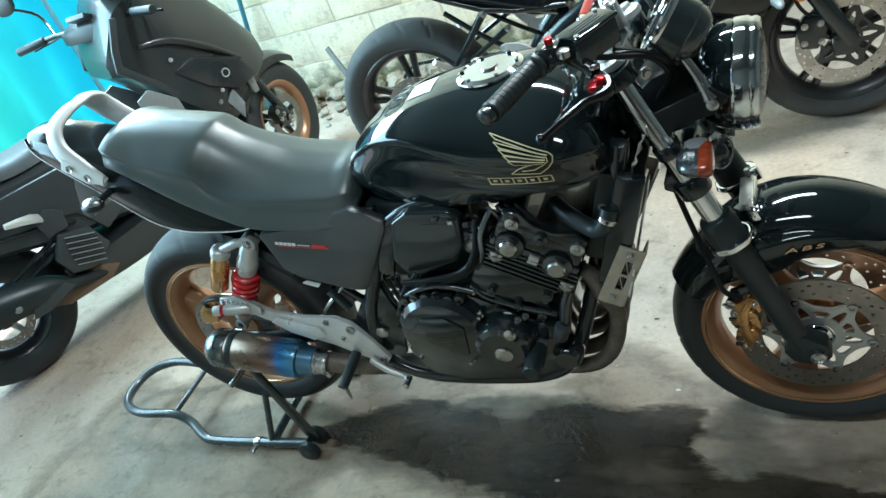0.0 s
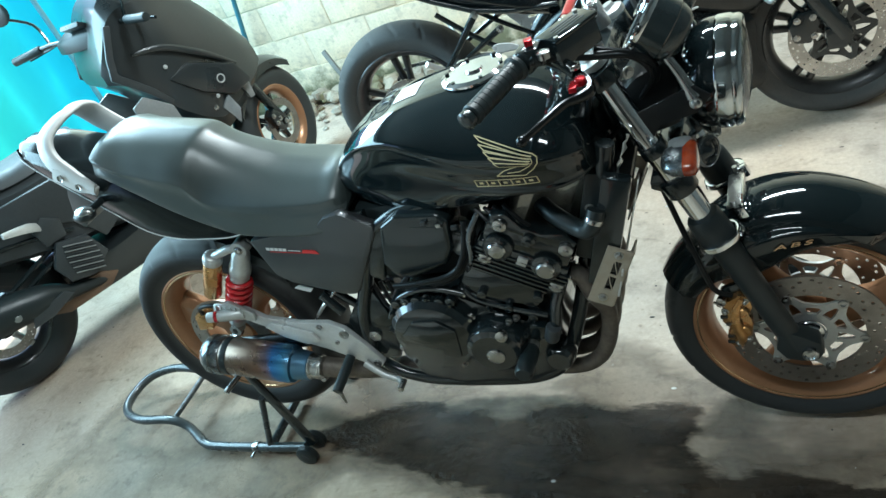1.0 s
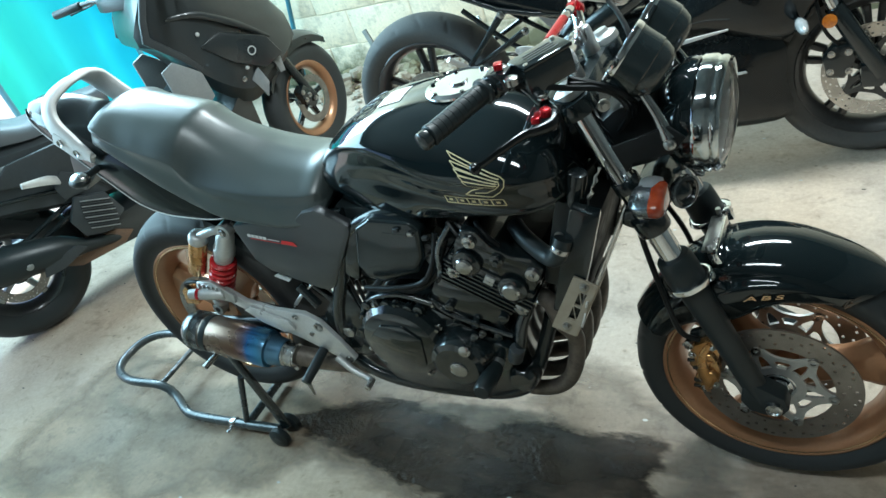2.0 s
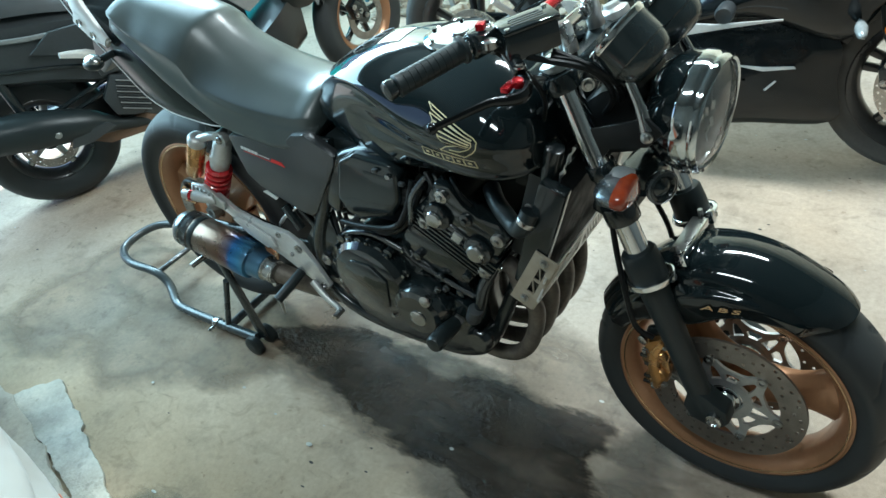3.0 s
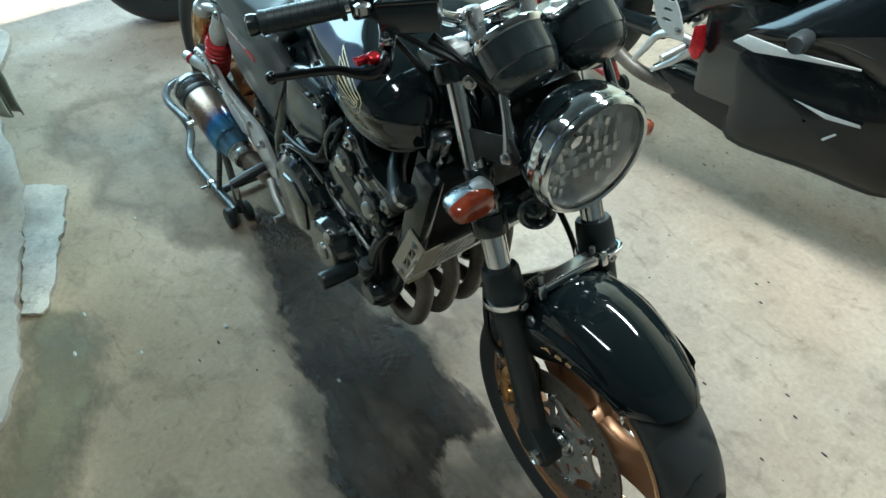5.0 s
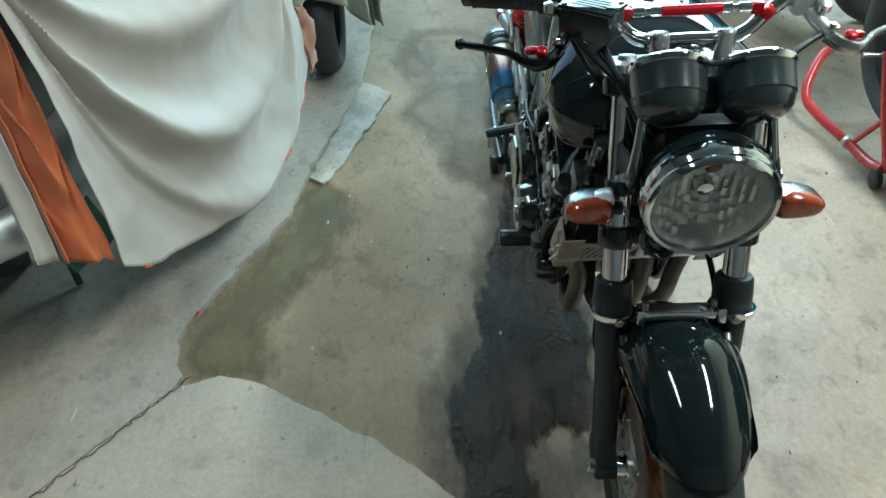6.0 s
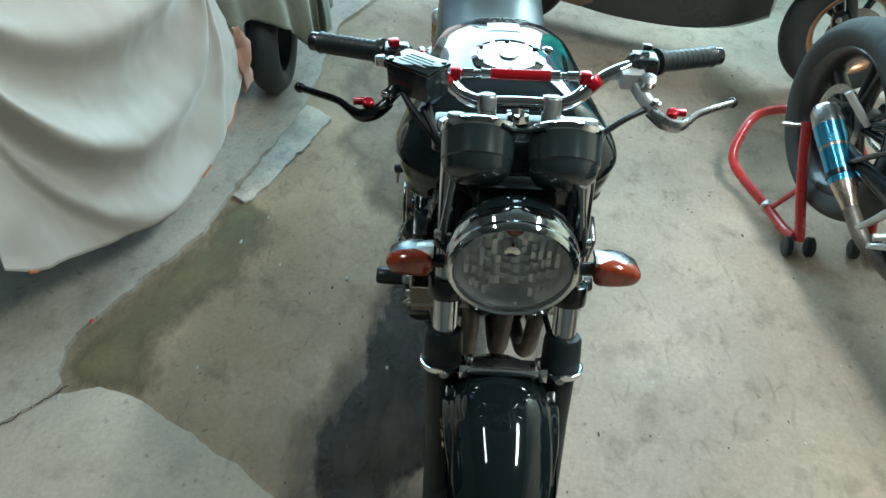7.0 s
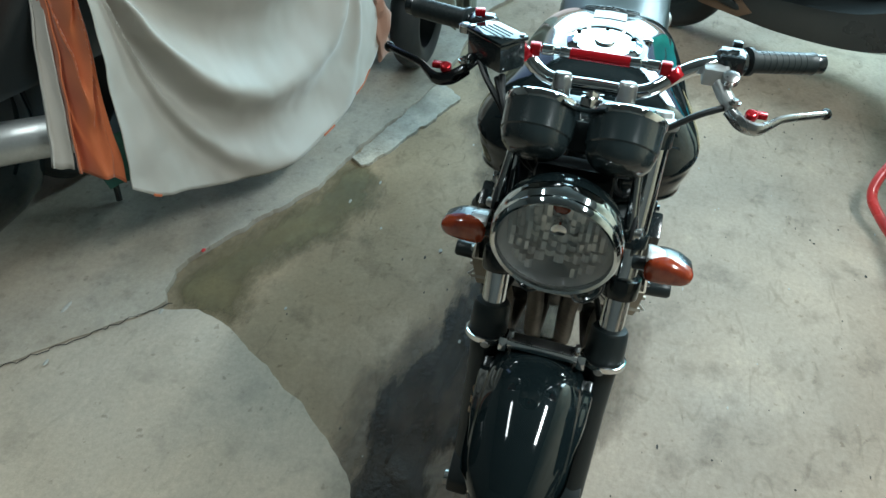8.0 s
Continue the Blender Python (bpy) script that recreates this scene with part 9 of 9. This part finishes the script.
side_hem = [(-0.61, -0.585, 0.21), (-0.85, -0.60, 0.24), (-1.10, -0.63, 0.25), (-1.40, -0.66, 0.27)]
side_top = [(-0.62, -0.65, 1.00), (-0.88, -0.70, 1.00), (-1.12, -0.74, 0.99), (-1.42, -0.78, 0.97)]
thick_cloth("curtain_side", drape(side_top, side_hem, 90, 30, 5.0, 0.022, 0.55, 0.02, 0.0, (0.1, 0.99, 0)), olive_cloth, cov2, "long side of the olive curtain")
thick_cloth("curtain", cur, olive_cloth, cov2, "olive curtain in deep folds")
m = 41
for j0, j1 in ((16, 17), (24, 26), (33, 34)):
    n = len(cur.v) // m
    vv = [tuple(Vector(cur.v[i * m + j]) + Vector((0.0045, 0.0042, 0))) for i in range(n) for j in range(j0, j1 + 1)]
    w_ = j1 - j0 + 1
    part("band", Geo(vv, [(i * w_ + j, (i + 1) * w_ + j, (i + 1) * w_ + j + 1, i * w_ + j + 1) for i in range(n - 1) for j in range(w_ - 1)]), olive_stripe, cov2, "pale woven band", sharp=80)
part("wheel", at(tyre_geo(0.245, 0.12, 0.16, 140, 16), (-0.655, -0.785, 0.265)), rubber, cov2, "dark tyre below the curtain")
part("wheel", at(tyre_geo(0.29, 0.13, 0.19, 140, 16), (-1.55, -1.2, 0.310)), rubber, cov2, "dark tyre below the curtain")
part("body", loft([[(x, -1.1 + y * w, z + h * t) for y, h in ((-1, -0.6), (-0.9, 0.4), (0, 0.7), (0.9, 0.4), (1, -0.6))] for x, w, z, t in ((-1.7, 0.10, 0.7, 0.3), (-1.2, 0.2, 0.65, 0.5), (-0.7, 0.2, 0.65, 0.5), (-0.3, 0.12, 0.7, 0.4))]), matte_black, cov2, "dark body under the curtain", 0.02)
part("crumpled_cloth", Geo([tuple(Vector(p) + noise.noise_vector(Vector(p) * 16) * 0.03 + noise.noise_vector(Vector(p) * 42) * 0.012) for p in ball((-0.205, -0.805, 0.37), 0.046, 20, (0.8, 0.7, 2.6)).v], ball((0, 0, 0), 1, 20).f), cloth("peach_cloth", (0.42, 0.23, 0.16), (0.36, 0.16, 0.10)), cov2, "crumpled peach cloth")
